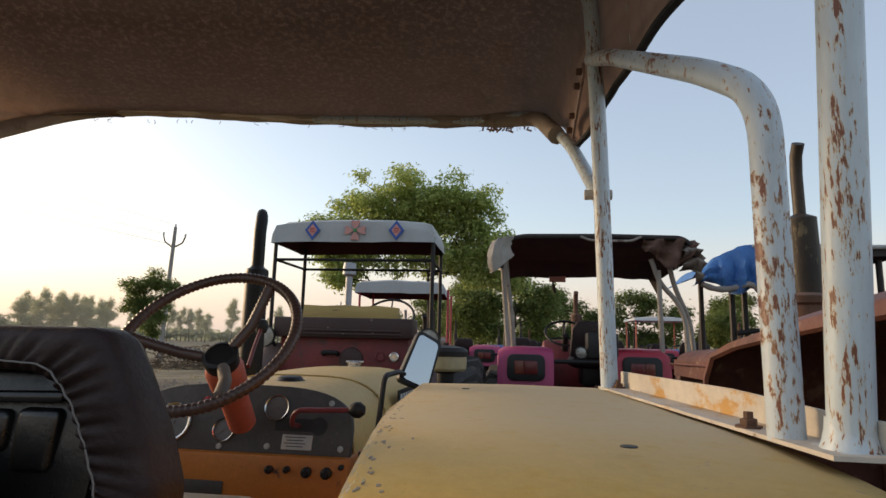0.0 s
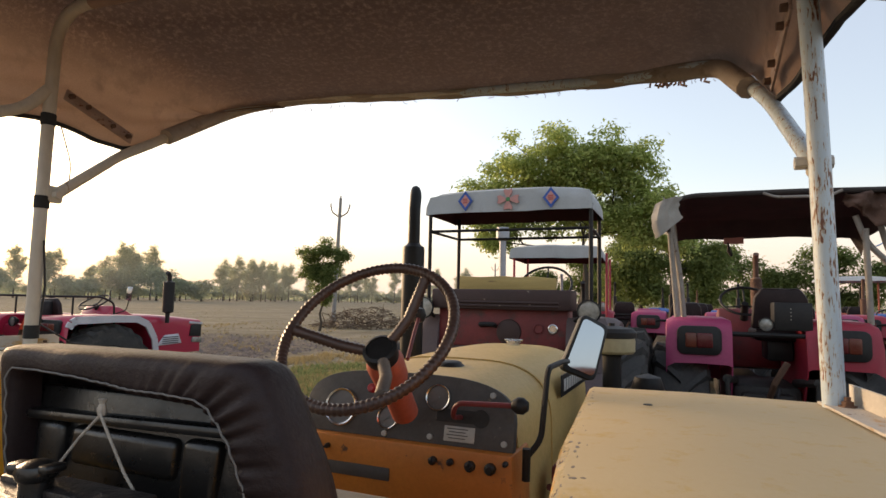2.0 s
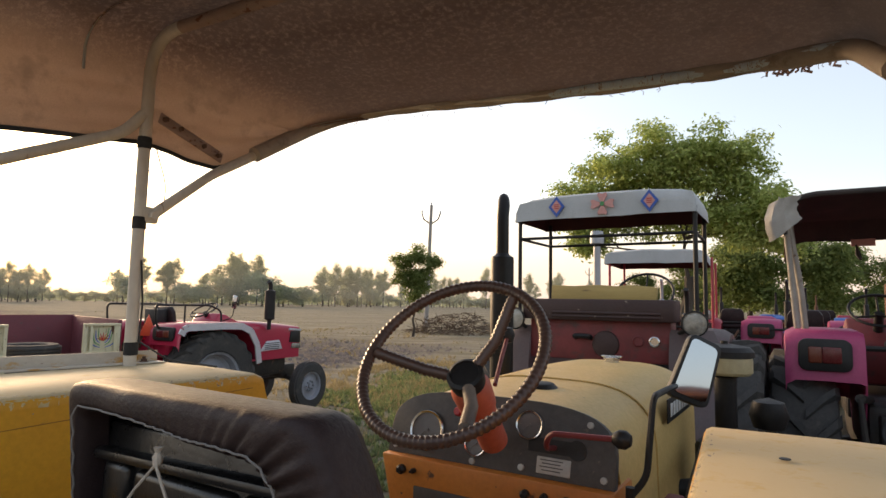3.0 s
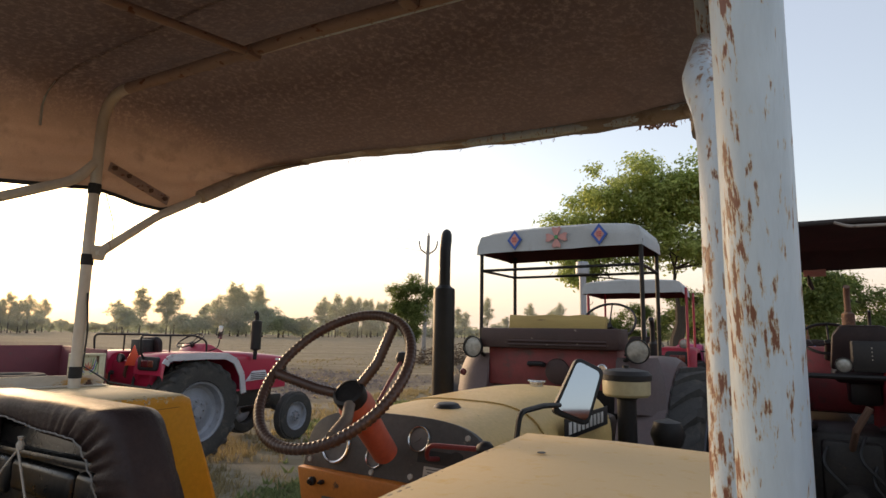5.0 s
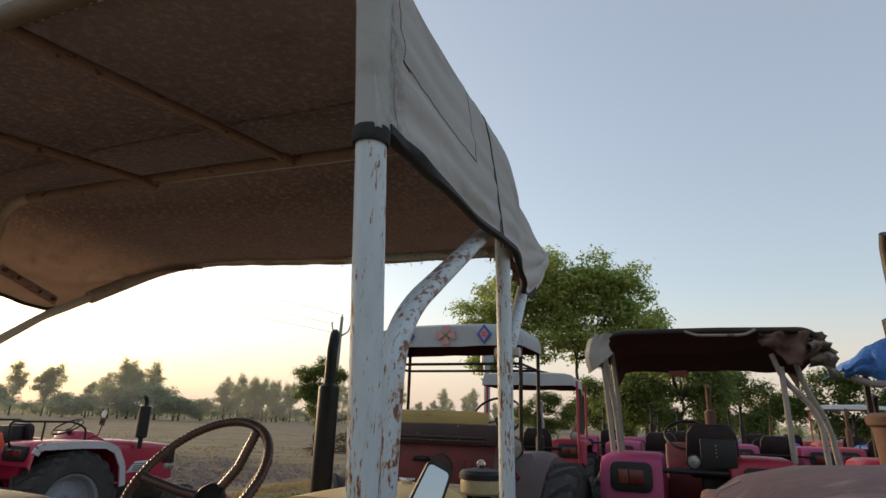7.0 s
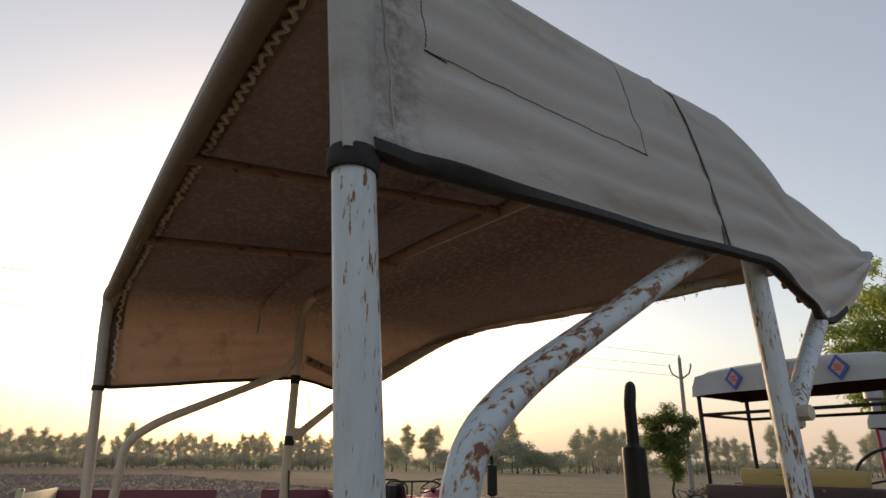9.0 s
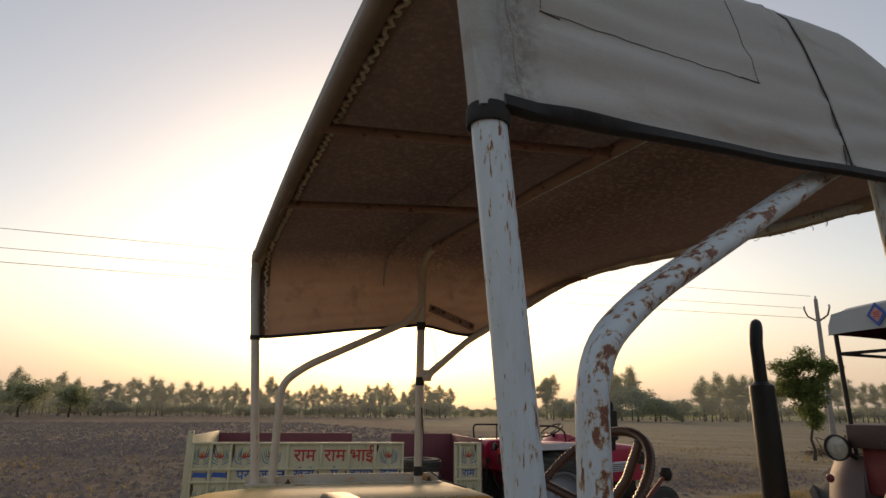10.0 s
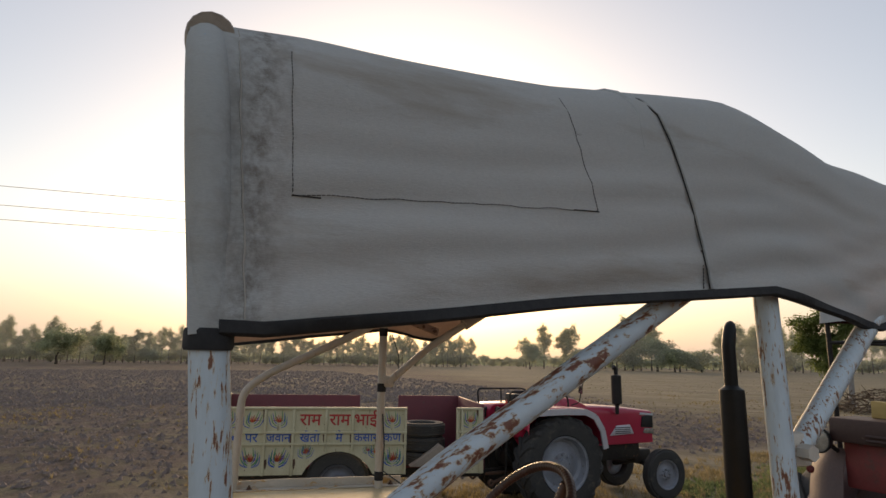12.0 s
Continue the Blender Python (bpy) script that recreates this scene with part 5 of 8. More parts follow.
for s in (-1, 1):
    bm = bmesh.new()
    rings = []
    for v in np.linspace(-0.725, 0.4, 62):
        row = canopy_row(v)
        c, d = (Vector(row[0]), Vector(row[1])) if s > 0 else (Vector(row[-1]), Vector(row[-2]))
        up = 0.009
        d = c.lerp(d, up / max(1e-4, d.z - c.z))
        rings.append([bm.verts.new(c + Vector((s * du, 0, dz)) if k < 5 else d + Vector((s * du, 0, dz))) for k, (du, dz) in enumerate(((-0.0085, 0.008), (-0.0085, -0.001), (-0.004, -0.003), (0.002, -0.003), (0.0062, 0.0), (0.0066, 0.0), (0.006, 0.002), (0.001, 0.002)))])
    for A, B in zip(rings, rings[1:]):
        for i in range(8):
            bm.faces.new((A[i], A[(i + 1) % 8], B[(i + 1) % 8], B[i]))
    part("hem_binding", bm, "black_tape", canopy, "black tape binding along the canvas edge")
    # sleeve round the rear pipe, with its black ring
    bm = bmesh.new()
    line = bend([(s * 1.067, -0.732, 2.128), (s * 1.067, -0.762, 2.447), (s * 0.4, -0.764, 2.464), (0, -0.765, 2.468)], 0.12, 7)
    line = lerp_line(line, 40)
    sleeve = [0.0198 + 0.0012 * noise.noise((p.x * 5, p.z * 9, 2)) for p in line]
    cut = next(k for k, p in enumerate(line) if abs(p.x) < 0.99)
    tube(bm, line[:cut + 1], sleeve[:cut + 1], 16)
    part("rear_sleeve", bm, "canvas_out", canopy, "grey canvas sleeve over the rear pipe")
    # same sleeve along the top, its backlit shade put into the colour
    bm = bmesh.new()
    tube(bm, line[cut:], sleeve[cut:], 16)
    part("rear_hem", bm, "hem_brown", canopy, "brown hem rolled round the rear pipe, backlit darkness in its colour")
    cap_line = [p + Vector((0, 0.003, 0.008)) for p in line if p.z > 2.425 and abs(p.x) > 0.86]
    bm = bmesh.new()
    tube(bm, cap_line, [0.0235 + 0.005 * math.sin(math.pi * k / (len(cap_line) - 1)) for k in range(len(cap_line))], 16)
    part("corner_cap", bm, "hem_canvas", canopy, "stained canvas cap over the pipe's bend")
    bm = bmesh.new()
    lathe(bm, [(0.0176, 2.117), (0.0202, 2.117), (0.0214, 2.12), (0.0214, 2.1335), (0.0204, 2.136)], 18, Matrix.Translation((s * 1.067, -0.733, 0)))
    part("sleeve_ring", bm, "black_tape", canopy)


def on_side(v, z, s=1, off=0.0055):
    """A point on the outside of the canopy's side at v and z."""
    row = [p for p in canopy_row(v) if p[0] * s > 0.75]
    row.sort(key=lambda p: p[2])
    for a, b in zip(row, row[1:]):
        if a[2] <= z <= b[2] + 1e-6:
            f = (z - a[2]) / max(1e-6, b[2] - a[2])
            return Vector((a[0] + (b[0] - a[0]) * f + s * off, a[1] + (b[1] - a[1]) * f, z))
    return Vector((row[-1][0] + s * off, row[-1][1], row[-1][2] + 0.002))


def stitch(path, mat_key, rad=0.0005, dash=0.005, s=1, off=0.0048):
    """A line of sewn thread on the canopy's side; dash: the length of a stitch, or 0 for a laid cord."""
    b = bmesh.new()
    pts = [on_side(v, z, s, off) for v, z in path]
    length = sum((q - p).length for p, q in zip(pts, pts[1:]))
    if not dash:
        tube(b, lerp_line(pts, max(8, int(length / 0.01))), rad, 5)
    else:
        line = lerp_line(pts, max(8, int(length / (dash * 0.25))))
        for k in range(0, len(line) - 4, 4):
            tube(b, [line[k] - Vector((s * 0.0006, 0, 0)), line[k + 1] + Vector((s * 0.0002, 0, 0)), line[k + 2] + Vector((s * 0.0002, 0, 0)), line[k + 3] - Vector((s * 0.0004, 0, 0))], rad, 4)
    return part("seam", b, mat_key, canopy)


def run(a, b, wob=0.0, k=14):
    """Points from a to b on the side, with a slight waver."""
    return [(a[0] + (b[0] - a[0]) * i / k + wob * noise.noise((a[1] * 9, i * 0.7, 4)), a[1] + (b[1] - a[1]) * i / k + wob * noise.noise((a[0] * 7, i * 0.6, 8))) for i in range(k + 1)]


stitch(run((-0.651, 2.43), (-0.658, 2.266), 0.002), "thread")
stitch(run((-0.658, 2.266), (-0.289, 2.307), 0.002, 30), "thread")
stitch(run((-0.289, 2.307), (-0.322, 2.47), 0.003), "thread")
stitch(run((-0.658, 2.2655), (-0.63, 2.267), 0, 4), "thread", 0.0008, 0)
stitch(run((-0.325, 2.303), (-0.288, 2.306), 0, 4), "thread", 0.0008, 0)
stitch(run((-0.703, 2.145), (-0.703, 2.45), 0.003, 24), "dull_thread", 0.001, 0)
band = [(-0.128, 2.222), (-0.128, 2.25), (-0.13, 2.28), (-0.137, 2.34), (-0.146, 2.39), (-0.156, 2.43), (-0.168, 2.47), (-0.178, 2.5), (-0.19, 2.53), (-0.198, 2.55)]
stitch([(v + 0.005, z) for v, z in band], "canvas_out", 0.0042, 0)
# the welt's shadow edge, put in as a dark line
stitch(band, "thread", 0.0012, 0, off=0.0068)
stitch([(v + 0.006, z) for v, z in band[:3]], "thread", 0.0008)
stitch([(v - 0.008 + 0.008 * k / 2, z) for k, (v, z) in enumerate(band[:3])], "thread", 0.0008)
bm = bmesh.new()
row = canopy_row(-0.2)
tube(bm, [(u, v, z + 0.004) for u, v, z in row[20:-20]], 0.004, 6)
part("roof_seam", bm, "canvas_out", canopy)
bm = bmesh.new()
edge = lerp_line([p for p in canopy_row(-0.688)[4:-4]], 420)
wave = []
for k, p in enumerate(edge):
    inward = (Vector((0, p.y, 2.2)) - p).normalized()
    wave.append(p + inward * 0.01 + Vector((0, 0.006 * math.sin(k * 1.25 + 5 * noise.noise((k * 0.17, 3, 2))) + 0.004 * noise.noise((k * 0.1, 1, 2)), -0.003)))
tube(bm, wave, 0.0045, 6)
part("lacing", bm, "pale_thread", canopy, "pale cord laced along the rear canvas edge")
bm = bmesh.new()
tube(bm, bend([(-0.97, 0.0, 2.21), (-0.965, 0.04, 2.1), (-0.96, 0.03, 2.03), (-0.96, 0.01, 1.99)], 0.05), 0.0022, 5)
part("loose_wire", bm, "cable", canopy)
for z in (1.955, 1.6, 2.2):
    bm = bmesh.new()
    lathe(bm, [(0.0178, z), (0.0196, z + 0.002), (0.0196, z + 0.035), (0.0178, z + 0.037)], 12, Matrix.Translation((-0.964, -0.042, 0)))
    part("tape_wrap", bm, "black_tape", yt)
bm = bmesh.new()
tube(bm, [(-0.946, -0.04, 1.88), (-0.942, -0.03, 1.75), (-0.95, -0.03, 1.64), (-0.93, 0.05, 1.585), (-0.8, 0.06, 1.578), (-0.72, 0.07, 1.575)], 0.003, 5)
part("cable", bm, "cable", yt)

# bonnet
def bonnet_section(v):
    f = (v - 0.42) / 1.15
    half, top, low = 0.335 - 0.02 * f, 1.51 + 0.035 * f - 0.02 * f ** 4, 1.06
    out = []
    for k in range(25):
        a = math.pi * k / 24
        c, s = math.cos(a), math.sin(a)
        out.append((math.copysign(abs(c) ** 0.55, c) * half, v, 1.28 + (top - 1.28) * s ** 0.62))
    return [(half + 0.005, v, low), (half + 0.003, v, 1.17)] + out + [(-half - 0.003, v, 1.17), (-half - 0.005, v, low)]


bm = bmesh.new()
shell(bm, [bonnet_section(v) for v in (0.42, 0.5, 0.6, 0.72, 0.84)][::-1], 0.004)
bonnet = part("bonnet", bm, "yellow", yt, "dusty cream-yellow bonnet over the fuel tank", sharp=50)
bm = bmesh.new()
shell(bm, [[(u * 1.012, v, z + 0.005) for u, v, z in bonnet_section(v)] for v in (0.835, 0.95, 1.1, 1.25, 1.4, 1.5, 1.55, 1.575)][::-1], 0.004)
part("bonnet_front", bm, "yellow", yt, "cream-yellow front bonnet half", sharp=50)
bm = bmesh.new()
prism(bm, [(u, z) for u, v, z in bonnet_section(1.5)], 1.54, 1.57, "y")
part("grille", bm, "black_metal", yt)
bm = bmesh.new()
lathe(bm, [(0.046, 0), (0.05, 0.006), (0.05, 0.014), (0.042, 0.021), (0.038, 0.027), (0.03, 0.03), (0, 0.031)], 20, Matrix.Translation((0.035, 0.665, 1.505)) @ pose(0, 0, 0, 2, 0, 0))
part("fuel_cap", bm, "black_plastic", bonnet)
bm = bmesh.new()
lathe(bm, [(0.03, 0), (0.03, 0.012), (0.035, 0.014), (0.035, 0.022), (0.02, 0.026), (0, 0.026)], 16, Matrix.Translation((0.02, 1.46, 1.535)))
box(bm, (0.02, 1.46, 1.56), (0.085, 0.014, 0.008), 0.003)
part("radiator_cap", bm, "chrome", yt)
bm = bmesh.new()
box(bm, (0.341, 1.2, 1.44), (0.004, 0.5, 0.075), 0.001)
decal = part("side_band", bm, "black_plastic", bonnet, "black band with pale bars")
for k in range(9):
    bm = bmesh.new()
    box(bm, (0.344, 1.0 + k * 0.046, 1.44), (0.003, 0.028, 0.042), 0.001)
    part("bar", bm, "white_paint", decal)

# dashboard
DASH = Matrix.Translation((0.015, 0.355, 1.345)) @ pose(0, 0, 0, -14, 0, 0)
bm = bmesh.new()
outline = [(-0.325, 0), (0.325, 0), (0.325, 0.06)] + [(0.325 * math.copysign(abs(math.cos(a)) ** 0.6, math.cos(a)), 0.06 + 0.125 * math.sin(a) ** 0.7) for a in np.linspace(0.05, math.pi - 0.05, 22)] + [(-0.325, 0.06)]
b = bmesh.new()
prism(b, outline, 0, 0.03, "y", 0.003)
bmesh.ops.transform(b, matrix=DASH, verts=b.verts)
join(bm, b)
dash = part("dashboard", bm, "panel", yt, "worn black dashboard panel with round gauges")
for x, z, rad in ((-0.2, 0.072, 0.056), (-0.042, 0.056, 0.034), (0.105, 0.122, 0.038)):
    m = DASH @ Matrix.Translation((x, 0, z)) @ pose(0, 0, 0, 90, 0, 0)
    bm = bmesh.new()
    lathe(bm, [(rad, 0), (rad, 0.008), (rad * 0.93, 0.013), (rad * 0.84, 0.011), (rad * 0.82, 0.006)], 28, m)
    g = part("gauge", bm, "chrome", dash)
    bm = bmesh.new()
    lathe(bm, [(0, 0.0045), (rad * 0.84, 0.0045), (rad * 0.84, 0)], 28, m)
    lathe(bm, [(0, 0.0085), (rad * 0.1, 0.008), (rad * 0.1, 0.004)], 10, m)
    tube(bm, [m @ Vector((0, 0, 0.0065)), m @ Vector((-rad * 0.45, -rad * 0.4, 0.0065))], 0.0012, 4)
    for k in range(9):
        a = math.radians(-30 + k * 30)
        tube(bm, [m @ Vector((math.cos(a) * rad * 0.62, -math.sin(a) * rad * 0.62, 0.005)), m @ Vector((math.cos(a) * rad * 0.76, -math.sin(a) * rad * 0.76, 0.005))], 0.0011, 4)
    part("dial", bm, "dial", g)
bm = bmesh.new()
m = DASH @ Matrix.Translation((0.17, -0.001, 0.078))
box(bm, (0, 0, 0), (0.13, 0.003, 0.034), 0.0, m)
lathe(bm, [(0, 0.0025), (0.024, 0.0025), (0.024, -0.0015)], 16, m @ Matrix.Translation((0.062, 0, -0.001)) @ pose(0, 0, 0, 90, 0, 0))
part("lever_slot", bm, "cable", dash)
bm = bmesh.new()
box(bm, (0, 0, 0), (0.088, 0.004, 0.04), 0.002, DASH @ Matrix.Translation((0.175, -0.002, 0.032)))
pl = part("data_plate", bm, "plate", dash, "scratched metal data plate")
bm = bmesh.new()
for k in range(4):
    box(bm, (0, 0, 0), (0.06 - 0.012 * (k % 2), 0.001, 0.0025), 0, DASH @ Matrix.Translation((0.17, -0.0045, 0.045 - k * 0.008)))
part("bars", bm, "panel", pl)
for x, z in ((-0.3, 0.02), (0.3, 0.02), (0.09, 0.018), (0.26, 0.14), (-0.05, 0.012)):
    bm = bmesh.new()
    lathe(bm, [(0, 0.006), (0.008, 0.005), (0.009, 0)], 8, DASH @ Matrix.Translation((x, 0, z)) @ pose(0, 0, 0, 90, 0, 0))
    part("screw", bm, "plate", dash)
bm = bmesh.new()
lathe(bm, [(0.013, 0), (0.013, 0.015), (0.009, 0.02), (0, 0.02)], 12, DASH @ Matrix.Translation((-0.105, 0, 0.132)) @ pose(0, 0, 0, 90, 0, 0))
part("warning_lamp", bm, "red_plastic", dash)
bm = bmesh.new()
tube(bm, bend([(0.19, 0.37, 1.42), (0.19, 0.31, 1.43), (0.205, 0.295, 1.47), (0.36, 0.305, 1.475)], 0.03), 0.0068, 8)
lever = part("throttle_lever", bm, "dull_red", yt, "worn red hand throttle lever")
bm = bmesh.new()
lathe(bm, [(0, -0.022), (0.012, -0.02), (0.021, -0.006), (0.021, 0.008), (0.012, 0.02), (0, 0.022)], 14, Matrix.Translation((0.372, 0.306, 1.476)) @ AX["x"])
part("knob", bm, "black_plastic", lever)
bm = bmesh.new()
prism(bm, [(-0.315, 1.345), (0.345, 1.345), (0.35, 1.19), (0.33, 1.165), (-0.12, 1.16), (-0.18, 1.18), (-0.28, 1.2)], 0.33, 0.5, "y", 0.008)
lower = part("dash_box", bm, "dash_orange", yt, "chipped orange steel box below the dashboard")
for k, (x, z, rr) in enumerate(((0.13, 1.31, 0.011), (0.18, 1.312, 0.009), (0.235, 1.308, 0.014), (0.29, 1.308, 0.015), (-0.24, 1.31, 0.013), (-0.2, 1.312, 0.007), (0.33, 1.325, 0.007))):
    bm = bmesh.new()
    lathe(bm, [(rr, 0), (rr, 0.012), (rr * 0.6, 0.016), (rr * 0.5, 0.022), (0, 0.022)], 10, Matrix.Translation((x, 0.33, z)) @ pose(0, 0, 0, 90, 0, 0))
    part("switch", bm, "black_plastic", lower)
bm = bmesh.new()
box(bm, (-0.1, 0.328, 1.255), (0.2, 0.006, 0.035), 0.004)
part("tool_slot", bm, "panel", lower)

# steering
HUB, AXIS = Vector((0.08, 0.122, 1.6)), Vector((0.1, -0.73, 0.675)).normalized()
C = HUB + AXIS * 0.075 + Vector((-0.02, 0, 0.006))
bm = bmesh.new()
a, b = steering_rim(bm, C, AXIS, 0.212, 0.0135, wrap=104)
sw = part("steering_wheel", bm, "grip", yt, "steering wheel wound with shiny brown tape", sharp=70)
for k, ang in enumerate((62, 182, 302)):
    w = a * math.cos(radians(ang)) + b * math.sin(radians(ang))
    if (C + w * 0.2).z > 1.9:
        w = -w
    bm = bmesh.new()
    pts = lerp_line([HUB + AXIS * 0.012 + w * 0.035, HUB + AXIS * 0.03 + w * 0.1, C + w * 0.2], 34)
    tube(bm, pts, [(0.0135 + (0.0016 if i % 2 else -0.0016)) for i in range(34)], 10)
    part("spoke", bm, "grip" if k != 2 else "worn_grip", sw, sharp=70)
bm = bmesh.new()
mh = Matrix.Translation(HUB) @ AXIS.to_track_quat("Z", "Y").to_matrix().to_4x4()
lathe(bm, [(0.034, -0.03), (0.04, -0.01), (0.043, 0.012), (0.042, 0.022), (0.034, 0.026), (0.032, 0.02), (0.012, 0.019), (0, 0.022)], 24, mh)
part("hub", bm, "black_plastic", sw)
bm = bmesh.new()
tube(bm, [HUB - AXIS * d for d in (0.012, 0.03, 0.085, 0.092, 0.096, 0.18, 0.25)], [0.04, 0.047, 0.045, 0.044, 0.038, 0.036, 0.036], 22)
col = part("steering_column", bm, "red_column", yt, "faded red steering column")
for d in (0.11, 0.17):
    bm = bmesh.new()
    lathe(bm, [(0, 0.042), (0.008, 0.042), (0.009, 0.03)], 10, Matrix.Translation(HUB - AXIS * d) @ pose(0, 0, 0, 60, 35, 0))
    part("column_bolt", bm, "rusty", col)
bm = bmesh.new()
tube(bm, [(0.115, 0.19, 1.585), (0.09, 0.27, 1.635), (0.066, 0.352, 1.682)], 0.0055, 8)
gl = part("throttle_stalk", bm, "dull_red", yt, "thin lever with a dark knob")
bm = bmesh.new()
lathe(bm, [(0, -0.022), (0.014, -0.018), (0.02, 0), (0.014, 0.018), (0, 0.022)], 12, Matrix.Translation((0.063, 0.362, 1.69)))
part("knob", bm, "black_plastic", gl)

# seat
bm = bmesh.new()
box(bm, (0.1, -0.28, 1.302), (0.44, 0.48, 0.085), 0.042, seg=5)
seat = part("seat_cushion", bm, "seat_top", yt, "worn beige seat cushion")
bm = bmesh.new()
box(bm, (0.1, -0.28, 1.215), (0.4, 0.42, 0.1), 0.02)
box(bm, (0.1, -0.28, 1.09), (0.2, 0.3, 0.16), 0.02)
part("seat_base", bm, "black_metal", yt)

BACK_C = Vector((0.19, 1.525))
BACK_OUT = bend([(0.19, 1.653, 0), (0.354, 1.652, 0), (0.385, 1.594, 0), (0.414, 1.543, 0), (0.445, 1.475, 0), (0.438, 1.408, 0), (0.19, 1.398, 0), (-0.022, 1.402, 0), (-0.028, 1.5, 0), (-0.037, 1.652, 0), (0.19, 1.653, 0)], 0.022, 6)
BACK_IN = bend([(0.19, 1.606, 0), (0.288, 1.602, 0), (0.322, 1.572, 0), (0.352, 1.52, 0), (0.372, 1.475, 0), (0.364, 1.44, 0), (0.19, 1.43, 0), (0.004, 1.43, 0), (-0.004, 1.5, 0), (0.002, 1.622, 0), (0.12, 1.616, 0), (0.19, 1.606, 0)], 0.02, 6)


def ring_of(poly, n):
    """n points of a closed outline, at even angles round the middle of the backrest."""
    out = []
    for k in range(n):
        a = math.tau * k / n
        w = Vector((math.cos(a), math.sin(a)))
        best = 0.0
        for p, q in zip(poly, poly[1:]):
            p2, e = p.xy - BACK_C, q.xy - p.xy
            det = w.x * -e.y + w.y * e.x
            if abs(det) > 1e-9:
                t, f = (p2.x * -e.y + p2.y * e.x) / det, (w.x * p2.y - w.y * p2.x) / det
                if -1e-6 <= f <= 1 + 1e-6 and t > best:
                    best = t
        out.append(BACK_C + w * best)
    return out


NB = 300
ro, ri = ring_of(BACK_OUT, NB), ring_of(BACK_IN, NB)
run_len = [0.0]
for k in range(1, NB):
    run_len.append(run_len[-1] + (ri[k] - ri[k - 1]).length)
bm = bmesh.new()
rings = []
# f: 0 at the drawn edge of the cover, 1 at the outer edge
for f, v, pl in ((0.7, -0.552, 0), (0.9, -0.556, 0), (0.985, -0.572, 0), (1.0, -0.603, 0), (0.985, -0.615, 0), (0.94, -0.624, 0), (0.8, -0.63, 0.12), (0.62, -0.633, 0.35), (0.45, -0.634, 0.6), (0.3, -0.635, 0.85), (0.17, -0.635, 1.0), (0.06, -0.63, 1.0), (0.0, -0.622, 0.8), (-0.02, -0.612, 0.3), (-0.03, -0.598, 0)):
    ring = []
    for k in range(NB):
        p = ri[k].lerp(ro[k], f)
        side = max(0.12, smooth(0.2, 0.3, p.x)) * (1 if p.y > 1.42 else 0.5)
        gather = math.sin(run_len[k] * 430 + 3 * noise.noise((run_len[k] * 22, 1, 5)))
        long_fold = max(0.0, math.sin(run_len[k] * 190 + 4 * noise.noise((run_len[k] * 14, 3, 1)))) ** 3
        v2 = v - side * (0.0034 * pl * gather + 0.005 * (p.y > 1.53) * long_fold * max(0.0, 1 - abs(f - 0.4) * 1.7))
        v2 += 0.004 * noise.noise((p.x * 14, p.y * 14, 2)) * (0 < f < 0.97)
        ring.append(bm.verts.new((p.x, v2 + (1.653 - p.y) * 0.1, p.y)))
    rings.append(ring)
for p, q in zip(rings, rings[1:]):
    for k in range(NB):
        bm.faces.new((p[k], p[(k + 1) % NB], q[(k + 1) % NB], q[k]))
bm.faces.new(rings[0])
backrest = part("backrest", bm, "seat", yt, "black vinyl seat back with a gathered cover", sharp=80)
bm = bmesh.new()
box(bm, (0.175, -0.585, 1.515), (0.36, 0.02, 0.17), 0.004, pose(0, 0, 0, -5, 0, 0))
box(bm, (0.155, -0.6, 1.572), (0.31, 0.022, 0.012), 0.005, pose(0, 0, 0, 0, -1.5, 0))
for u0, u1, z0, z1 in ((0.014, 0.06, 1.505, 1.562), (0.074, 0.24, 1.515, 1.56), (0.25, 0.304, 1.495, 1.563)):
    box(bm, ((u0 + u1) / 2, -0.594, (z0 + z1) / 2), (u1 - u0, 0.022, z1 - z0), 0.009, seg=3)
part("back_shell", bm, "shell_black", backrest, "glossy black moulded back shell")
bm = bmesh.new()
tube(bm, [Vector((p.x, -0.638 + (1.653 - p.y) * 0.1 + 0.0015 * math.sin(k * 1.9), p.y)) for k, p in enumerate([ri[k].lerp(ro[k], 0.2 + 0.04 * noise.noise((run_len[k] * 30, 2, 2))) for k in range(0, NB, 2)])], 0.0011, 5, closed=True)
part("drawstring", bm, "grey_string", backrest, "grey drawstring round the gathered cover")
bm = bmesh.new()
tube(bm, [(0.162, -0.634, 1.594), (0.163, -0.638, 1.585), (0.14, -0.643, 1.56), (0.108, -0.648, 1.52)], 0.0016, 6)
tube(bm, [(0.162, -0.634, 1.594), (0.165, -0.638, 1.584), (0.215, -0.645, 1.533), (0.262, -0.638, 1.48), (0.283, -0.63, 1.458), (0.286, -0.628, 1.44), (0.288, -0.62, 1.4)], 0.0016, 6)
lathe(bm, [(0, -0.008), (0.0045, -0.006), (0.0055, 0.001), (0.003, 0.006), (0.005, 0.011), (0, 0.012)], 8, Matrix.Translation((0.162, -0.635, 1.591)))
lathe(bm, [(0, -0.012), (0.006, -0.008), (0.006, 0.003), (0.0075, 0.006), (0.006, 0.012), (0, 0.013)], 8, Matrix.Translation((0.284, -0.632, 1.453)))
part("tie_cord", bm, "cord_grey", backrest, "knotted white cord")

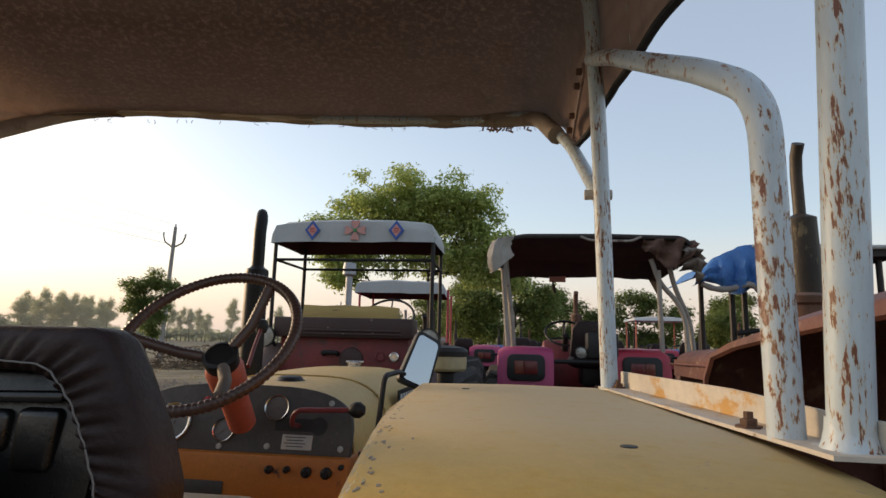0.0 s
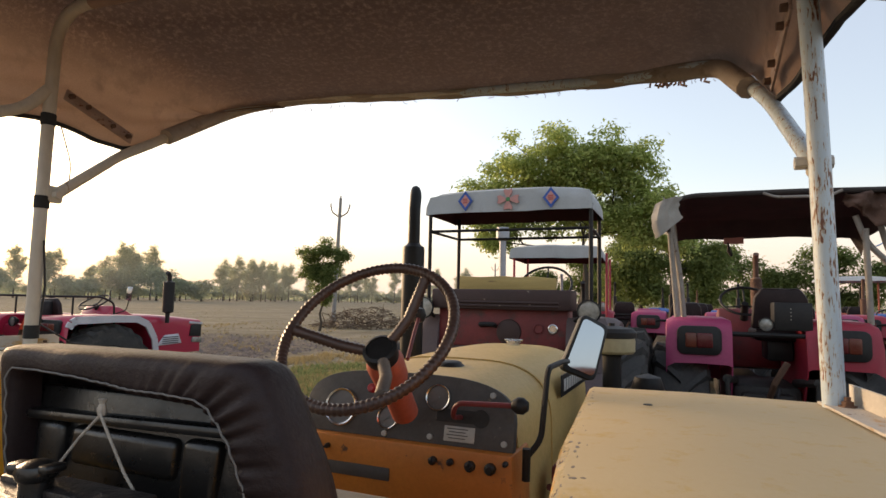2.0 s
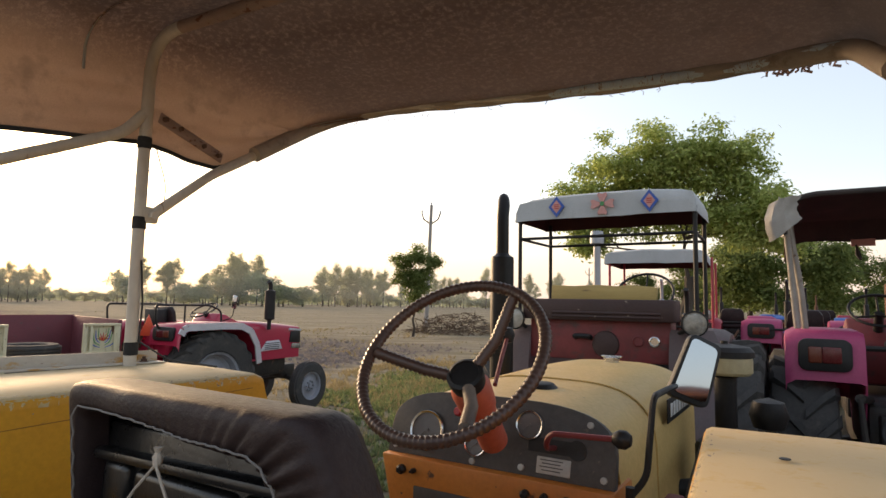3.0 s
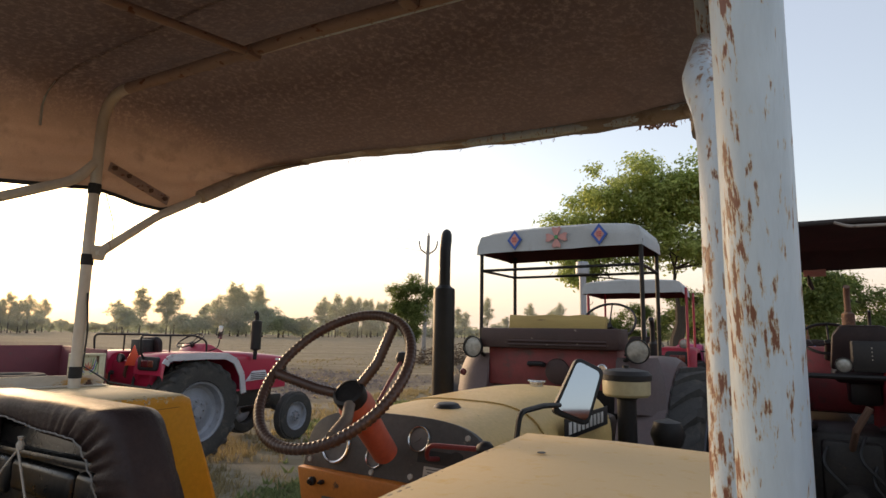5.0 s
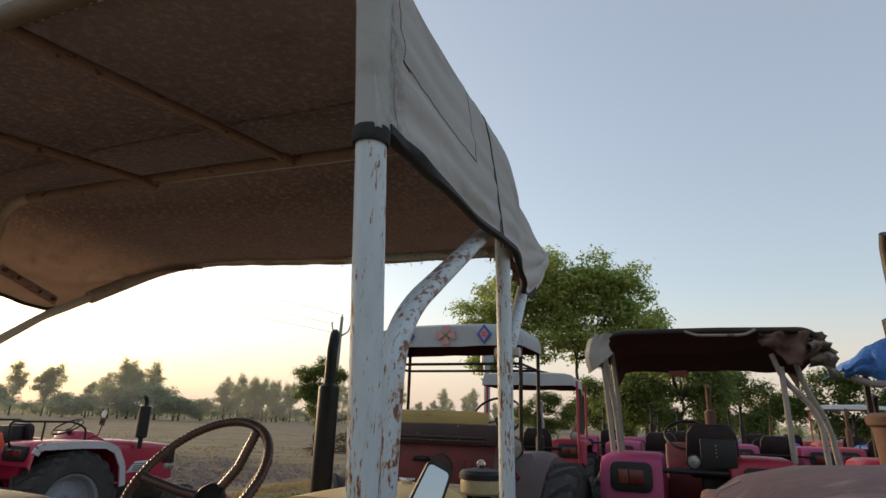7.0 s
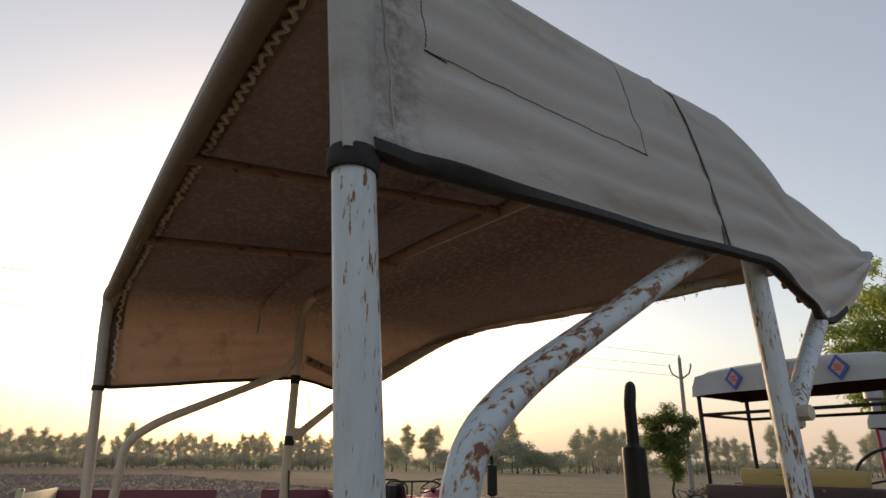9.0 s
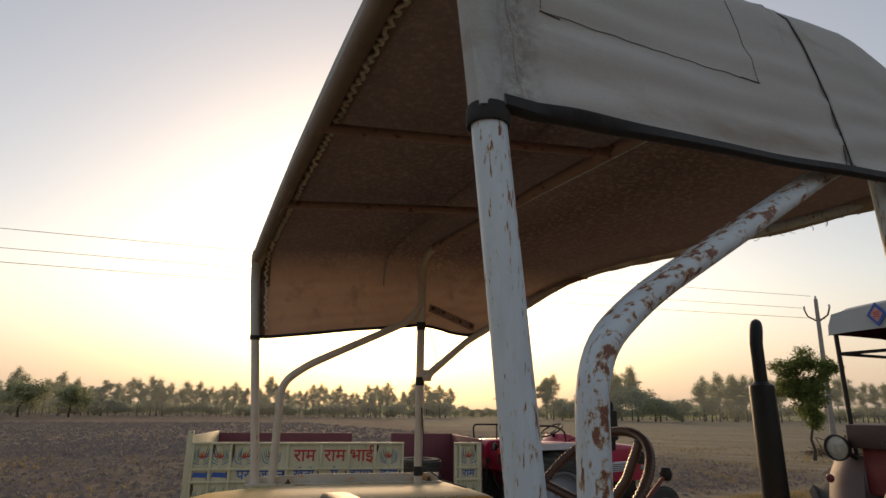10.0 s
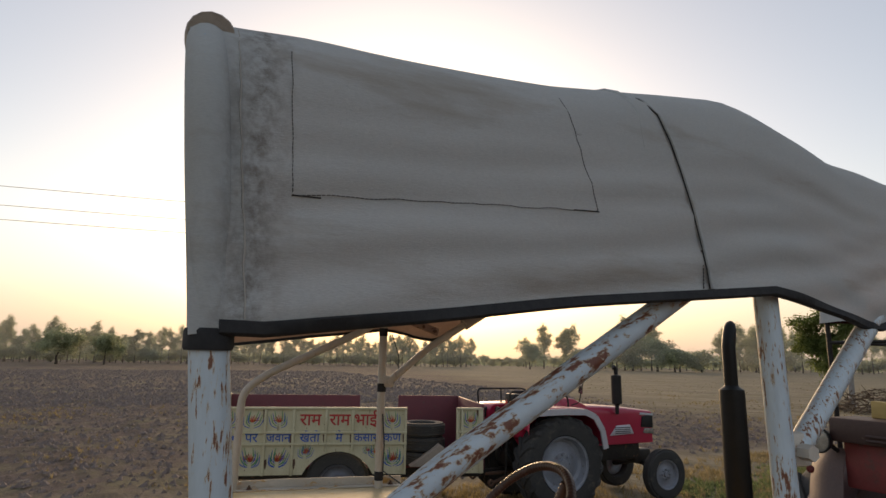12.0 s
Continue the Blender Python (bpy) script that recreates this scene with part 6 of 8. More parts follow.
# battery on its tray
bm = bmesh.new()
box(bm, (0.175, -0.682, 1.42), (0.232, 0.08, 0.16), 0.005)
battery = part("battery", bm, "battery_case", yt, "dusty black battery behind the seat")
bm = bmesh.new()
b = bmesh.new()
prism(b, [(0.048, -0.722), (0.155, -0.726), (0.245, -0.728), (0.302, -0.72), (0.304, -0.69), (0.292, -0.648), (0.06, -0.64), (0.05, -0.66)], 1.497, 1.514, "z", 0.004)
join(bm, b)
box(bm, (0.21, -0.672, 1.517), (0.15, 0.045, 0.01), 0.003)
box(bm, (0.09, -0.664, 1.516), (0.05, 0.03, 0.01), 0.003)
part("lid", bm, "dusty_lid", battery, "brown dusty battery lid")
bm = bmesh.new()
lathe(bm, [(0.0165, 1.512), (0.0165, 1.53), (0.02, 1.533), (0.0215, 1.539), (0.019, 1.546), (0.01, 1.55), (0, 1.551)], 14, Matrix.Translation((0.152, -0.692, 0)))
box(bm, (0.137, -0.694, 1.541), (0.036, 0.022, 0.014), 0.006, pose(0, 0, 0, 0, 0, 15))
box(bm, (0.168, -0.69, 1.543), (0.028, 0.024, 0.01), 0.004, pose(0, 0, 0, 0, -8, 0))
part("terminal_cap", bm, "shell_black", battery)
for u, v in ((0.07, -0.7), (0.268, -0.706), (0.283, -0.665)):
    bm = bmesh.new()
    lathe(bm, [(0.008, 0), (0.008, 0.004), (0.004, 0.005), (0.004, 0.009), (0, 0.009)], 6, Matrix.Translation((u, v, 1.512)))
    part("bolt", bm, "rusty", battery)
bm = bmesh.new()
box(bm, (0.163, -0.7245, 1.45), (0.022, 0.004, 0.09), 0.001)
for k in range(4):
    box(bm, (0.163, -0.7268, 1.42 + k * 0.018), (0.012, 0.002, 0.004), 0.0005)
part("clamp_strip", bm, "panel", battery, "scuffed metal clamp strip")
bm = bmesh.new()
box(bm, (0.175, -0.682, 1.333), (0.27, 0.11, 0.014), 0.004)
for u in (0.08, 0.27):
    tube(bm, [(u, -0.68, 1.33), (u, -0.6, 1.0)], 0.014, 8)
part("battery_tray", bm, "black_metal", yt)
bm = bmesh.new()
tube(bm, bend([(-0.6, -0.8, 1.1), (-0.56, -0.82, 1.452), (0.05, -0.85, 1.456), (0.42, -0.86, 1.462), (0.48, -0.86, 1.43), (0.49, -0.86, 1.1)], 0.06), 0.019, 14)
part("rear_bar", bm, "dull_pipe", yt, "grey painted rear handrail pipe")

# exhaust
bm = bmesh.new()
lathe(bm, [(0.022, 0.98), (0.022, 1.1), (0.054, 1.13), (0.057, 1.5), (0.057, 1.985), (0.055, 2.0), (0.036, 2.012), (0.031, 2.02)], 20, Matrix.Translation((-0.545, 1.56, 0)))
exh = part("muffler", bm, "stack_black", yt, "tall black upright silencer")
bm = bmesh.new()
tube(bm, [(-0.545, 1.56, 2.02), (-0.545, 1.56, 2.2), (-0.546, 1.572, 2.26), (-0.552, 1.585, 2.29), (-0.558, 1.597, 2.308), (-0.561, 1.605, 2.32)], [0.031, 0.031, 0.031, 0.029, 0.024, 0.013], 16)
part("stack_pipe", bm, "stack_black", exh)
bm = bmesh.new()
tube(bm, bend([(-0.545, 1.56, 1.0), (-0.545, 1.5, 0.92), (-0.2, 1.2, 0.92)], 0.08), 0.024, 10)
part("downpipe", bm, "rusty", exh)

# air cleaner and mirror
bm = bmesh.new()
lathe(bm, [(0.03, 1.3), (0.036, 1.34), (0.036, 1.53), (0.055, 1.54)], 16, Matrix.Translation((0.475, 1.26, 0)))
lathe(bm, [(0, 1.05), (0.07, 1.055), (0.1, 1.09), (0.105, 1.1), (0.105, 1.2), (0.109, 1.205), (0.109, 1.215), (0.103, 1.22), (0.103, 1.29), (0.095, 1.305), (0.05, 1.315), (0.03, 1.32)], 28, Matrix.Translation((0.475, 1.26, 0)))
lathe(bm, [(0, -0.06), (0.05, -0.045), (0.065, 0), (0.05, 0.045), (0, 0.06)], 16, Matrix.Translation((0.6, 1.36, 1.4)))
tube(bm, [(0.47, 1.26, 1.2), (0.4, 1.2, 1.16), (0.2, 1.15, 1.12)], 0.03, 10)
ac = part("air_cleaner", bm, "black_metal", yt, "black oil-bath air cleaner")
bm = bmesh.new()
lathe(bm, [(0.05, 1.538), (0.08, 1.541), (0.088, 1.55), (0.089, 1.59), (0.087, 1.6)], 20, Matrix.Translation((0.475, 1.26, 0)))
part("bowl", bm, "oil_bowl", ac, "cream pre-cleaner bowl")
bm = bmesh.new()
lathe(bm, [(0.087, 1.6), (0.095, 1.603), (0.095, 1.622), (0.082, 1.637), (0.035, 1.645), (0.012, 1.647), (0.012, 1.657), (0, 1.658)], 20, Matrix.Translation((0.475, 1.26, 0)))
part("cap", bm, "black_metal", ac)
MIR = Matrix.Translation((0.45, 0.784, 1.6)) @ pose(0, 0, 0, -9, 0, 42) @ Matrix.Diagonal((1.18, 1, 1.1, 1))
mo = [(p.x, p.z) for p in bend([(0.042, 0, 0.071), (0.079, 0, 0.052), (0.02, 0, -0.104), (-0.075, 0, -0.064), (0.005, 0, 0.09), (0.042, 0, 0.071)], 0.02, 5)[:-1]]
bm = bmesh.new()
b = bmesh.new()
prism(b, [(x * 1.05, z * 1.02) for x, z in mo], 0.0, 0.024, "y", 0.005)
bmesh.ops.transform(b, matrix=MIR, verts=b.verts)
join(bm, b)
mirror = part("mirror_housing", bm, "black_plastic", yt, "black rear-view mirror on a bent stay")
bm = bmesh.new()
b = bmesh.new()
prism(b, [(x * 0.86, z * 0.88) for x, z in mo], -0.003, -0.001, "y")
bmesh.ops.transform(b, matrix=MIR, verts=b.verts)
join(bm, b)
part("mirror_glass", bm, "mirror", mirror)
bm = bmesh.new()
tube(bm, bend([(0.375, 0.37, 1.34), (0.405, 0.39, 1.38), (0.415, 0.42, 1.56), (0.425, 0.56, 1.565), (0.4, 0.79, 1.545)], 0.03), 0.008, 8)
tube(bm, [(0.372, 0.365, 1.28), (0.374, 0.365, 1.36)], 0.011, 8)
lathe(bm, [(0, -0.02), (0.014, -0.018), (0.016, 0.018), (0, 0.02)], 10, Matrix.Translation((0.4, 0.785, 1.545)))
part("mirror_stay", bm, "black_metal", mirror)
bm = bmesh.new()
box(bm, (0.4, 0.7, 1.1), (0.05, 0.12, 0.3), 0.01)
part("side_bracket", bm, "dull_red", yt)
bm = bmesh.new()
box(bm, (0.42, 1.0, 1.08), (0.1, 0.2, 0.16), 0.02)
part("fuel_filter", bm, "grease", yt)
bm = bmesh.new()
box(bm, (0.39, 0.45, 1.02), (0.1, 0.05, 0.24), 0.006)
part("step_plate", bm, "pink", yt)
for pts, rr, key in (([(0.4, 0.5, 1.0), (0.44, 0.8, 1.28), (0.4, 1.3, 1.3)], 0.014, "grease"), ([(0.38, 0.6, 1.2), (0.45, 0.9, 1.1), (0.4, 1.4, 1.0)], 0.01, "dull_red"), ([(0.37, 0.4, 1.15), (0.46, 0.6, 1.05), (0.42, 0.9, 1.0)], 0.012, "grease")):
    bm = bmesh.new()
    tube(bm, bend(pts, 0.1), rr, 8)
    part("pipe", bm, key, yt)


def reshape(ob, move):
    """Moves the vertices of a part, and of its pieces, by a rule."""
    for q in [ob] + list(ob.children):
        for v in q.data.vertices:
            v.co = move(v.co)


def frame_sag(p):
    """The whole canopy frame leans back a little and stands higher on one side."""
    rear, high = smooth(0.1, -0.7, p.y), smooth(1.6, 1.9, p.z)
    skew = 0.09 * smooth(0.4, -0.95, p.x) * smooth(0.0, 0.3, p.y)
    hump = 0.01 * smooth(2.35, 2.5, p.z) * max(0.0, 1 - (p.y / 0.3) ** 2)
    return Vector((p.x * (1 + 0.011 * rear), p.y - 0.018 * rear - skew, p.z + hump + high * (0.006 - 0.012 * p.x + 0.012 * rear)))


def seat_set_back(p):
    return Vector((0.44 - (0.44 - p.x) * 1.05, p.y - 0.02, p.z + 0.006))


def back_squared(p):
    """The seat back stands a little taller and narrower at the foot."""
    q = seat_set_back(p)
    q.x -= 0.026 * smooth(0.1, 0.42, q.x) * smooth(1.64, 1.42, q.z) + 0.006 * smooth(0.2, -0.02, q.x)
    q.z += 0.006 * smooth(1.5, 1.65, q.z)
    return q


def battery_narrow(p):
    q = seat_set_back(p)
    q.x = 0.04 + (q.x - 0.04) * 0.92
    return q


for ob in list(yt.children):
    kind_name = ob.name.split(".")[0]
    if kind_name in ("rear_post", "front_post", "brace", "front_bow", "flat_strap", "rafter", "crossbar", "canopy", "tape_wrap"):
        reshape(ob, frame_sag)
        for q in ob.children:
            for sub in q.children:
                reshape(sub, frame_sag)
    elif kind_name in ("backrest", "battery", "seat_cushion"):
        reshape(ob, {"backrest": back_squared, "battery": battery_narrow, "seat_cushion": seat_set_back}[kind_name])


# ---- other tractors ----
def lamp(parent, c, r, facing, rim="black_metal", name="work_lamp", lens="lamp_glass"):
    """A round lamp with bowl, rim and lens, facing along y by the sign of facing."""
    m = Matrix.Translation(c) @ pose(0, 0, 0, 90 if facing < 0 else -90, 0, 0)
    bm = bmesh.new()
    lathe(bm, [(0, -r * 1.1), (r * 0.5, -r * 0.95), (r * 0.9, -r * 0.4), (r, 0), (r * 1.06, 0.004), (r * 1.06, 0.016), (r * 0.95, 0.018), (r * 0.93, 0.008)], 22, m)
    ob = part(name, bm, rim, parent)
    bm = bmesh.new()
    lathe(bm, [(0, 0.014), (r * 0.5, 0.012), (r * 0.94, 0.006), (r * 0.94, 0)], 22, m)
    part("lens", bm, lens, ob)
    return ob


def seat_set(t, v, z, mat_key="seat", w=0.42, u=0.0):
    bm = bmesh.new()
    box(bm, (u, v + 0.22, z), (w, 0.42, 0.1), 0.04, seg=3)
    part("seat", bm, mat_key, t)
    bm = bmesh.new()
    outline = [(-w / 2 - 0.02, 0), (w / 2 + 0.02, 0), (w / 2, 0.24), (w / 2 - 0.05, 0.31), (-w / 2 + 0.05, 0.31), (-w / 2, 0.24)]
    b = bmesh.new()
    prism(b, outline, 0, 0.07, "y", 0.02)
    bmesh.ops.transform(b, matrix=Matrix.Translation((u, v, z + 0.04)) @ pose(0, 0, 0, 8, 0, 0), verts=b.verts)
    join(bm, b)
    part("backrest", bm, mat_key, t)
    bm = bmesh.new()
    box(bm, (u, v + 0.2, z - 0.12), (w * 0.5, 0.3, 0.16), 0.02)
    part("seat_stand", bm, "black_metal", t)


def steering_set(t, c, R=0.2, axis=(0, -0.5, 0.86), mat_key="black_plastic"):
    bm = bmesh.new()
    a, b = steering_rim(bm, c, axis, R, 0.012, seg=36)
    ax = Vector(axis).normalized()
    ob = part("steering_wheel", bm, mat_key, t)
    for ang in (90, 210, 330):
        w = a * math.cos(radians(ang)) + b * math.sin(radians(ang))
        bm = bmesh.new()
        tube(bm, [Vector(c) - ax * 0.05 + w * 0.02, Vector(c) + w * R], 0.008, 6)
        part("spoke", bm, mat_key, ob)
    bm = bmesh.new()
    tube(bm, [Vector(c) - ax * 0.03, Vector(c) - ax * 0.45], [0.03, 0.045], 10)
    part("steering_column", bm, "black_metal", t)


def flat_fender(t, s, paint, u0, u1, zt, v0, v1, zr, lamp_mat=True, trim=None):
    """A squared fender over a rear wheel, with a tail lamp in its rear face."""
    prof = [(v0 - 0.03, zr), (v0 - 0.01, zt - 0.09), (v0 + 0.02, zt - 0.03), (v0 + 0.08, zt), (0, zt + 0.008), (v1 - 0.35, zt - 0.005), (v1 - 0.18, zt - 0.08), (v1 - 0.05, zt - 0.28), (v1, zt - 0.55)]
    grid = [[(s * u0, v, z - 0.012), (s * (u0 + 0.03), v, z), (s * ((u0 + u1) / 2), v, z + 0.004), (s * (u1 - 0.05), v, z), (s * u1, v, z - 0.03), (s * (u1 + 0.005), v, z - 0.07)] for v, z in prof]
    bm = bmesh.new()
    shell(bm, grid if s > 0 else grid[::-1], 0.005)
    f = part("fender", bm, paint, t)
    bm = bmesh.new()
    prism(bm, [(v, z - 0.012) for v, z in prof] + [(v1 - 0.1, 0.85), (v0 + 0.25, 0.8)], s * (u0 - 0.004), s * (u0 + 0.004), "x")
    part("fender_side", bm, paint, f)
    if lamp_mat:
        w, h = (u1 - u0) * 0.66, (zt - zr) * 0.62
        c = (s * (u0 + u1) / 2, v0 - 0.026, (zt + zr) / 2 + 0.01)
        bm = bmesh.new()
        rim = []
        for qx, qz, a0 in ((1, 1, 0), (-1, 1, 90), (-1, -1, 180), (1, -1, 270)):
            rim += [(c[0] + qx * (w * 0.52 - 0.05) + 0.05 * math.cos(radians(a0 + k * 22.5)), c[2] + qz * (h * 0.52 - 0.05) + 0.05 * math.sin(radians(a0 + k * 22.5))) for k in range(5)]
        prism(bm, rim, c[1] - 0.028, c[1] + 0.028, "y", 0.009)
        q = part("tail_lamp", bm, "black_plastic", f, "tail lamp in a black surround")
        bm = bmesh.new()
        box(bm, (c[0] - s * w * 0.13, c[1] - 0.016, c[2]), (w * 0.38, 0.04, h * 0.54), 0.012, seg=3)
        part("brake_lens", bm, "tail_red", q)
        bm = bmesh.new()
        box(bm, (c[0] + s * w * 0.19, c[1] - 0.016, c[2]), (w * 0.27, 0.04, h * 0.54), 0.012, seg=3)
        part("turn_lens", bm, "tail_orange", q)
    if trim:
        bm = bmesh.new()
        line = [(s * (u1 + 0.012), v, z - 0.045) for v, z in prof[1:]]
        for p, q in zip(line, line[1:]):
            a, b = Vector(p), Vector(q)
            w = Vector((0.012 * s, 0, 0))
            n = (b - a).cross(Vector((1, 0, 0))).normalized() * 0.045
            A = [bm.verts.new(a + x) for x in (n - w, n + w, -n + w, -n - w)]
            B = [bm.verts.new(b + x) for x in (n - w, n + w, -n + w, -n - w)]
            for i in range(4):
                bm.faces.new((A[i], A[(i + 1) % 4], B[(i + 1) % 4], B[i]))
        part("fender_trim", bm, trim, f, "silver edge trim")
    return f


def round_fender(t, s, paint, u0, u1, cy, cz, r, a0=-10, a1=150, lip=0.05):
    """An arched fender: a shell round the tyre with a turned-down outer lip and an inner wall."""
    grid = []
    for a in np.linspace(a0, a1, 22):
        c, q = math.cos(radians(a)), math.sin(radians(a))
        row = [(u0, r), (u0 + 0.03, r + 0.012), ((u0 + u1) / 2, r + 0.016), (u1 - 0.06, r + 0.008), (u1 - 0.015, r - 0.02), (u1, r - 0.02 - lip)]
        grid.append([(s * u, cy + rr * c, cz + rr * q) for u, rr in row])
    bm = bmesh.new()
    shell(bm, grid[::-1] if s > 0 else grid, 0.005)
    f = part("fender", bm, paint, t)
    bm = bmesh.new()
    pts = [(cy + r * math.cos(radians(a)), cz + r * math.sin(radians(a))) for a in np.linspace(a0, a1, 22)]
    prism(bm, pts + [(cy - r * 0.7, cz - 0.05), (cy + r * 0.8, cz - 0.1)], s * (u0 - 0.004), s * (u0 + 0.004), "x")
    part("fender_side", bm, paint, f)
    return f


def bonnet_of(t, paint, v0, v1, half, zt, zb, nose=0.06):
    grid = []
    for v in np.linspace(v0, v1, 9):
        f = (v - v0) / (v1 - v0)
        h, top = half * (1 - 0.08 * f), zt - nose * f * f
        row = [(h + 0.004, zb), (h, zb + 0.5 * (zt - zb))]
        row += [(math.copysign(abs(math.cos(a)) ** 0.5, math.cos(a)) * h, zt - 0.17 + (top - zt + 0.17) * math.sin(a) ** 0.6) for a in np.linspace(0.05, math.pi - 0.05, 15)]
        row += [(-h, zb + 0.5 * (zt - zb)), (-h - 0.004, zb)]
        grid.append([(u, v, z) for u, z in row])
    bm = bmesh.new()
    shell(bm, grid[::-1], 0.005)
    b = part("bonnet", bm, paint, t, sharp=50)
    bm = bmesh.new()
    prism(bm, [(u * 0.97, z) for u, _, z in grid[-1]], v1 - 0.03, v1 - 0.01, "y")
    part("grille", bm, "black_plastic", b)
    bm = bmesh.new()
    prism(bm, [(u * 0.98, z) for u, _, z in grid[0]], v0 + 0.01, v0 + 0.03, "y")
    part("dash_panel", bm, "black_plastic", b)
    return b


def rear_linkage(t):
    """Castings, lift arms, links and hoses behind a tractor."""
    bm = bmesh.new()
    box(bm, (0, -0.05, 0.85), (0.46, 0.7, 0.62), 0.05)
    box(bm, (0, -0.42, 0.9), (0.34, 0.12, 0.42), 0.03)
    tube(bm, [(-0.7, 0, 0.74), (0.7, 0, 0.74)], 0.12, 12)
    lathe(bm, [(0, 0.1), (0.1, 0.09), (0.13, 0.02), (0.13, 0)], 14, Matrix.Translation((0, -0.48, 0.72)) @ pose(0, 0, 0, 90, 0, 0))
    part("axle_housing", bm, "grease", t)
    for s in (-1, 1):
        bm = bmesh.new()
        tube(bm, [(s * 0.16, -0.3, 0.55), (s * 0.3, -0.9, 0.42)], 0.025, 8)
        lathe(bm, [(0.05, -0.02), (0.05, 0.02), (0.025, 0.02), (0.025, -0.02)], 12, Matrix.Translation((s * 0.3, -0.93, 0.42)) @ AX["x"], close=True)
        part("lower_link", bm, "rusty", t)
        bm = bmesh.new()
        tube(bm, [(s * 0.2, -0.3, 1.18), (s * 0.28, -0.62, 1.22)], 0.03, 8)
        tube(bm, [(s * 0.28, -0.62, 1.22), (s * 0.26, -0.65, 0.9), (s * 0.26, -0.66, 0.5)], [0.016, 0.022, 0.016], 8)
        part("lift_arm", bm, "grease", t)
    bm = bmesh.new()
    tube(bm, [(0, -0.45, 1.05), (0.02, -0.6, 1.2), (0.1, -0.62, 1.35)], 0.022, 8)
    part("top_link", bm, "rusty", t)
    for k, (u, z) in enumerate(((-0.12, 1.1), (0.08, 1.15), (0.14, 1.0))):
        bm = bmesh.new()
        tube(bm, bend([(u, -0.44, z), (u - 0.06, -0.58, z - 0.12), (u + 0.1, -0.56, z - 0.3), (u + 0.05, -0.45, z - 0.4)], 0.08), 0.011, 6)
        part("hose", bm, "cable", t)
    bm = bmesh.new()
    box(bm, (0, -0.62, 0.5), (0.09, 0.5, 0.04), 0.01)
    part("drawbar", bm, "rusty", t)


def chassis(t, R=0.72, rw=0.38, ru=0.66, fy=2.05, fr=0.38, fw=0.18, fu=0.62, rim="rim"):
    for s in (-1, 1):
        wheel(t, "rear_tyre", s * ru, 0, R, rw, 20, rim)
        wheel(t, "front_tyre", s * fu, fy, fr, fw, 0, rim)
    bm = bmesh.new()
    box(bm, (0, 0.6, 0.78), (0.34, 0.9, 0.4), 0.04)
    box(bm, (0, 1.5, 0.82), (0.36, 1.0, 0.46), 0.03)
    for k in range(4):
        box(bm, (0.19, 1.2 + 0.18 * k, 0.92), (0.05, 0.1, 0.16), 0.01)
        box(bm, (-0.19, 1.2 + 0.18 * k, 0.92), (0.05, 0.1, 0.16), 0.01)
    tube(bm, [(-fu, fy, fr), (-0.1, fy, fr + 0.12), (0.1, fy, fr + 0.12), (fu, fy, fr)], 0.05, 8)
    box(bm, (0, fy, 0.62), (0.28, 0.36, 0.22), 0.03)
    part("engine_block", bm, "grease", t)


def stack(t, c, z0, z1, r, pr, ztop, mat_key, lean=(0, 0)):
    bm = bmesh.new()
    x, y = c
    lx, ly = lean
    tube(bm, [(x, y, z0 - 0.15), (x, y, z0), (x + lx * 0.1, y + ly * 0.1, z0 + 0.02), (x + lx, y + ly, z1), (x + lx * 1.02, y + ly * 1.02, z1 + 0.02)], [pr * 0.9, pr, r, r, pr], 16)
    ob = part("muffler", bm, mat_key, t)
    bm = bmesh.new()
    h = ztop - z1
    tube(bm, [(x + lx, y + ly, z1), (x + lx * 1.2, y + ly * 1.2, z1 + h * 0.6), (x + lx * 1.35, y + ly * 1.35 - 0.015, z1 + h * 0.85), (x + lx * 1.4, y + ly * 1.4 - 0.05, ztop)], pr, 12)
    part("exhaust_pipe", bm, mat_key, ob)


def plain_tractor(m, label, paint, group="parked tractors", stack_mat="black_metal", side=-1, stack_top=2.25, rim="rim", zt=1.62):
    """A tractor of the usual squared kind, seen among the rows behind."""
    t = thing("tractor", m, label, "tractor", group)
    chassis(t, rim=rim)
    rear_linkage(t)
    for s in (-1, 1):
        flat_fender(t, s, paint, 0.28, 0.76, zt, -0.5, 0.6, zt - 0.31)
    bonnet_of(t, paint, 0.95, 2.35, 0.28, 1.45, 1.05)
    seat_set(t, -0.22, 1.42)
    steering_set(t, (0, 0.6, 1.62))
    stack(t, (0.22 * side, 1.5), 1.45, 1.9, 0.05, 0.026, stack_top, stack_mat)
    for s in (-1, 1):
        lamp(t, (s * 0.2, 2.36, 1.28), 0.07, 1, name="headlamp")
    bm = bmesh.new()
    tube(bm, bend([(-0.42, -0.42, 1.2), (-0.42, -0.55, 1.5), (0.42, -0.55, 1.5), (0.42, -0.42, 1.2)], 0.06), 0.016, 8)
    part("rear_guard", bm, "black_metal", t)
    return t


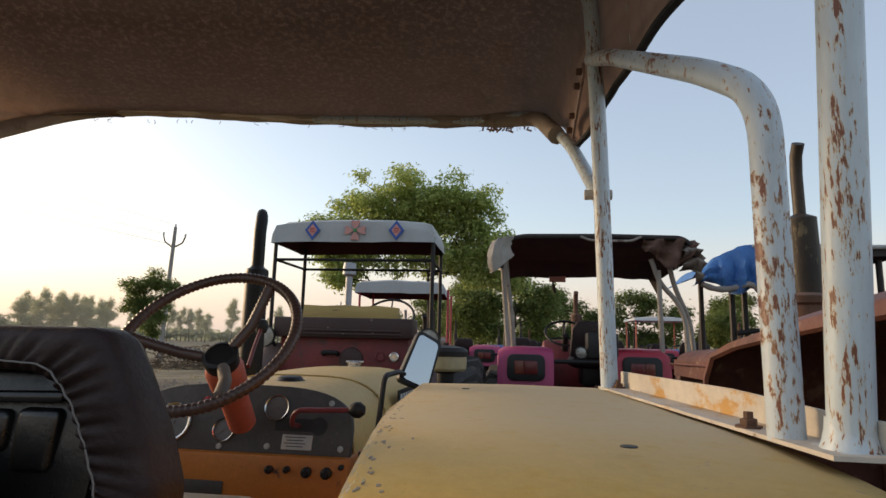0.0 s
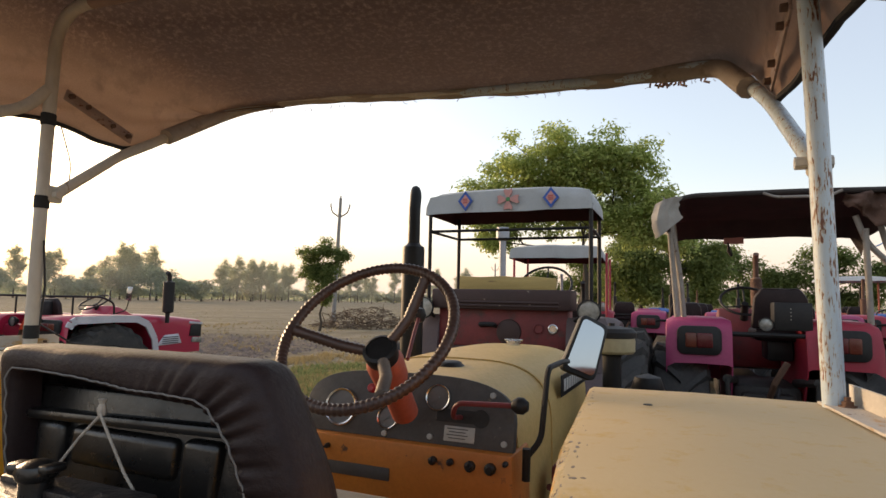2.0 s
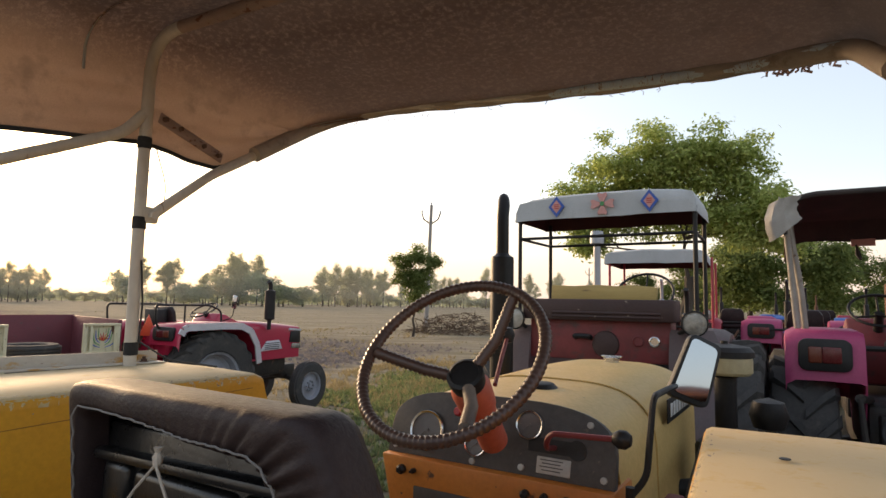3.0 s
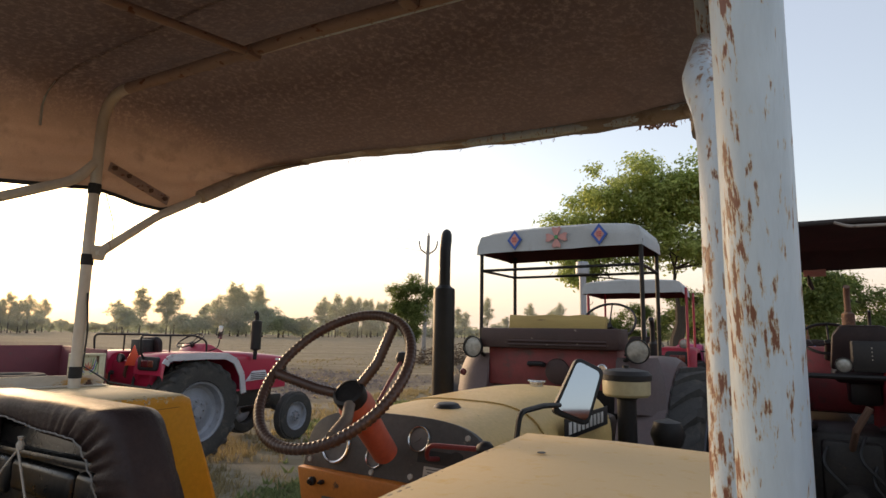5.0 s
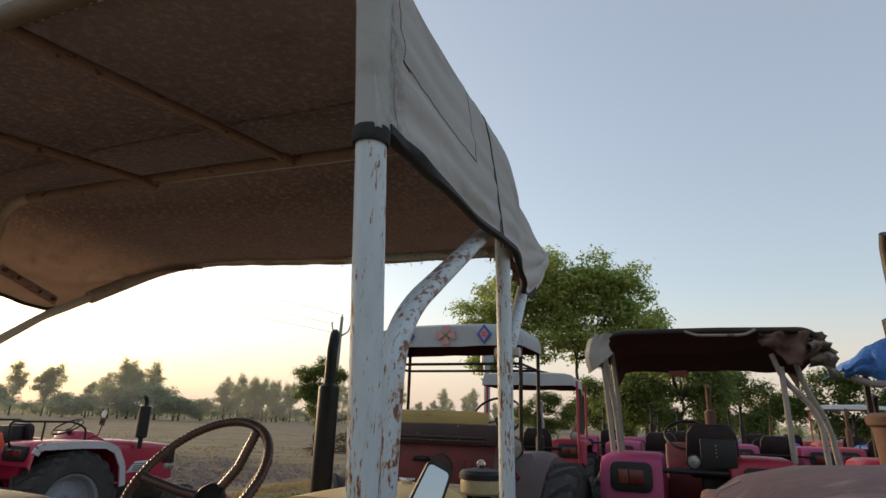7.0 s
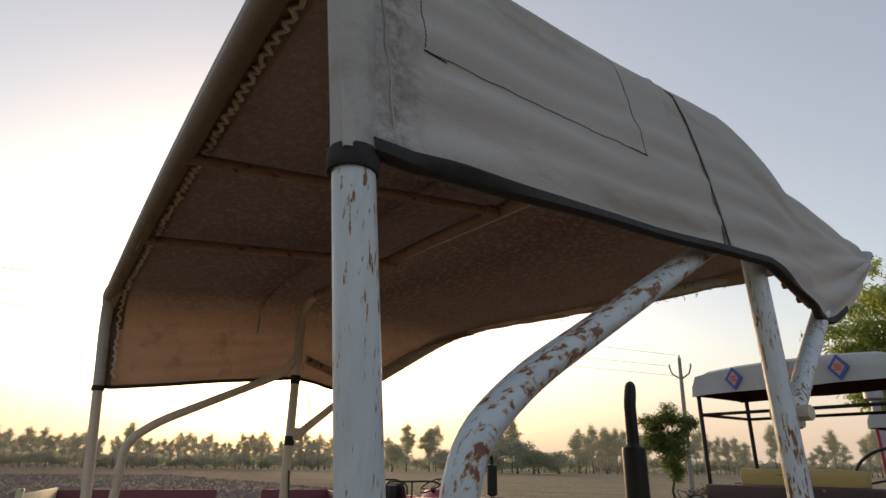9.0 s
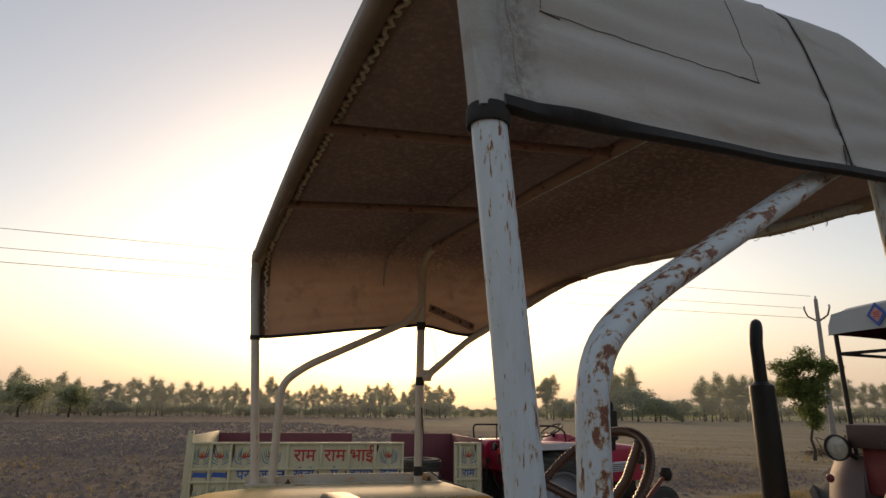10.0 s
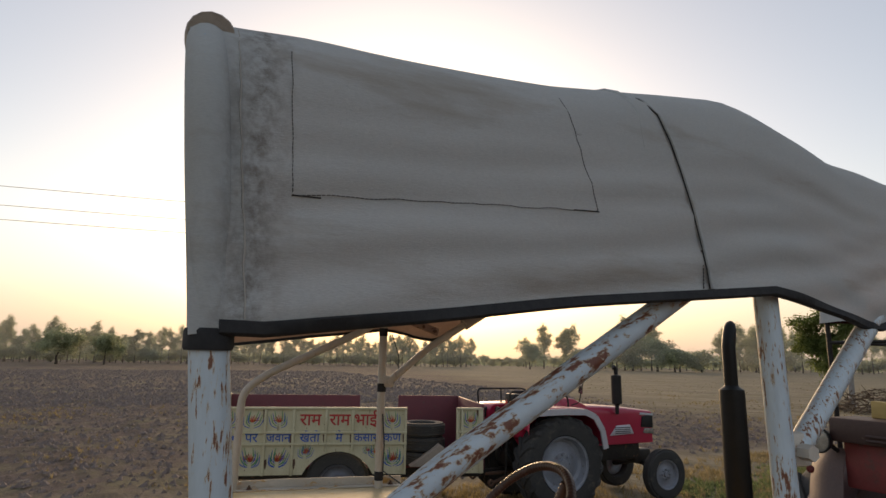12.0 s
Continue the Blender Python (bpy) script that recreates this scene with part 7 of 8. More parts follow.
# maroon tractor with the painted canvas roof
mt = thing("tractor", pose(-0.93, 4.78, 0, 0, 0, -1.5), "old maroon tractor with a seat box and a white canvas roof", "tractor", "parked tractors")
chassis(mt, R=0.78, rw=0.38, ru=0.77)
rear_linkage(mt)
for s in (-1, 1):
    round_fender(mt, s, "grey_fender", 0.47, 0.77, 0.06, 0.75, 0.86, -5, 165, 0.1)
    bm = bmesh.new()
    grid = []
    for z in np.linspace(1.28, 1.63, 7):
        f = (z - 1.28) / 0.35
        w = 0.3 - 0.02 * f - 0.12 * max(0.0, f - 0.6) ** 1.2
        grid.append([(s * (0.46 + w * k / 6), -0.69 + 0.06 * f + 0.12 * (k / 6) ** 3 + 0.06 * max(0, f - 0.7), z) for k in range(7)])
    shell(bm, grid[::-1] if s > 0 else grid, 0.006)
    panel = part("rear_fender_panel", bm, "grey_fender", mt, "dusty grey rounded fender panel", sharp=60)
    q = lamp(mt, (s * 0.585 + 0.035, -0.71, 1.675), 0.074, -1)
    bm = bmesh.new()
    tube(bm, [(s * 0.57 + 0.03, -0.66, 1.66), (s * 0.5, -0.6, 1.6)], 0.014, 8)
    part("lamp_bracket", bm, "black_metal", q)
    bm = bmesh.new()
    lathe(bm, [(0, 0.014), (0.02, 0.012), (0.026, 0.004), (0.026, 0)], 14, Matrix.Translation((s * 0.64, -0.69, 1.49)) @ pose(0, 0, 0, 90, 0, 0))
    part("reflector", bm, "tail_red", panel)
bm = bmesh.new()
box(bm, (0, -0.52, 1.55), (0.94, 0.2, 0.28), 0.015)
seat_box = part("seat_box", bm, "dull_red", mt, "dull red sheet-metal seat box")
bm = bmesh.new()
box(bm, (0.0, -0.56, 1.745), (1.0, 0.26, 0.14), 0.012)
lid = part("box_lid", bm, "maroon", seat_box, "dark maroon box lid with pressed ribs")
for z in (1.70, 1.725):
    bm = bmesh.new()
    tube(bm, [(-0.28, -0.692, z), (0.42, -0.692, z)], 0.009, 8)
    part("pressed_rib", bm, "maroon", lid)
bm = bmesh.new()
tube(bm, bend([(-0.14, -0.62, 1.56), (-0.14, -0.66, 1.57), (-0.04, -0.66, 1.57), (-0.04, -0.62, 1.56)], 0.03), 0.017, 8)
part("handle", bm, "black_plastic", seat_box)
for u, r0, mk in ((0.27, 0.036, "dull_red"), (0.37, 0.034, "chrome")):
    bm = bmesh.new()
    lathe(bm, [(r0, 0), (r0, 0.012), (r0 * 0.8, 0.016), (r0 * 0.7, 0.008), (0, 0.008)], 18, Matrix.Translation((u, -0.62, 1.55)) @ pose(0, 0, 0, 90, 0, 0))
    part("gauge_ring", bm, mk, seat_box)
bm = bmesh.new()
lathe(bm, [(0, 0.022), (0.06, 0.02), (0.085, 0.012), (0.09, 0)], 18, Matrix.Translation((0.06, -0.62, 1.52)) @ pose(0, 0, 0, 90, 0, 0))
part("round_cover", bm, "maroon", seat_box)
bm = bmesh.new()
prism(bm, [(-0.36, 1.815), (0.36, 1.815), (0.365, 1.9), (0.2, 1.915), (0.1, 1.907), (-0.02, 1.916), (-0.2, 1.908), (-0.355, 1.915)], -0.5, -0.44, "y", 0.006)
part("plank", bm, "wood", mt, "chipped yellow wooden plank backrest")
bonnet_of(mt, "maroon", 0.95, 2.35, 0.3, 1.42, 1.05)
steering_set(mt, (-0.02, 1.0, 1.89), R=0.25, axis=(0, -0.75, 0.66))
stack(mt, (0.24, 1.7), 1.4, 1.7, 0.045, 0.025, 1.95, "black_metal")
posts = [(-0.655, -0.375), (0.59, -0.375), (-0.64, 0.25), (0.575, 0.25)]
for u, v in posts:
    bm = bmesh.new()
    tube(bm, [(u, v, 1.2), (u, v, 2.45)], 0.0155, 10)
    part("roof_post", bm, "black_metal", mt)
for a, b in ((0, 1), (2, 3), (0, 2), (1, 3)):
    bm = bmesh.new()
    tube(bm, [(*posts[a], 2.27), (*posts[b], 2.27)], 0.011, 8)
    part("roof_rail", bm, "black_metal", mt)


def cloth_roof(t, u0, u1, v0, v1, zb, zt, out_m, in_m, drop=0.13, seed=0, arch=0.035):
    """A canvas roof with hanging edges all round."""
    bm = bmesh.new()
    rows = [(v0 - 0.012, 1.0), (v0 - 0.006, 0.55), (v0 + 0.004, 0.12), (v0 + 0.06, 0.0), (v0 * 0.65 + v1 * 0.35, -0.05), (v0 * 0.3 + v1 * 0.7, -0.05), (v1 - 0.06, 0.0), (v1 - 0.004, 0.12), (v1 + 0.008, 1.0)]
    cols = [(u0 - 0.01, 1.0), (u0 - 0.004, 0.5), (u0 + 0.02, 0.1), (u0 + 0.1, 0.0)] + [(u0 + (u1 - u0) * k / 8, -0.1) for k in range(2, 7)] + [(u1 - 0.1, 0.0), (u1 - 0.02, 0.1), (u1 + 0.004, 0.5), (u1 + 0.01, 1.0)]
    grid = []
    for v, dv in rows:
        row = []
        for u, du in cols:
            d = max(dv, du, 0.0)
            crown = arch * (1 - ((u - (u0 + u1) / 2) / ((u1 - u0) / 2)) ** 2)
            sag = noise.noise((u * 5, v * 5, seed)) * 0.012
            row.append((u + noise.noise((u * 3, v * 4, seed + 3)) * 0.008 * (du > 0.3), v + noise.noise((u * 6, v, seed + 7)) * 0.012 * (dv > 0.3), zt + crown * (1 - d) - d * drop + sag))
        grid.append(row)
    shell(bm, grid[::-1], 0.004, (0, 1))
    return part("cloth_roof", bm, [out_m, in_m], t, sharp=60)


roof = cloth_roof(mt, -0.675, 0.598, -0.395, 0.255, 2.42, 2.56, "white_canvas", "maroon_canvas", 0.155, 1)
tagged(roof, "white canvas roof painted with diamonds and a flower")


def painted(parent, c, outline, mat_key, d, name):
    bm = bmesh.new()
    prism(bm, [(c[0] + x, c[2] + z) for x, z in outline], c[1] - d, c[1] + 0.004, "y")
    return part(name, bm, mat_key, parent)


for u in (-0.35, 0.31):
    c = (u, -0.417, 2.495)
    painted(roof, c, [(0, 0.078), (0.06, 0), (0, -0.078), (-0.06, 0)], "paint_blue", 0.004, "blue_diamond")
    painted(roof, c, [(0, 0.05), (0.038, 0), (0, -0.05), (-0.038, 0)], "paint_pink", 0.006, "pink_diamond")
    for k in (-1, 0, 1):
        painted(roof, (u, -0.417, 2.495 + k * 0.014), [(-0.018, -0.003), (0.018, -0.003), (0.018, 0.003), (-0.018, 0.003)], "paint_red", 0.008, "red_bar")
for a in range(4):
    ang = radians(90 * a)
    pet = [(0.014, -0.009), (0.062, -0.034), (0.084, -0.03), (0.075, 0), (0.084, 0.03), (0.062, 0.034), (0.014, 0.009)]
    painted(roof, (-0.012, -0.417, 2.495), [(x * math.cos(ang) - z * math.sin(ang), (x * math.sin(ang) + z * math.cos(ang)) * 0.95) for x, z in pet], "paint_pink", 0.005, "petal")
painted(roof, (-0.012, -0.417, 2.495), [(0.016 * math.cos(a), 0.016 * math.sin(a)) for a in np.linspace(0, 6.28, 13)[:-1]], "paint_green", 0.008, "flower_centre")

# red tractor with the white roof, farther on
wt = plain_tractor(pose(-1.3, 9.6, 0, 0, 0, 2), "red tractor under a dusty white cloth roof on red posts", "crimson", stack_mat="steel_pole")
for u, v in ((-0.68, -0.7), (0.68, -0.7), (-0.68, 0.5), (0.68, 0.5)):
    bm = bmesh.new()
    tube(bm, [(u, v, 1.1), (u, v, 2.46)], 0.018, 8)
    part("roof_post", bm, "crimson", wt)
cloth_roof(wt, -0.74, 0.62, -0.75, 0.55, 2.4, 2.56, "white_canvas", "maroon_canvas", 0.17, 5)
for s in (-1, 1):
    lamp(wt, (s * 0.62, -0.58, 1.68), 0.07, -1, rim="crimson")

# pink tractor under the dark canopy
pk = thing("tractor", pose(0.84, 5.4, 0, 0, 0, -1), "faded pink tractor with a torn dark canvas canopy", "tractor", "parked tractors")
chassis(pk, R=0.74, rw=0.4, ru=0.58)
rear_linkage(pk)
for s in (-1, 1):
    flat_fender(pk, s, "pink" if s < 0 else "crimson", 0.235, 0.675, 1.63, -0.52, 0.6, 1.305)
bonnet_of(pk, "crimson", 0.95, 2.35, 0.29, 1.62, 1.15)
bm = bmesh.new()
prism(bm, [(0.5, 1.2), (0.5, 1.5), (0.75, 1.72), (0.95, 1.66), (0.95, 1.2)], -0.24, 0.24, "x", 0.03)
part("cowl", bm, "dull_red", pk)
steering_set(pk, (-0.03, 0.52, 1.78), axis=(0, -0.6, 0.8))
seat_set(pk, -0.2, 1.52, w=0.36, u=0.13)
stack(pk, (0.2, 1.65), 1.62, 2.02, 0.055, 0.028, 2.28, "rusty")
bm = bmesh.new()
box(bm, (0.16, -0.44, 1.665), (0.24, 0.16, 0.2), 0.008)
pk_battery = part("battery", bm, "black_plastic", pk)
for k in range(4):
    bm = bmesh.new()
    box(bm, (0.145, -0.522, 1.72 - k * 0.025), (0.006, 0.003, 0.008), 0)
    part("bar", bm, "dull_thread", pk_battery)
lamp(pk, (-0.01, -0.5, 1.605), 0.048, -1)
bm = bmesh.new()
tube(bm, bend([(-0.42, -0.3, 1.3), (-0.3, -0.5, 1.53), (0.42, -0.5, 1.53), (0.46, -0.46, 1.3)], 0.06), 0.018, 8)
part("rear_guard", bm, "black_metal", pk)
for line in ([(-0.6, -0.3, 1.64), (-0.62, -0.3, 1.95), (-0.655, -0.34, 2.46)], [(-0.55, -0.26, 1.64), (-0.57, -0.26, 1.95), (-0.64, -0.3, 2.44)], [(-0.57, 0.1, 1.64), (-0.58, 0.1, 2.0), (-0.62, 0.1, 2.5)],
             [(0.66, -0.36, 1.62), (0.655, -0.36, 2.0), (0.65, -0.36, 2.3)], [(0.88, -0.3, 1.6), (0.87, -0.3, 1.9), (0.8, -0.32, 2.05), (0.66, -0.33, 2.2), (0.6, -0.33, 2.4)], [(0.96, -0.2, 1.6), (0.93, -0.22, 1.9), (0.8, -0.28, 2.15), (0.74, -0.3, 2.42)]):
    bm = bmesh.new()
    tube(bm, bend(line, 0.16), 0.021, 10)
    part("canopy_post", bm, "dusty_pipe", pk, "dusty bent canopy pipe")
bm = bmesh.new()
rows = []
for v in np.linspace(-0.42, 0.85, 11):
    f = (v + 0.42) / 1.27
    row = []
    for k in range(21):
        a = k / 20
        u = -0.66 + a * 1.6
        edge = min(a, 1 - a)
        z = 2.57 - 0.17 * max(0, 1 - edge / 0.07) ** 2 + 0.018 * noise.noise((u * 4, v * 4, 8)) - 0.05 * f
        if f > 0.93:
            z -= 0.15
        row.append((u, v + (0.01 if f > 0.93 else 0), z))
    rows.append(row)
shell(bm, rows[::-1], 0.006, (0, 1))
cv_ = part("canopy", bm, ["maroon_canvas", "black_canvas"], pk, "dark torn canvas canopy, lining maroon", sharp=60)
bm = bmesh.new()
line = bend([(-0.66, -0.42, 2.3), (-0.655, -0.42, 2.52), (-0.5, -0.425, 2.575), (0.2, -0.425, 2.578), (0.85, -0.42, 2.565), (0.95, -0.42, 2.45)], 0.1)
tube(bm, line, 0.02, 8)
part("front_roll", bm, "black_canvas", cv_)
bm = bmesh.new()
tube(bm, bend([(0.0, -0.45, 2.57), (0.08, -0.455, 2.535), (0.42, -0.455, 2.53), (0.5, -0.45, 2.57)], 0.04), 0.011, 8)
part("loose_strip", bm, "old_canvas", cv_)
bm = bmesh.new()
g = [[(-0.66 - 0.03 * math.sin(j * 1.3 + i * 0.5) * (i / 6) - 0.02 + 0.02 * noise.noise((i, j, 2)), -0.44 + 0.5 * j / 8, 2.57 - (0.27 if j < 5 else 0.2) * i / 6 + 0.012 * math.sin(j * 2.2)) for j in range(9)] for i in range(7)]
shell(bm, g, 0.008)
part("side_flap", bm, "flap_canvas", cv_, "pale grey hanging side flap", sharp=60)
bm = bmesh.new()
g = [[(-0.75 + 0.2 * j / 8 + 0.012 * noise.noise((i * 0.8, j * 0.8, 2)) - 0.03 * math.sin(math.pi * i / 8), -0.45 - 0.05 * math.sin(math.pi * j / 8) + 0.012 * math.sin(j * 1.9 + i * 0.3), 2.565 - 0.05 * (1 - j / 8) ** 2 - (0.27 - 0.11 * (j / 8) ** 2) * i / 8) for j in range(9)] for i in range(9)]
shell(bm, g, 0.008)
part("corner_flap", bm, "flap_canvas", cv_, "pale grey flap wrapped round the canopy corner", sharp=60)
bm = bmesh.new()
g = []
for i in range(9):
    row = []
    for j in range(13):
        a, d = j / 12, i / 8
        drop = 0.1 + 0.17 * max(0.0, 1 - abs(a - 0.55) / 0.45) + 0.05 * noise.noise((j * 0.9, 4, 2))
        row.append((0.52 + 0.42 * a + 0.03 * noise.noise((i * 0.6, j * 0.8, 5)), -0.43 + 0.06 * math.sin(j * 1.3 + i * 0.4) + 0.05 * noise.noise((i * 0.5, j * 0.6, 9)), 2.55 - drop * d + 0.02 * noise.noise((i, j, 3))))
    g.append(row)
shell(bm, g, 0.008)
part("torn_flap", bm, "brown_canvas", cv_, "torn hanging flap of brown canvas", sharp=120)
bm = bmesh.new()
g = [[(0.84 + 0.16 * i / 7 + 0.03 * noise.noise((i * 0.9, j * 0.9, 6)), -0.46 + 0.07 * math.sin(j * 1.9 + i) + 0.02 * j, 2.5 - 0.19 * j / 7 - 0.1 * (i / 7) ** 2 + 0.025 * noise.noise((i * 0.5, j * 0.5, 8))) for j in range(8)] for i in range(8)]
shell(bm, g, 0.01)
part("crumpled_flap", bm, "old_canvas", cv_, "crumpled pale canvas corner", sharp=120)
bm = bmesh.new()
box(bm, (-0.08, 0.845, 2.36), (0.17, 0.008, 0.085), 0.003)
part("sticker", bm, "paint_pink", cv_, "faded pink sticker")
bm = bmesh.new()
tube(bm, [(-0.13, 0.84, 2.33), (-0.12, 0.84, 2.25), (-0.1, 0.84, 2.2)], [0.006, 0.022, 0.012], 6)
part("hanging_knot", bm, "black_canvas", cv_)

# brown tractor parked alongside
BROWN = pose(1.5, 0.95, 0, 0, 0, -1)
bn = thing("tractor", BROWN, "dusty brown-red tractor with a scorched silencer and open sides", "tractor", "parked tractors")
chassis(bn, R=0.72, rw=0.34, ru=0.56, fy=2.75, fu=0.5)
rear_linkage(bn)
# hooded fenders: a crown over an outer skirt with the wheel arch cut out of it
CROWN = [(1.0, 1.25), (0.99, 1.45), (0.96, 1.58), (0.9, 1.65), (0.75, 1.69), (0.5, 1.727), (0.23, 1.756), (0.0, 1.775), (-0.25, 1.788), (-0.5, 1.786), (-0.7, 1.745), (-0.88, 1.65), (-1.0, 1.5), (-1.06, 1.35)]
ARCH = [(0.97, 1.25), (0.96, 1.45), (0.93, 1.57), (0.87, 1.632), (0.7, 1.662), (0.45, 1.687), (0.2, 1.707), (0.0, 1.721), (-0.17, 1.734), (-0.26, 1.731), (-0.34, 1.716), (-0.41, 1.69), (-0.5, 1.6), (-0.54, 1.25)]
for s in (-1, 1):
    grid = []
    for (v, z), (va, za) in zip(CROWN, ARCH):
        row = [(0.24, v, z - 0.25), (0.24, v, z - 0.02), (0.3, v, z + 0.012), (0.5, v, z + 0.022), (0.64, v, z + 0.014), (0.7, v, z), (0.735, v, z - 0.024), (0.752, v * 0.85 + va * 0.15, z * 0.75 + za * 0.25 - 0.012), (0.756, v * 0.5 + va * 0.5, z * 0.45 + za * 0.55), (0.757, va, za), (0.747, va - 0.003, za - 0.006)]
        grid.append([(s * a, b, c) for a, b, c in row])
    bm = bmesh.new()
    shell(bm, grid if s > 0 else grid[::-1], 0.005)
    fen = part("fender", bm, "brown", bn, "dusty brown hooded fender with a wheel arch", sharp=60)
    # thin pale streak running up over the skirt's edge
    bm = bmesh.new()
    tube(bm, [(s * 0.7575, -0.14, 1.735), (s * 0.755, -0.15, 1.75), (s * 0.742, -0.16, 1.765), (s * 0.72, -0.165, 1.776)], 0.0013, 5)
    part("paint_drip", bm, "dull_thread", fen)
bonnet_of(bn, "brown", 1.2, 2.8, 0.36, 1.68, 1.5, nose=0.03)
bm = bmesh.new()
for s in (-1, 1):
    tube(bm, [(s * 0.37, 1.2, 1.585), (s * 0.372, 2.76, 1.565)], 0.006, 6)
part("bonnet_bead", bm, "brown", bn)
for s in (-1, 1):
    bm = bmesh.new()
    box(bm, (s * 0.34, 1.75, 1.1), (0.02, 0.06, 0.84), 0.006, pose(0, 0, 0, -14, 0, 0))
    part("bonnet_stay", bm, "brown", bn)
bm = bmesh.new()
box(bm, (0, 2.78, 1.25), (0.66, 0.1, 0.62), 0.03)
part("radiator_shell", bm, "brown", bn)
bm = bmesh.new()
lathe(bm, [(0, -0.1), (0.09, -0.1), (0.1, 0), (0.09, 0.12), (0, 0.13)], 16, Matrix.Translation((-0.28, 2.45, 1.38)) @ AX["y"])
part("air_filter", bm, "rusty", bn)
bm = bmesh.new()
box(bm, (0, 2.0, 1.2), (0.3, 1.3, 0.5), 0.05)
part("engine_block", bm, "grease", bn)
seat_set(bn, 0.1, 1.25)
steering_set(bn, (0, 1.0, 1.66))
stack(bn, (0.2, 2.25), 1.82, 2.34, 0.075, 0.03, 2.72, "old_muffler", lean=(-0.04, -0.05))
bm = bmesh.new()
lathe(bm, [(0.05, 1.6), (0.06, 1.66), (0.075, 1.7), (0.085, 1.86), (0.1, 1.87), (0.105, 1.9), (0.08, 1.915), (0, 1.92)], 18, Matrix.Translation((-0.02, 1.85, 0)))
part("pre_cleaner", bm, "rusty", bn, "rusty drum-shaped pre-cleaner")

# tractor with the blue tarpaulin over the end of its dark roof
tt = plain_tractor(pose(2.95, 6.55, 0, 0, 0, -4), "crimson tractor with a dark roof half under a bunched blue tarpaulin", "crimson", stack_mat="black_metal")
for u, v in ((-0.42, -0.42), (-0.28, -0.35), (0.95, -0.42), (-0.42, 0.7), (0.95, 0.7)):
    bm = bmesh.new()
    tube(bm, [(u, v, 1.2), (u, v, 2.56)], 0.03, 8)
    part("roof_post", bm, "black_metal", tt)
for line in ([(-0.33, -0.5, 2.3), (-0.2, -0.52, 2.28), (-0.02, -0.5, 2.0), (0.0, -0.5, 1.6)], [(-0.15, -0.46, 2.3), (0.0, -0.46, 2.1), (0.04, -0.46, 1.6)], [(-0.4, -0.46, 1.82), (0.0, -0.47, 1.88), (0.5, -0.47, 1.8)]):
    bm = bmesh.new()
    tube(bm, bend(line, 0.15), 0.026, 8)
    part("frame_pipe", bm, "black_metal", tt)
roof = cloth_roof(tt, -0.3, 1.1, -0.55, 0.8, 2.52, 2.68, "black_canvas", "black_canvas", 0.1, 8)
tagged(roof, "sagging black canvas roof")
bm = bmesh.new()
tube(bm, [(-0.25, -0.575, 2.675), (0.1, -0.58, 2.68), (0.4, -0.58, 2.672), (1.08, -0.575, 2.665)], 0.022, 8)
part("roof_edge", bm, "white_canvas", tt)
bm = bmesh.new()
g = []
for j in range(19):
    a = j / 18
    u = -0.8 + 0.72 * a
    top = 2.5 + 0.19 * smooth(0.0, 0.75, a) - 0.1 * smooth(0.25, 0.0, a)
    low = 2.28 + 0.06 * math.sin(a * 9) - 0.05 * a
    row = []
    for i in range(6):
        row.append((u, 0.7 - 0.24 * i, top - 0.03 + 0.04 * noise.noise((u * 5, i, 3))))
    for i in range(10):
        f = i / 9
        row.append((u + 0.03 * noise.noise((j * 0.5, i * 0.5, 5)), -0.56 - 0.06 * math.sin(f * 3.0) + 0.055 * math.sin(j * 1.5 + f * 2.2) * f + 0.04 * noise.noise((j * 0.6, i * 0.5, 7)), top + (low - top) * f + 0.015 * noise.noise((j, i, 2))))
    g.append(row)
shell(bm, g, 0.006)
part("tarpaulin", bm, "tarp", tt, "bunched shiny blue tarpaulin", sharp=60)
bm = bmesh.new()
line = lerp_line(bend([(-0.74, -0.56, 2.3), (-0.62, -0.6, 2.24), (-0.45, -0.6, 2.25), (-0.3, -0.6, 2.31), (-0.2, -0.6, 2.22), (-0.1, -0.6, 2.05), (-0.05, -0.58, 1.9)], 0.1), 30)
tube(bm, line, [0.03 + 0.012 * noise.noise((k * 0.6, 1, 1)) for k in range(30)], 9)
part("rolled_cloth", bm, "old_canvas", tt)

pk2 = plain_tractor(pose(0.5, 9.9, 0, 0, 0, -2), "pink tractor parked in the second row", "pink", zt=1.62)
blue_t = plain_tractor(pose(2.2, 14.2, 0, 0, 0, 3), "blue tractor in the rows behind", "blue")
red_t = plain_tractor(pose(3.6, 11.0, 0, 0, 0, -6), "crimson tractor in the rows behind", "crimson", stack_mat="rusty")
for k, (src, x, y, rz) in enumerate(((blue_t, 0.9, 14.0, -4), (pk2, 2.1, 10.6, 2), (blue_t, 4.9, 14.6, 8), (red_t, 5.6, 12.0, -3), (pk2, -0.6, 13.8, 3), (red_t, 3.4, 17.5, 0),
                                     (blue_t, 0.6, 18.2, 5), (pk2, 7.0, 15.5, -5), (red_t, 6.4, 9.3, -8), (blue_t, 8.4, 12.6, 4), (red_t, 1.6, 21.5, -2), (pk2, 5.2, 20.0, 6))):
    copy_thing(src, pose(x, y, 0, 0, 0, rz))
wr = plain_tractor(pose(4.4, 16.2, 0, 0, 0, 0), "orange-red tractor with a white hard roof", "red_column")
cloth_roof(wr, -0.7, 0.7, -0.6, 0.7, 2.3, 2.42, "white_paint", "white_paint", 0.07, 9)
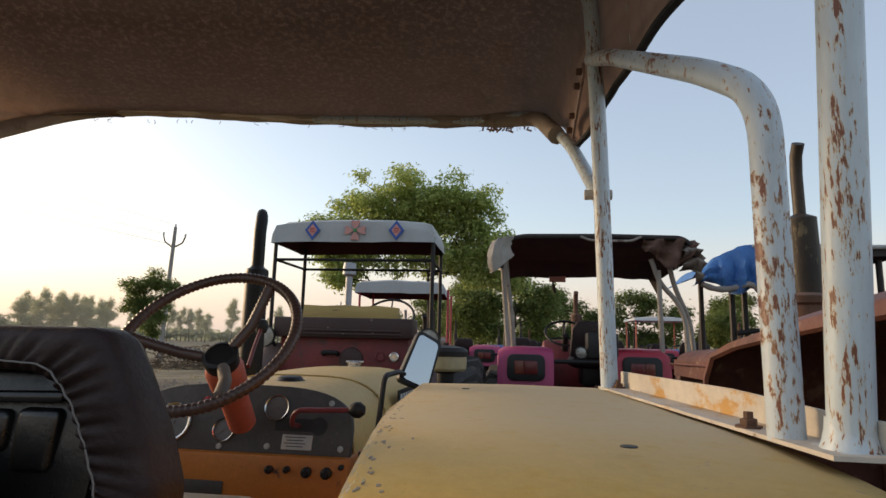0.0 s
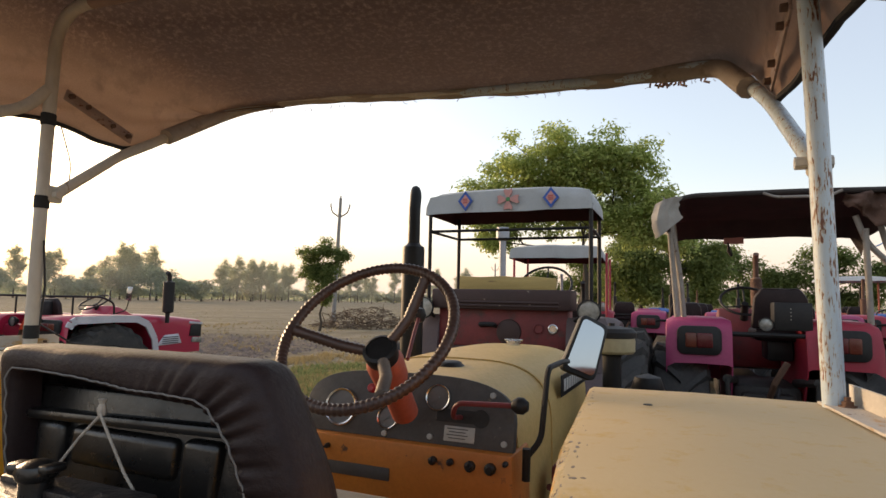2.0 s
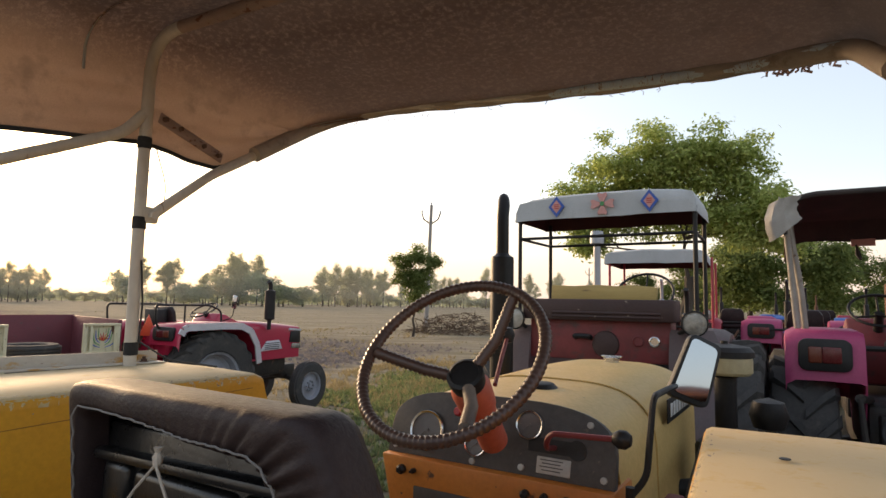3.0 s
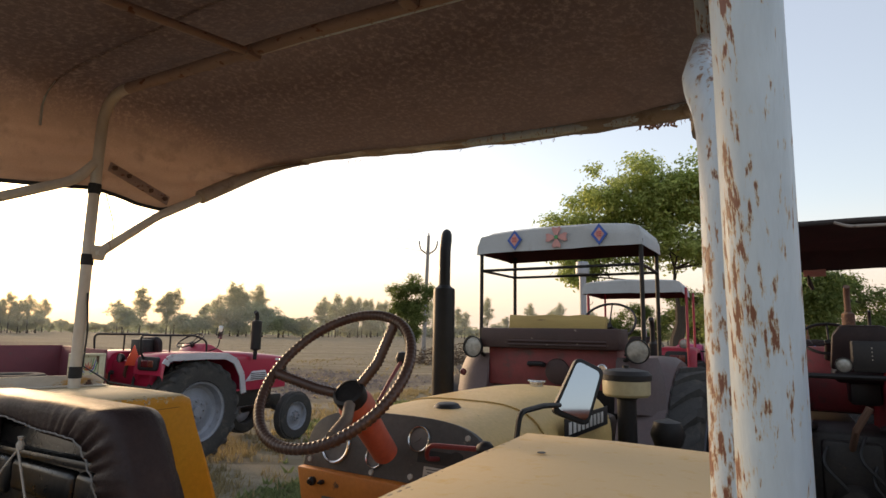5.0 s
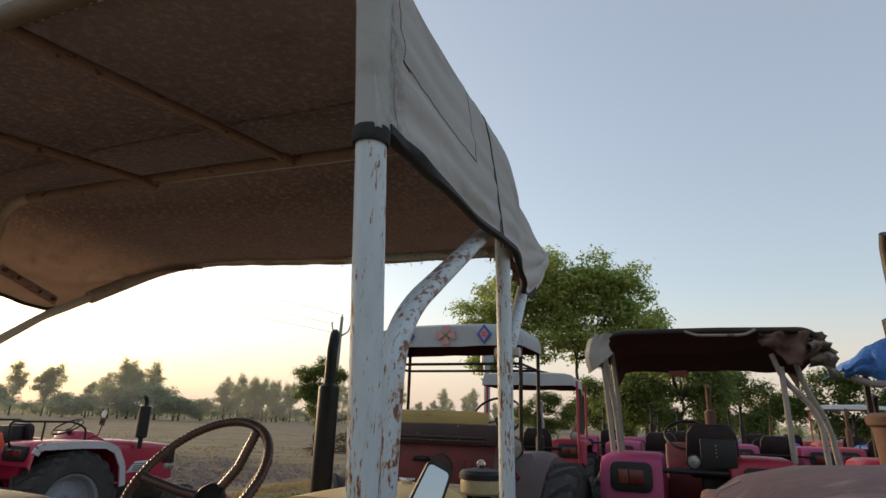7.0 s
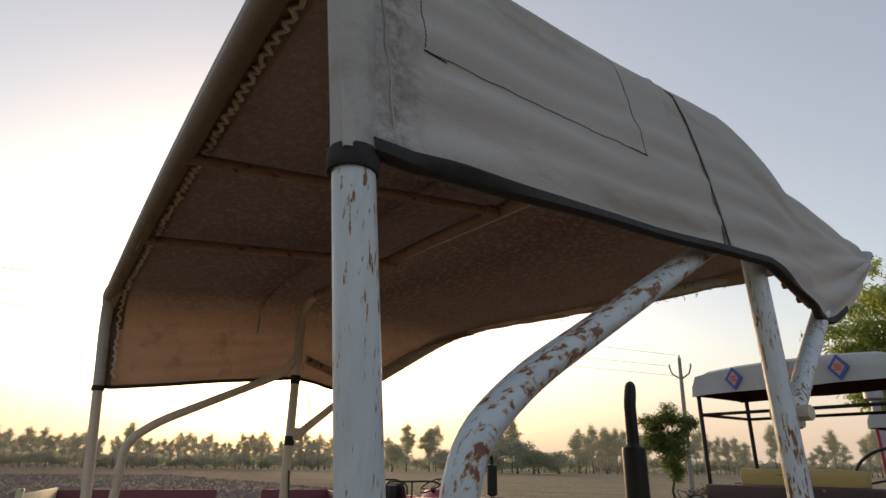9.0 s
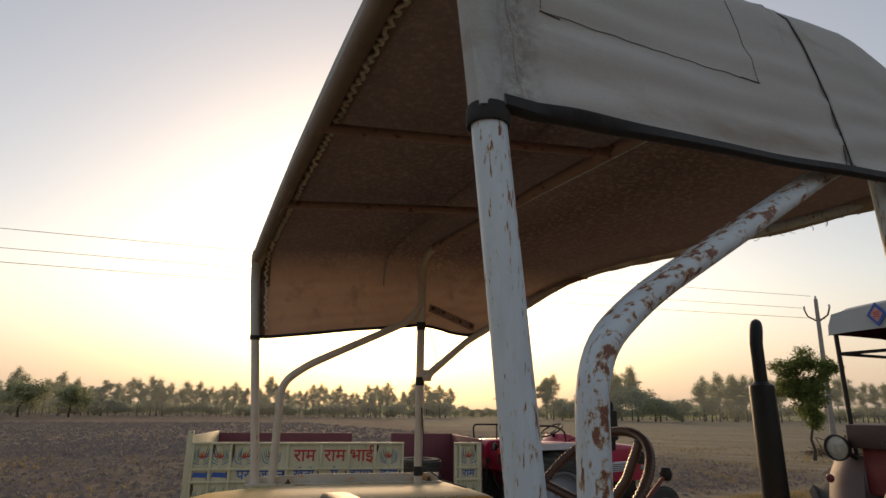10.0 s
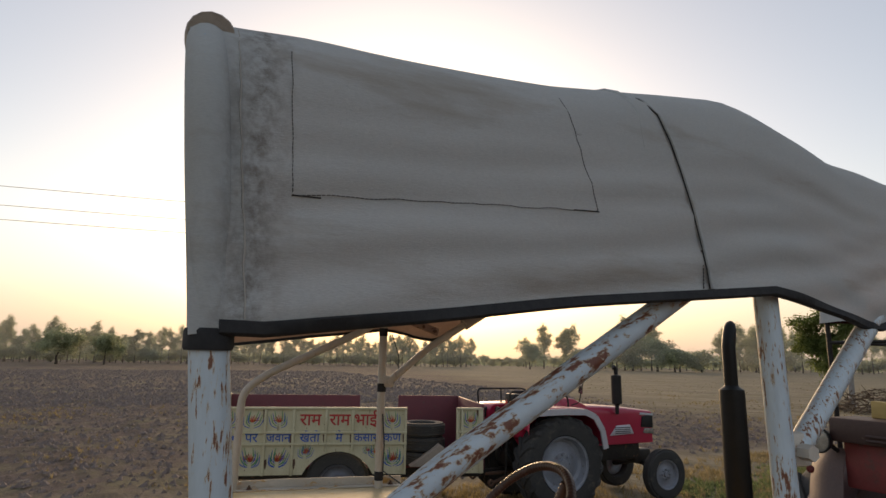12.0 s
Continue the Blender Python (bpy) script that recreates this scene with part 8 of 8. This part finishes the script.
for u, v in ((-0.64, -0.5), (0.64, -0.5), (-0.64, 0.6), (0.64, 0.6)):
    bm = bmesh.new()
    tube(bm, [(u, v, 1.2), (u, v, 2.36)], 0.02, 8)
    part("roof_post", bm, "red_column", wr)

# ---- red tractor and its trailer in the field ----
rt = thing("tractor", pose(-7.1, 5.6, 0, 0, 0, 1.5) @ Matrix.Diagonal((0.93, 0.99, 0.965, 1)), "clean red tractor with silver fender trim, hitched to a trailer", "tractor")
chassis(rt, R=0.7, rw=0.4, ru=0.68, fy=2.1, fr=0.4, fu=0.62, rim="pale_rim")
rear_linkage(rt)
for s in (-1, 1):
    flat_fender(rt, s, "red", 0.3, 0.9, 1.5, -0.62, 0.7, 1.22, trim="silver")
bonnet_of(rt, "red", 0.5, 2.2, 0.3, 1.5, 0.86, nose=0.12)
bm = bmesh.new()
prism(bm, [(0.38, 0.9), (0.36, 1.42), (0.5, 1.62), (0.62, 1.6), (0.9, 1.47), (0.9, 0.9)], -0.26, 0.26, "x", 0.03)
part("cowl", bm, "red", rt)
for s in (-1, 1):
    bm = bmesh.new()
    prism(bm, [(1.28, 1.0), (1.78, 1.02), (1.7, 1.17), (1.42, 1.16)], s * 0.29, s * 0.312, "x", 0.006)
    v = part("side_vent", bm, "silver", rt, "silver side grille")
    for k in range(4):
        bm = bmesh.new()
        box(bm, (s * 0.313, 1.54, 1.035 + k * 0.03), (0.006, 0.32, 0.012), 0.001)
        part("slat", bm, "black_plastic", v)
    bm = bmesh.new()
    prism(bm, [(1.95, 1.12), (2.21, 1.1), (2.21, 1.32), (1.98, 1.3)], s * 0.27, s * 0.3, "x", 0.006)
    part("lamp_surround", bm, "black_plastic", rt)
    bm = bmesh.new()
    prism(bm, [(1.93, 1.325), (2.225, 1.3), (2.225, 1.335), (1.95, 1.36)], s * 0.27, s * 0.305, "x", 0.003)
    part("nose_strip", bm, "silver", rt)
    bm = bmesh.new()
    prism(bm, [(2.0, 1.02), (2.22, 1.0), (2.22, 1.09), (2.02, 1.1)], s * 0.26, s * 0.303, "x", 0.004)
    part("headlamp", bm, "lamp_glass", rt)
    for v0, w, z, h, mk in ((0.72, 0.34, 1.22, 0.075, "paint_gold"), (0.98, 0.16, 1.165, 0.022, "paint_gold"), (0.74, 0.22, 1.31, 0.022, "white_paint"), (0.88, 0.16, 1.09, 0.035, "white_paint")):
        n = max(3, int(w / 0.06))
        for i in range(n):
            bm = bmesh.new()
            box(bm, (s * 0.314, v0 + w * (i + 0.5) / n, z), (0.003, w / n * 0.62, h), 0)
            part("name_bar", bm, mk, rt)
seat_set(rt, -0.25, 1.36, w=0.44)
bm = bmesh.new()
box(bm, (0, -0.36, 1.55), (0.3, 0.16, 0.26), 0.02)
part("seat_rear_box", bm, "black_plastic", rt)
steering_set(rt, (0, 0.42, 1.66), R=0.2)
stack(rt, (0.36, 1.4), 1.5, 1.98, 0.085, 0.034, 2.13, "black_metal")
for s in (-1, 1):
    bm = bmesh.new()
    tube(bm, bend([(s * 0.5, -0.6, 1.36), (s * 0.52, -0.72, 1.5), (s * 0.52, -0.74, 1.74), (s * 0.52, 0.1, 1.74), (s * 0.52, 0.3, 1.66), (s * 0.52, 0.32, 1.36)], 0.07), 0.014, 8)
    tube(bm, [(s * 0.52, -0.3, 1.36), (s * 0.52, -0.3, 1.74)], 0.012, 8)
    part("side_rail", bm, "black_metal", rt)
bm = bmesh.new()
box(bm, (0, -0.5, 1.22), (1.1, 0.16, 0.34), 0.05)
part("rear_panel", bm, "red", rt)
bm = bmesh.new()
tri = [(-0.11, -0.14), (0.11, -0.14), (0.0, 0.14)]
prism(bm, tri, -0.008, 0.008, "y", 0.004)
bmesh.ops.transform(bm, matrix=pose(0.24, -0.63, 1.47, 0, 0, 38), verts=bm.verts)
part("warning_triangle", bm, "reflector", rt, "orange warning triangle")
lamp(rt, (-0.1, -0.6, 1.42), 0.06, -1)
bm = bmesh.new()
tube(bm, bend([(0.25, 0.55, 1.5), (0.36, 0.64, 1.55), (0.38, 0.66, 1.72)], 0.05), 0.008, 6)
st = part("mirror_arm", bm, "black_metal", rt)
bm = bmesh.new()
box(bm, (0.38, 0.66, 1.79), (0.1, 0.02, 0.2), 0.03, pose(0, 0, 0, 0, 8, 0), seg=3)
part("mirror_head", bm, "mirror", st)

tr = thing("trailer", pose(-7.62, 0.8, 0, 0, 0, -15), "cream farm trailer painted with ornaments and words, maroon inside", "trailer")
TL, TW, ZB, ZT = 3.8, 1.95, 0.58, 1.46
RIBS = [0.0, 0.24, 0.48, 0.82, 1.19, 1.62, 1.98, 2.33, 2.72]


def arch_panel(lo, hi, arch):
    pts = [(lo, ZB), (lo, ZT), (hi, ZT), (hi, ZB)]
    if arch:
        c, r = 1.8, 0.52
        pts += [(c + r * math.cos(a), ZB - 0.22 + r * math.sin(a)) for a in np.linspace(0.45, math.pi - 0.45, 14)]
    return pts


for lo, hi in ((0.0, 2.72), (3.42, 3.8)):
    bm = bmesh.new()
    prism(bm, arch_panel(lo, hi, lo < 1), -0.03, 0.0, "x")
    sp = part("side_panel", bm, "trailer", tr, "cream steel side with painted ornaments")
    ribs = [x for x in RIBS if lo < x < hi] if lo < 1 else [3.5, 3.75]
    for x in [lo + 0.02, hi - 0.02] + ribs:
        bm = bmesh.new()
        zb = ZB + (0.30 if 1.3 < x < 2.3 and lo < 1 else 0.0)
        box(bm, (0.014, x, (zb + ZT) / 2), (0.028, 0.035, ZT - zb), 0.005)
        part("rib", bm, "trailer", sp)
    for z in (ZT - 0.015, 1.13, 0.98):
        bm = bmesh.new()
        box(bm, (0.017, (lo + hi) / 2, z), (0.03, hi - lo, 0.028), 0.005)
        part("rail", bm, "trailer", sp)
    if lo < 1:
        main_panel = sp
    else:
        small_panel = sp
for lo, hi, x in ((0.0, 2.1, -TW), (2.75, 3.8, -TW)):
    bm = bmesh.new()
    box(bm, (x, (lo + hi) / 2, 1.065), (0.04, hi - lo, 0.89), 0.006)
    part("far_side", bm, "trailer_in", tr)
bm = bmesh.new()
box(bm, (-TW / 2, 3.8, 1.06), (TW, 0.04, 0.88), 0.006)
part("front_board", bm, "trailer_in", tr)
bm = bmesh.new()
box(bm, (-TW / 2, -0.02, 1.04), (TW, 0.04, 1.0), 0.006)
tail = part("tailboard", bm, "trailer", tr)
bm = bmesh.new()
box(bm, (0.0, -0.03, 1.07), (0.07, 0.07, 1.06), 0.01)
part("corner_post", bm, "trailer", tail)
bm = bmesh.new()
box(bm, (-TW / 2 - 0.18, 1.9, 0.62), (TW - 0.42, TL, 0.06), 0.01)
part("bed", bm, "trailer_in", tr)
bm = bmesh.new()
for x in (-0.5, -TW + 0.5):
    box(bm, (x, 1.9, 0.52), (0.1, TL + 0.1, 0.14), 0.01)
tube(bm, [(-0.5, 3.85, 0.5), (-TW / 2, 4.95, 0.5), (-TW + 0.5, 3.85, 0.5)], 0.045, 8)
tube(bm, [(-0.15, 1.8, 0.44), (-TW + 0.15, 1.8, 0.44)], 0.05, 8)
part("underframe", bm, "grease", tr)
for x in (-0.2, -TW + 0.2):
    m = Matrix.Translation((x, 1.8, 0.44))
    bm = bmesh.new()
    tyre_mesh(bm, 0.44, 0.24, 0, m)
    q = part("wheel_tyre", bm, "rubber", tr)
    bm = bmesh.new()
    rim_mesh(bm, 0.44, 0.24, 1 if x > -1 else -1, m)
    part("rim", bm, "rim", q)


def on_panel(bm_pts, c, mat_key, parent, name, d=0.004):
    bm = bmesh.new()
    prism(bm, [(c[0] + x, c[1] + z) for x, z in bm_pts], -0.002, d, "x")
    return part(name, bm, mat_key, parent)


def brush(parent, c, pts, w, mat_key, name):
    """One tapering brush stroke along points on the panel."""
    line = lerp_line(bend([(a, b, 0) for a, b in pts], 0.05, 5), 9)
    left, right = [], []
    for k, p in enumerate(line):
        d = (line[min(k + 1, 8)] - line[max(k - 1, 0)]).normalized()
        ww = 0.7 * w * (0.25 + 0.75 * math.sin(math.pi * (0.15 + 0.8 * k / 8)))
        left.append((p.x - d.y * ww, p.y + d.x * ww)), right.append((p.x + d.y * ww, p.y - d.x * ww))
    return on_panel(left + right[::-1], c, mat_key, parent, name, 0.0035)


def ornament(parent, y, z, size, seed):
    """A painted flower in a wreath of coloured brush strokes."""
    r = random.Random(seed)
    c = (y, z)
    lean = r.uniform(-0.12, 0.12) * size
    for k in range(7):
        a = radians(90 + (k - 3) * 30)
        brush(parent, c, [(0.03 * size * math.cos(a), -0.12 * size), (size * 0.14 * math.cos(a) + lean * 0.3, size * (0.1 * math.sin(a) - 0.02)), (size * 0.27 * math.cos(a) + lean, size * (0.28 * math.sin(a) - 0.02))], 0.032 * size, ("paint_red", "paint_orange")[k % 3 == 2], "petal")
    for s in (-1, 1):
        for k, key in enumerate(("paint_blue", "paint_green", "paint_blue", "paint_green")):
            e = (0.5 - 0.1 * k) * r.uniform(0.9, 1.1)
            brush(parent, c, [(s * 0.1 * size, (-0.42 + 0.1 * k) * size), (s * e * 0.85 * size, (-0.3 + 0.12 * k) * size), (s * e * size + lean, (0.18 + 0.1 * k) * size)], 0.03 * size, key, "leaf_stroke")


def words(text, parent, y, z, size, mat_key):
    """Painted lettering on the side panel, read from outside."""
    cu = bpy.data.curves.new("lettering", "FONT")
    cu.body, cu.size, cu.align_x, cu.align_y, cu.extrude = text, size, "CENTER", "CENTER", 0.002
    tmp = bpy.data.objects.new("lettering", cu)
    scene.collection.objects.link(tmp)
    me = bpy.data.meshes.new_from_object(tmp.evaluated_get(bpy.context.evaluated_depsgraph_get()))
    bpy.data.objects.remove(tmp)
    bold = bmesh.new()
    for k, (dx, dy) in enumerate(((0, 0), (0.02, 0), (0.01, 0.015), (0.01, -0.015))):
        copy = me.copy()
        copy.transform(Matrix.Translation((dx * size, dy * size, 0.0004 * k)))
        bold.from_mesh(copy)
        bpy.data.meshes.remove(copy)
    bold.to_mesh(me)
    bold.free()
    me.transform(Matrix.Translation((0.003, y, z)) @ pose(0, 0, 0, 90, 0, 90))
    me.materials.clear()
    me.materials.append(M[mat_key])
    ob = new("lettering", me)
    ob.parent = parent
    return ob


for y, txt in ((1.41, "\u0930\u093e\u092e"), (1.8, "\u0930\u093e\u092e"), (2.15, "\u092d\u093e\u0908")):
    words(txt, main_panel, y, 1.29, 0.22, "paint_red")
for y, txt, sz in ((0.65, "\u092a\u0930", 0.165), (1.0, "\u091c\u0935\u093e\u0928", 0.15), (1.41, "\u0916\u0947\u0924\u094b", 0.16), (1.8, "\u092e\u0947", 0.16), (2.15, "\u093f\u0915\u0938\u093e\u0928", 0.15), (2.52, "\u0915\u0923", 0.16)):
    words(txt, main_panel, y, 1.058, sz, "paint_blue")
words("\u0930\u093e\u092e", small_panel, 3.62, 1.058, 0.13, "paint_blue")
for k, (y, z) in enumerate(((0.13, 1.29), (0.36, 1.29), (0.65, 1.29), (1.0, 1.29), (2.52, 1.29), (3.62, 1.29))):
    ornament(small_panel if y > 3 else main_panel, y, z, 0.25, k)
for k, (y, z) in enumerate(((0.13, 0.78), (0.36, 0.78), (0.65, 0.78), (1.0, 0.78), (1.38, 0.9), (2.2, 0.9), (2.52, 0.78), (3.62, 0.78))):
    ornament(small_panel if y > 3 else main_panel, y, z, 0.21 if 1.3 > y or y > 2.3 else 0.13, 20 + k)
for y in (0.13, 0.36):
    on_panel([(-0.09, -0.02), (0.09, -0.03), (0.085, 0.03), (-0.08, 0.035)], (y, 1.058), "paint_blue", main_panel, "painted_bar")
for k in range(3):
    bm = bmesh.new()
    m = Matrix.Translation((-0.55, 3.0, 0.72 + 0.2 * k)) @ pose(0, 0, 0, 0, 90, 0) @ pose(0, 0, 0, 10 * k, 0, 0)
    tyre_mesh(bm, 0.34, 0.19, 0, m)
    sp = part("spare_tyre", bm, "rubber", None)
    sp.matrix_basis = pose(-7.62, 0.8, 0, 0, 0, -15)
    tagged(sp, "worn spare tyre lying in the trailer", "tyre", "tyres in the trailer")
bm = bmesh.new()
prism(bm, [(2.78, 0.655), (3.4, 0.655), (3.4, 0.8), (3.2, 0.95)], -0.3, -0.08, "x", 0.01)
wd = part("wooden_block", bm, "brick", None)
wd.matrix_basis = pose(-7.62, 0.8, 0, 0, 0, -15)
tagged(wd, "grey wedge-shaped block lying in the trailer", "block")
for k, (y, z) in enumerate(((0.36, 0.8), (0.65, 0.8), (1.0, 0.8), (1.36, 0.88), (2.3, 0.88), (2.55, 0.8), (3.62, 0.8))):
    ornament(small_panel if y > 3 else main_panel, y, z, 0.2 if 1.3 < y < 2.4 else 0.28, 20 + k)
r = random.Random(77)
for y in [0.05, 0.22, 0.27, 0.46, 0.51, 0.8, 0.85, 1.16, 1.22, 1.6, 1.96, 2.3, 2.36, 2.68, 3.46, 3.72]:
    pan = small_panel if y > 3 else main_panel
    z0 = r.choice((1.44, 1.1, 0.95, 0.78)) if not 1.3 < y < 2.3 else r.choice((1.44, 1.1))
    l = r.uniform(0.1, 0.26)
    on_panel([(-0.016, 0), (0.014, 0.01), (0.022, -l * 0.4), (0.004, -l), (-0.012, -l * 0.6)], (y, z0), "rusty", pan, "rust_streak", 0.0035)
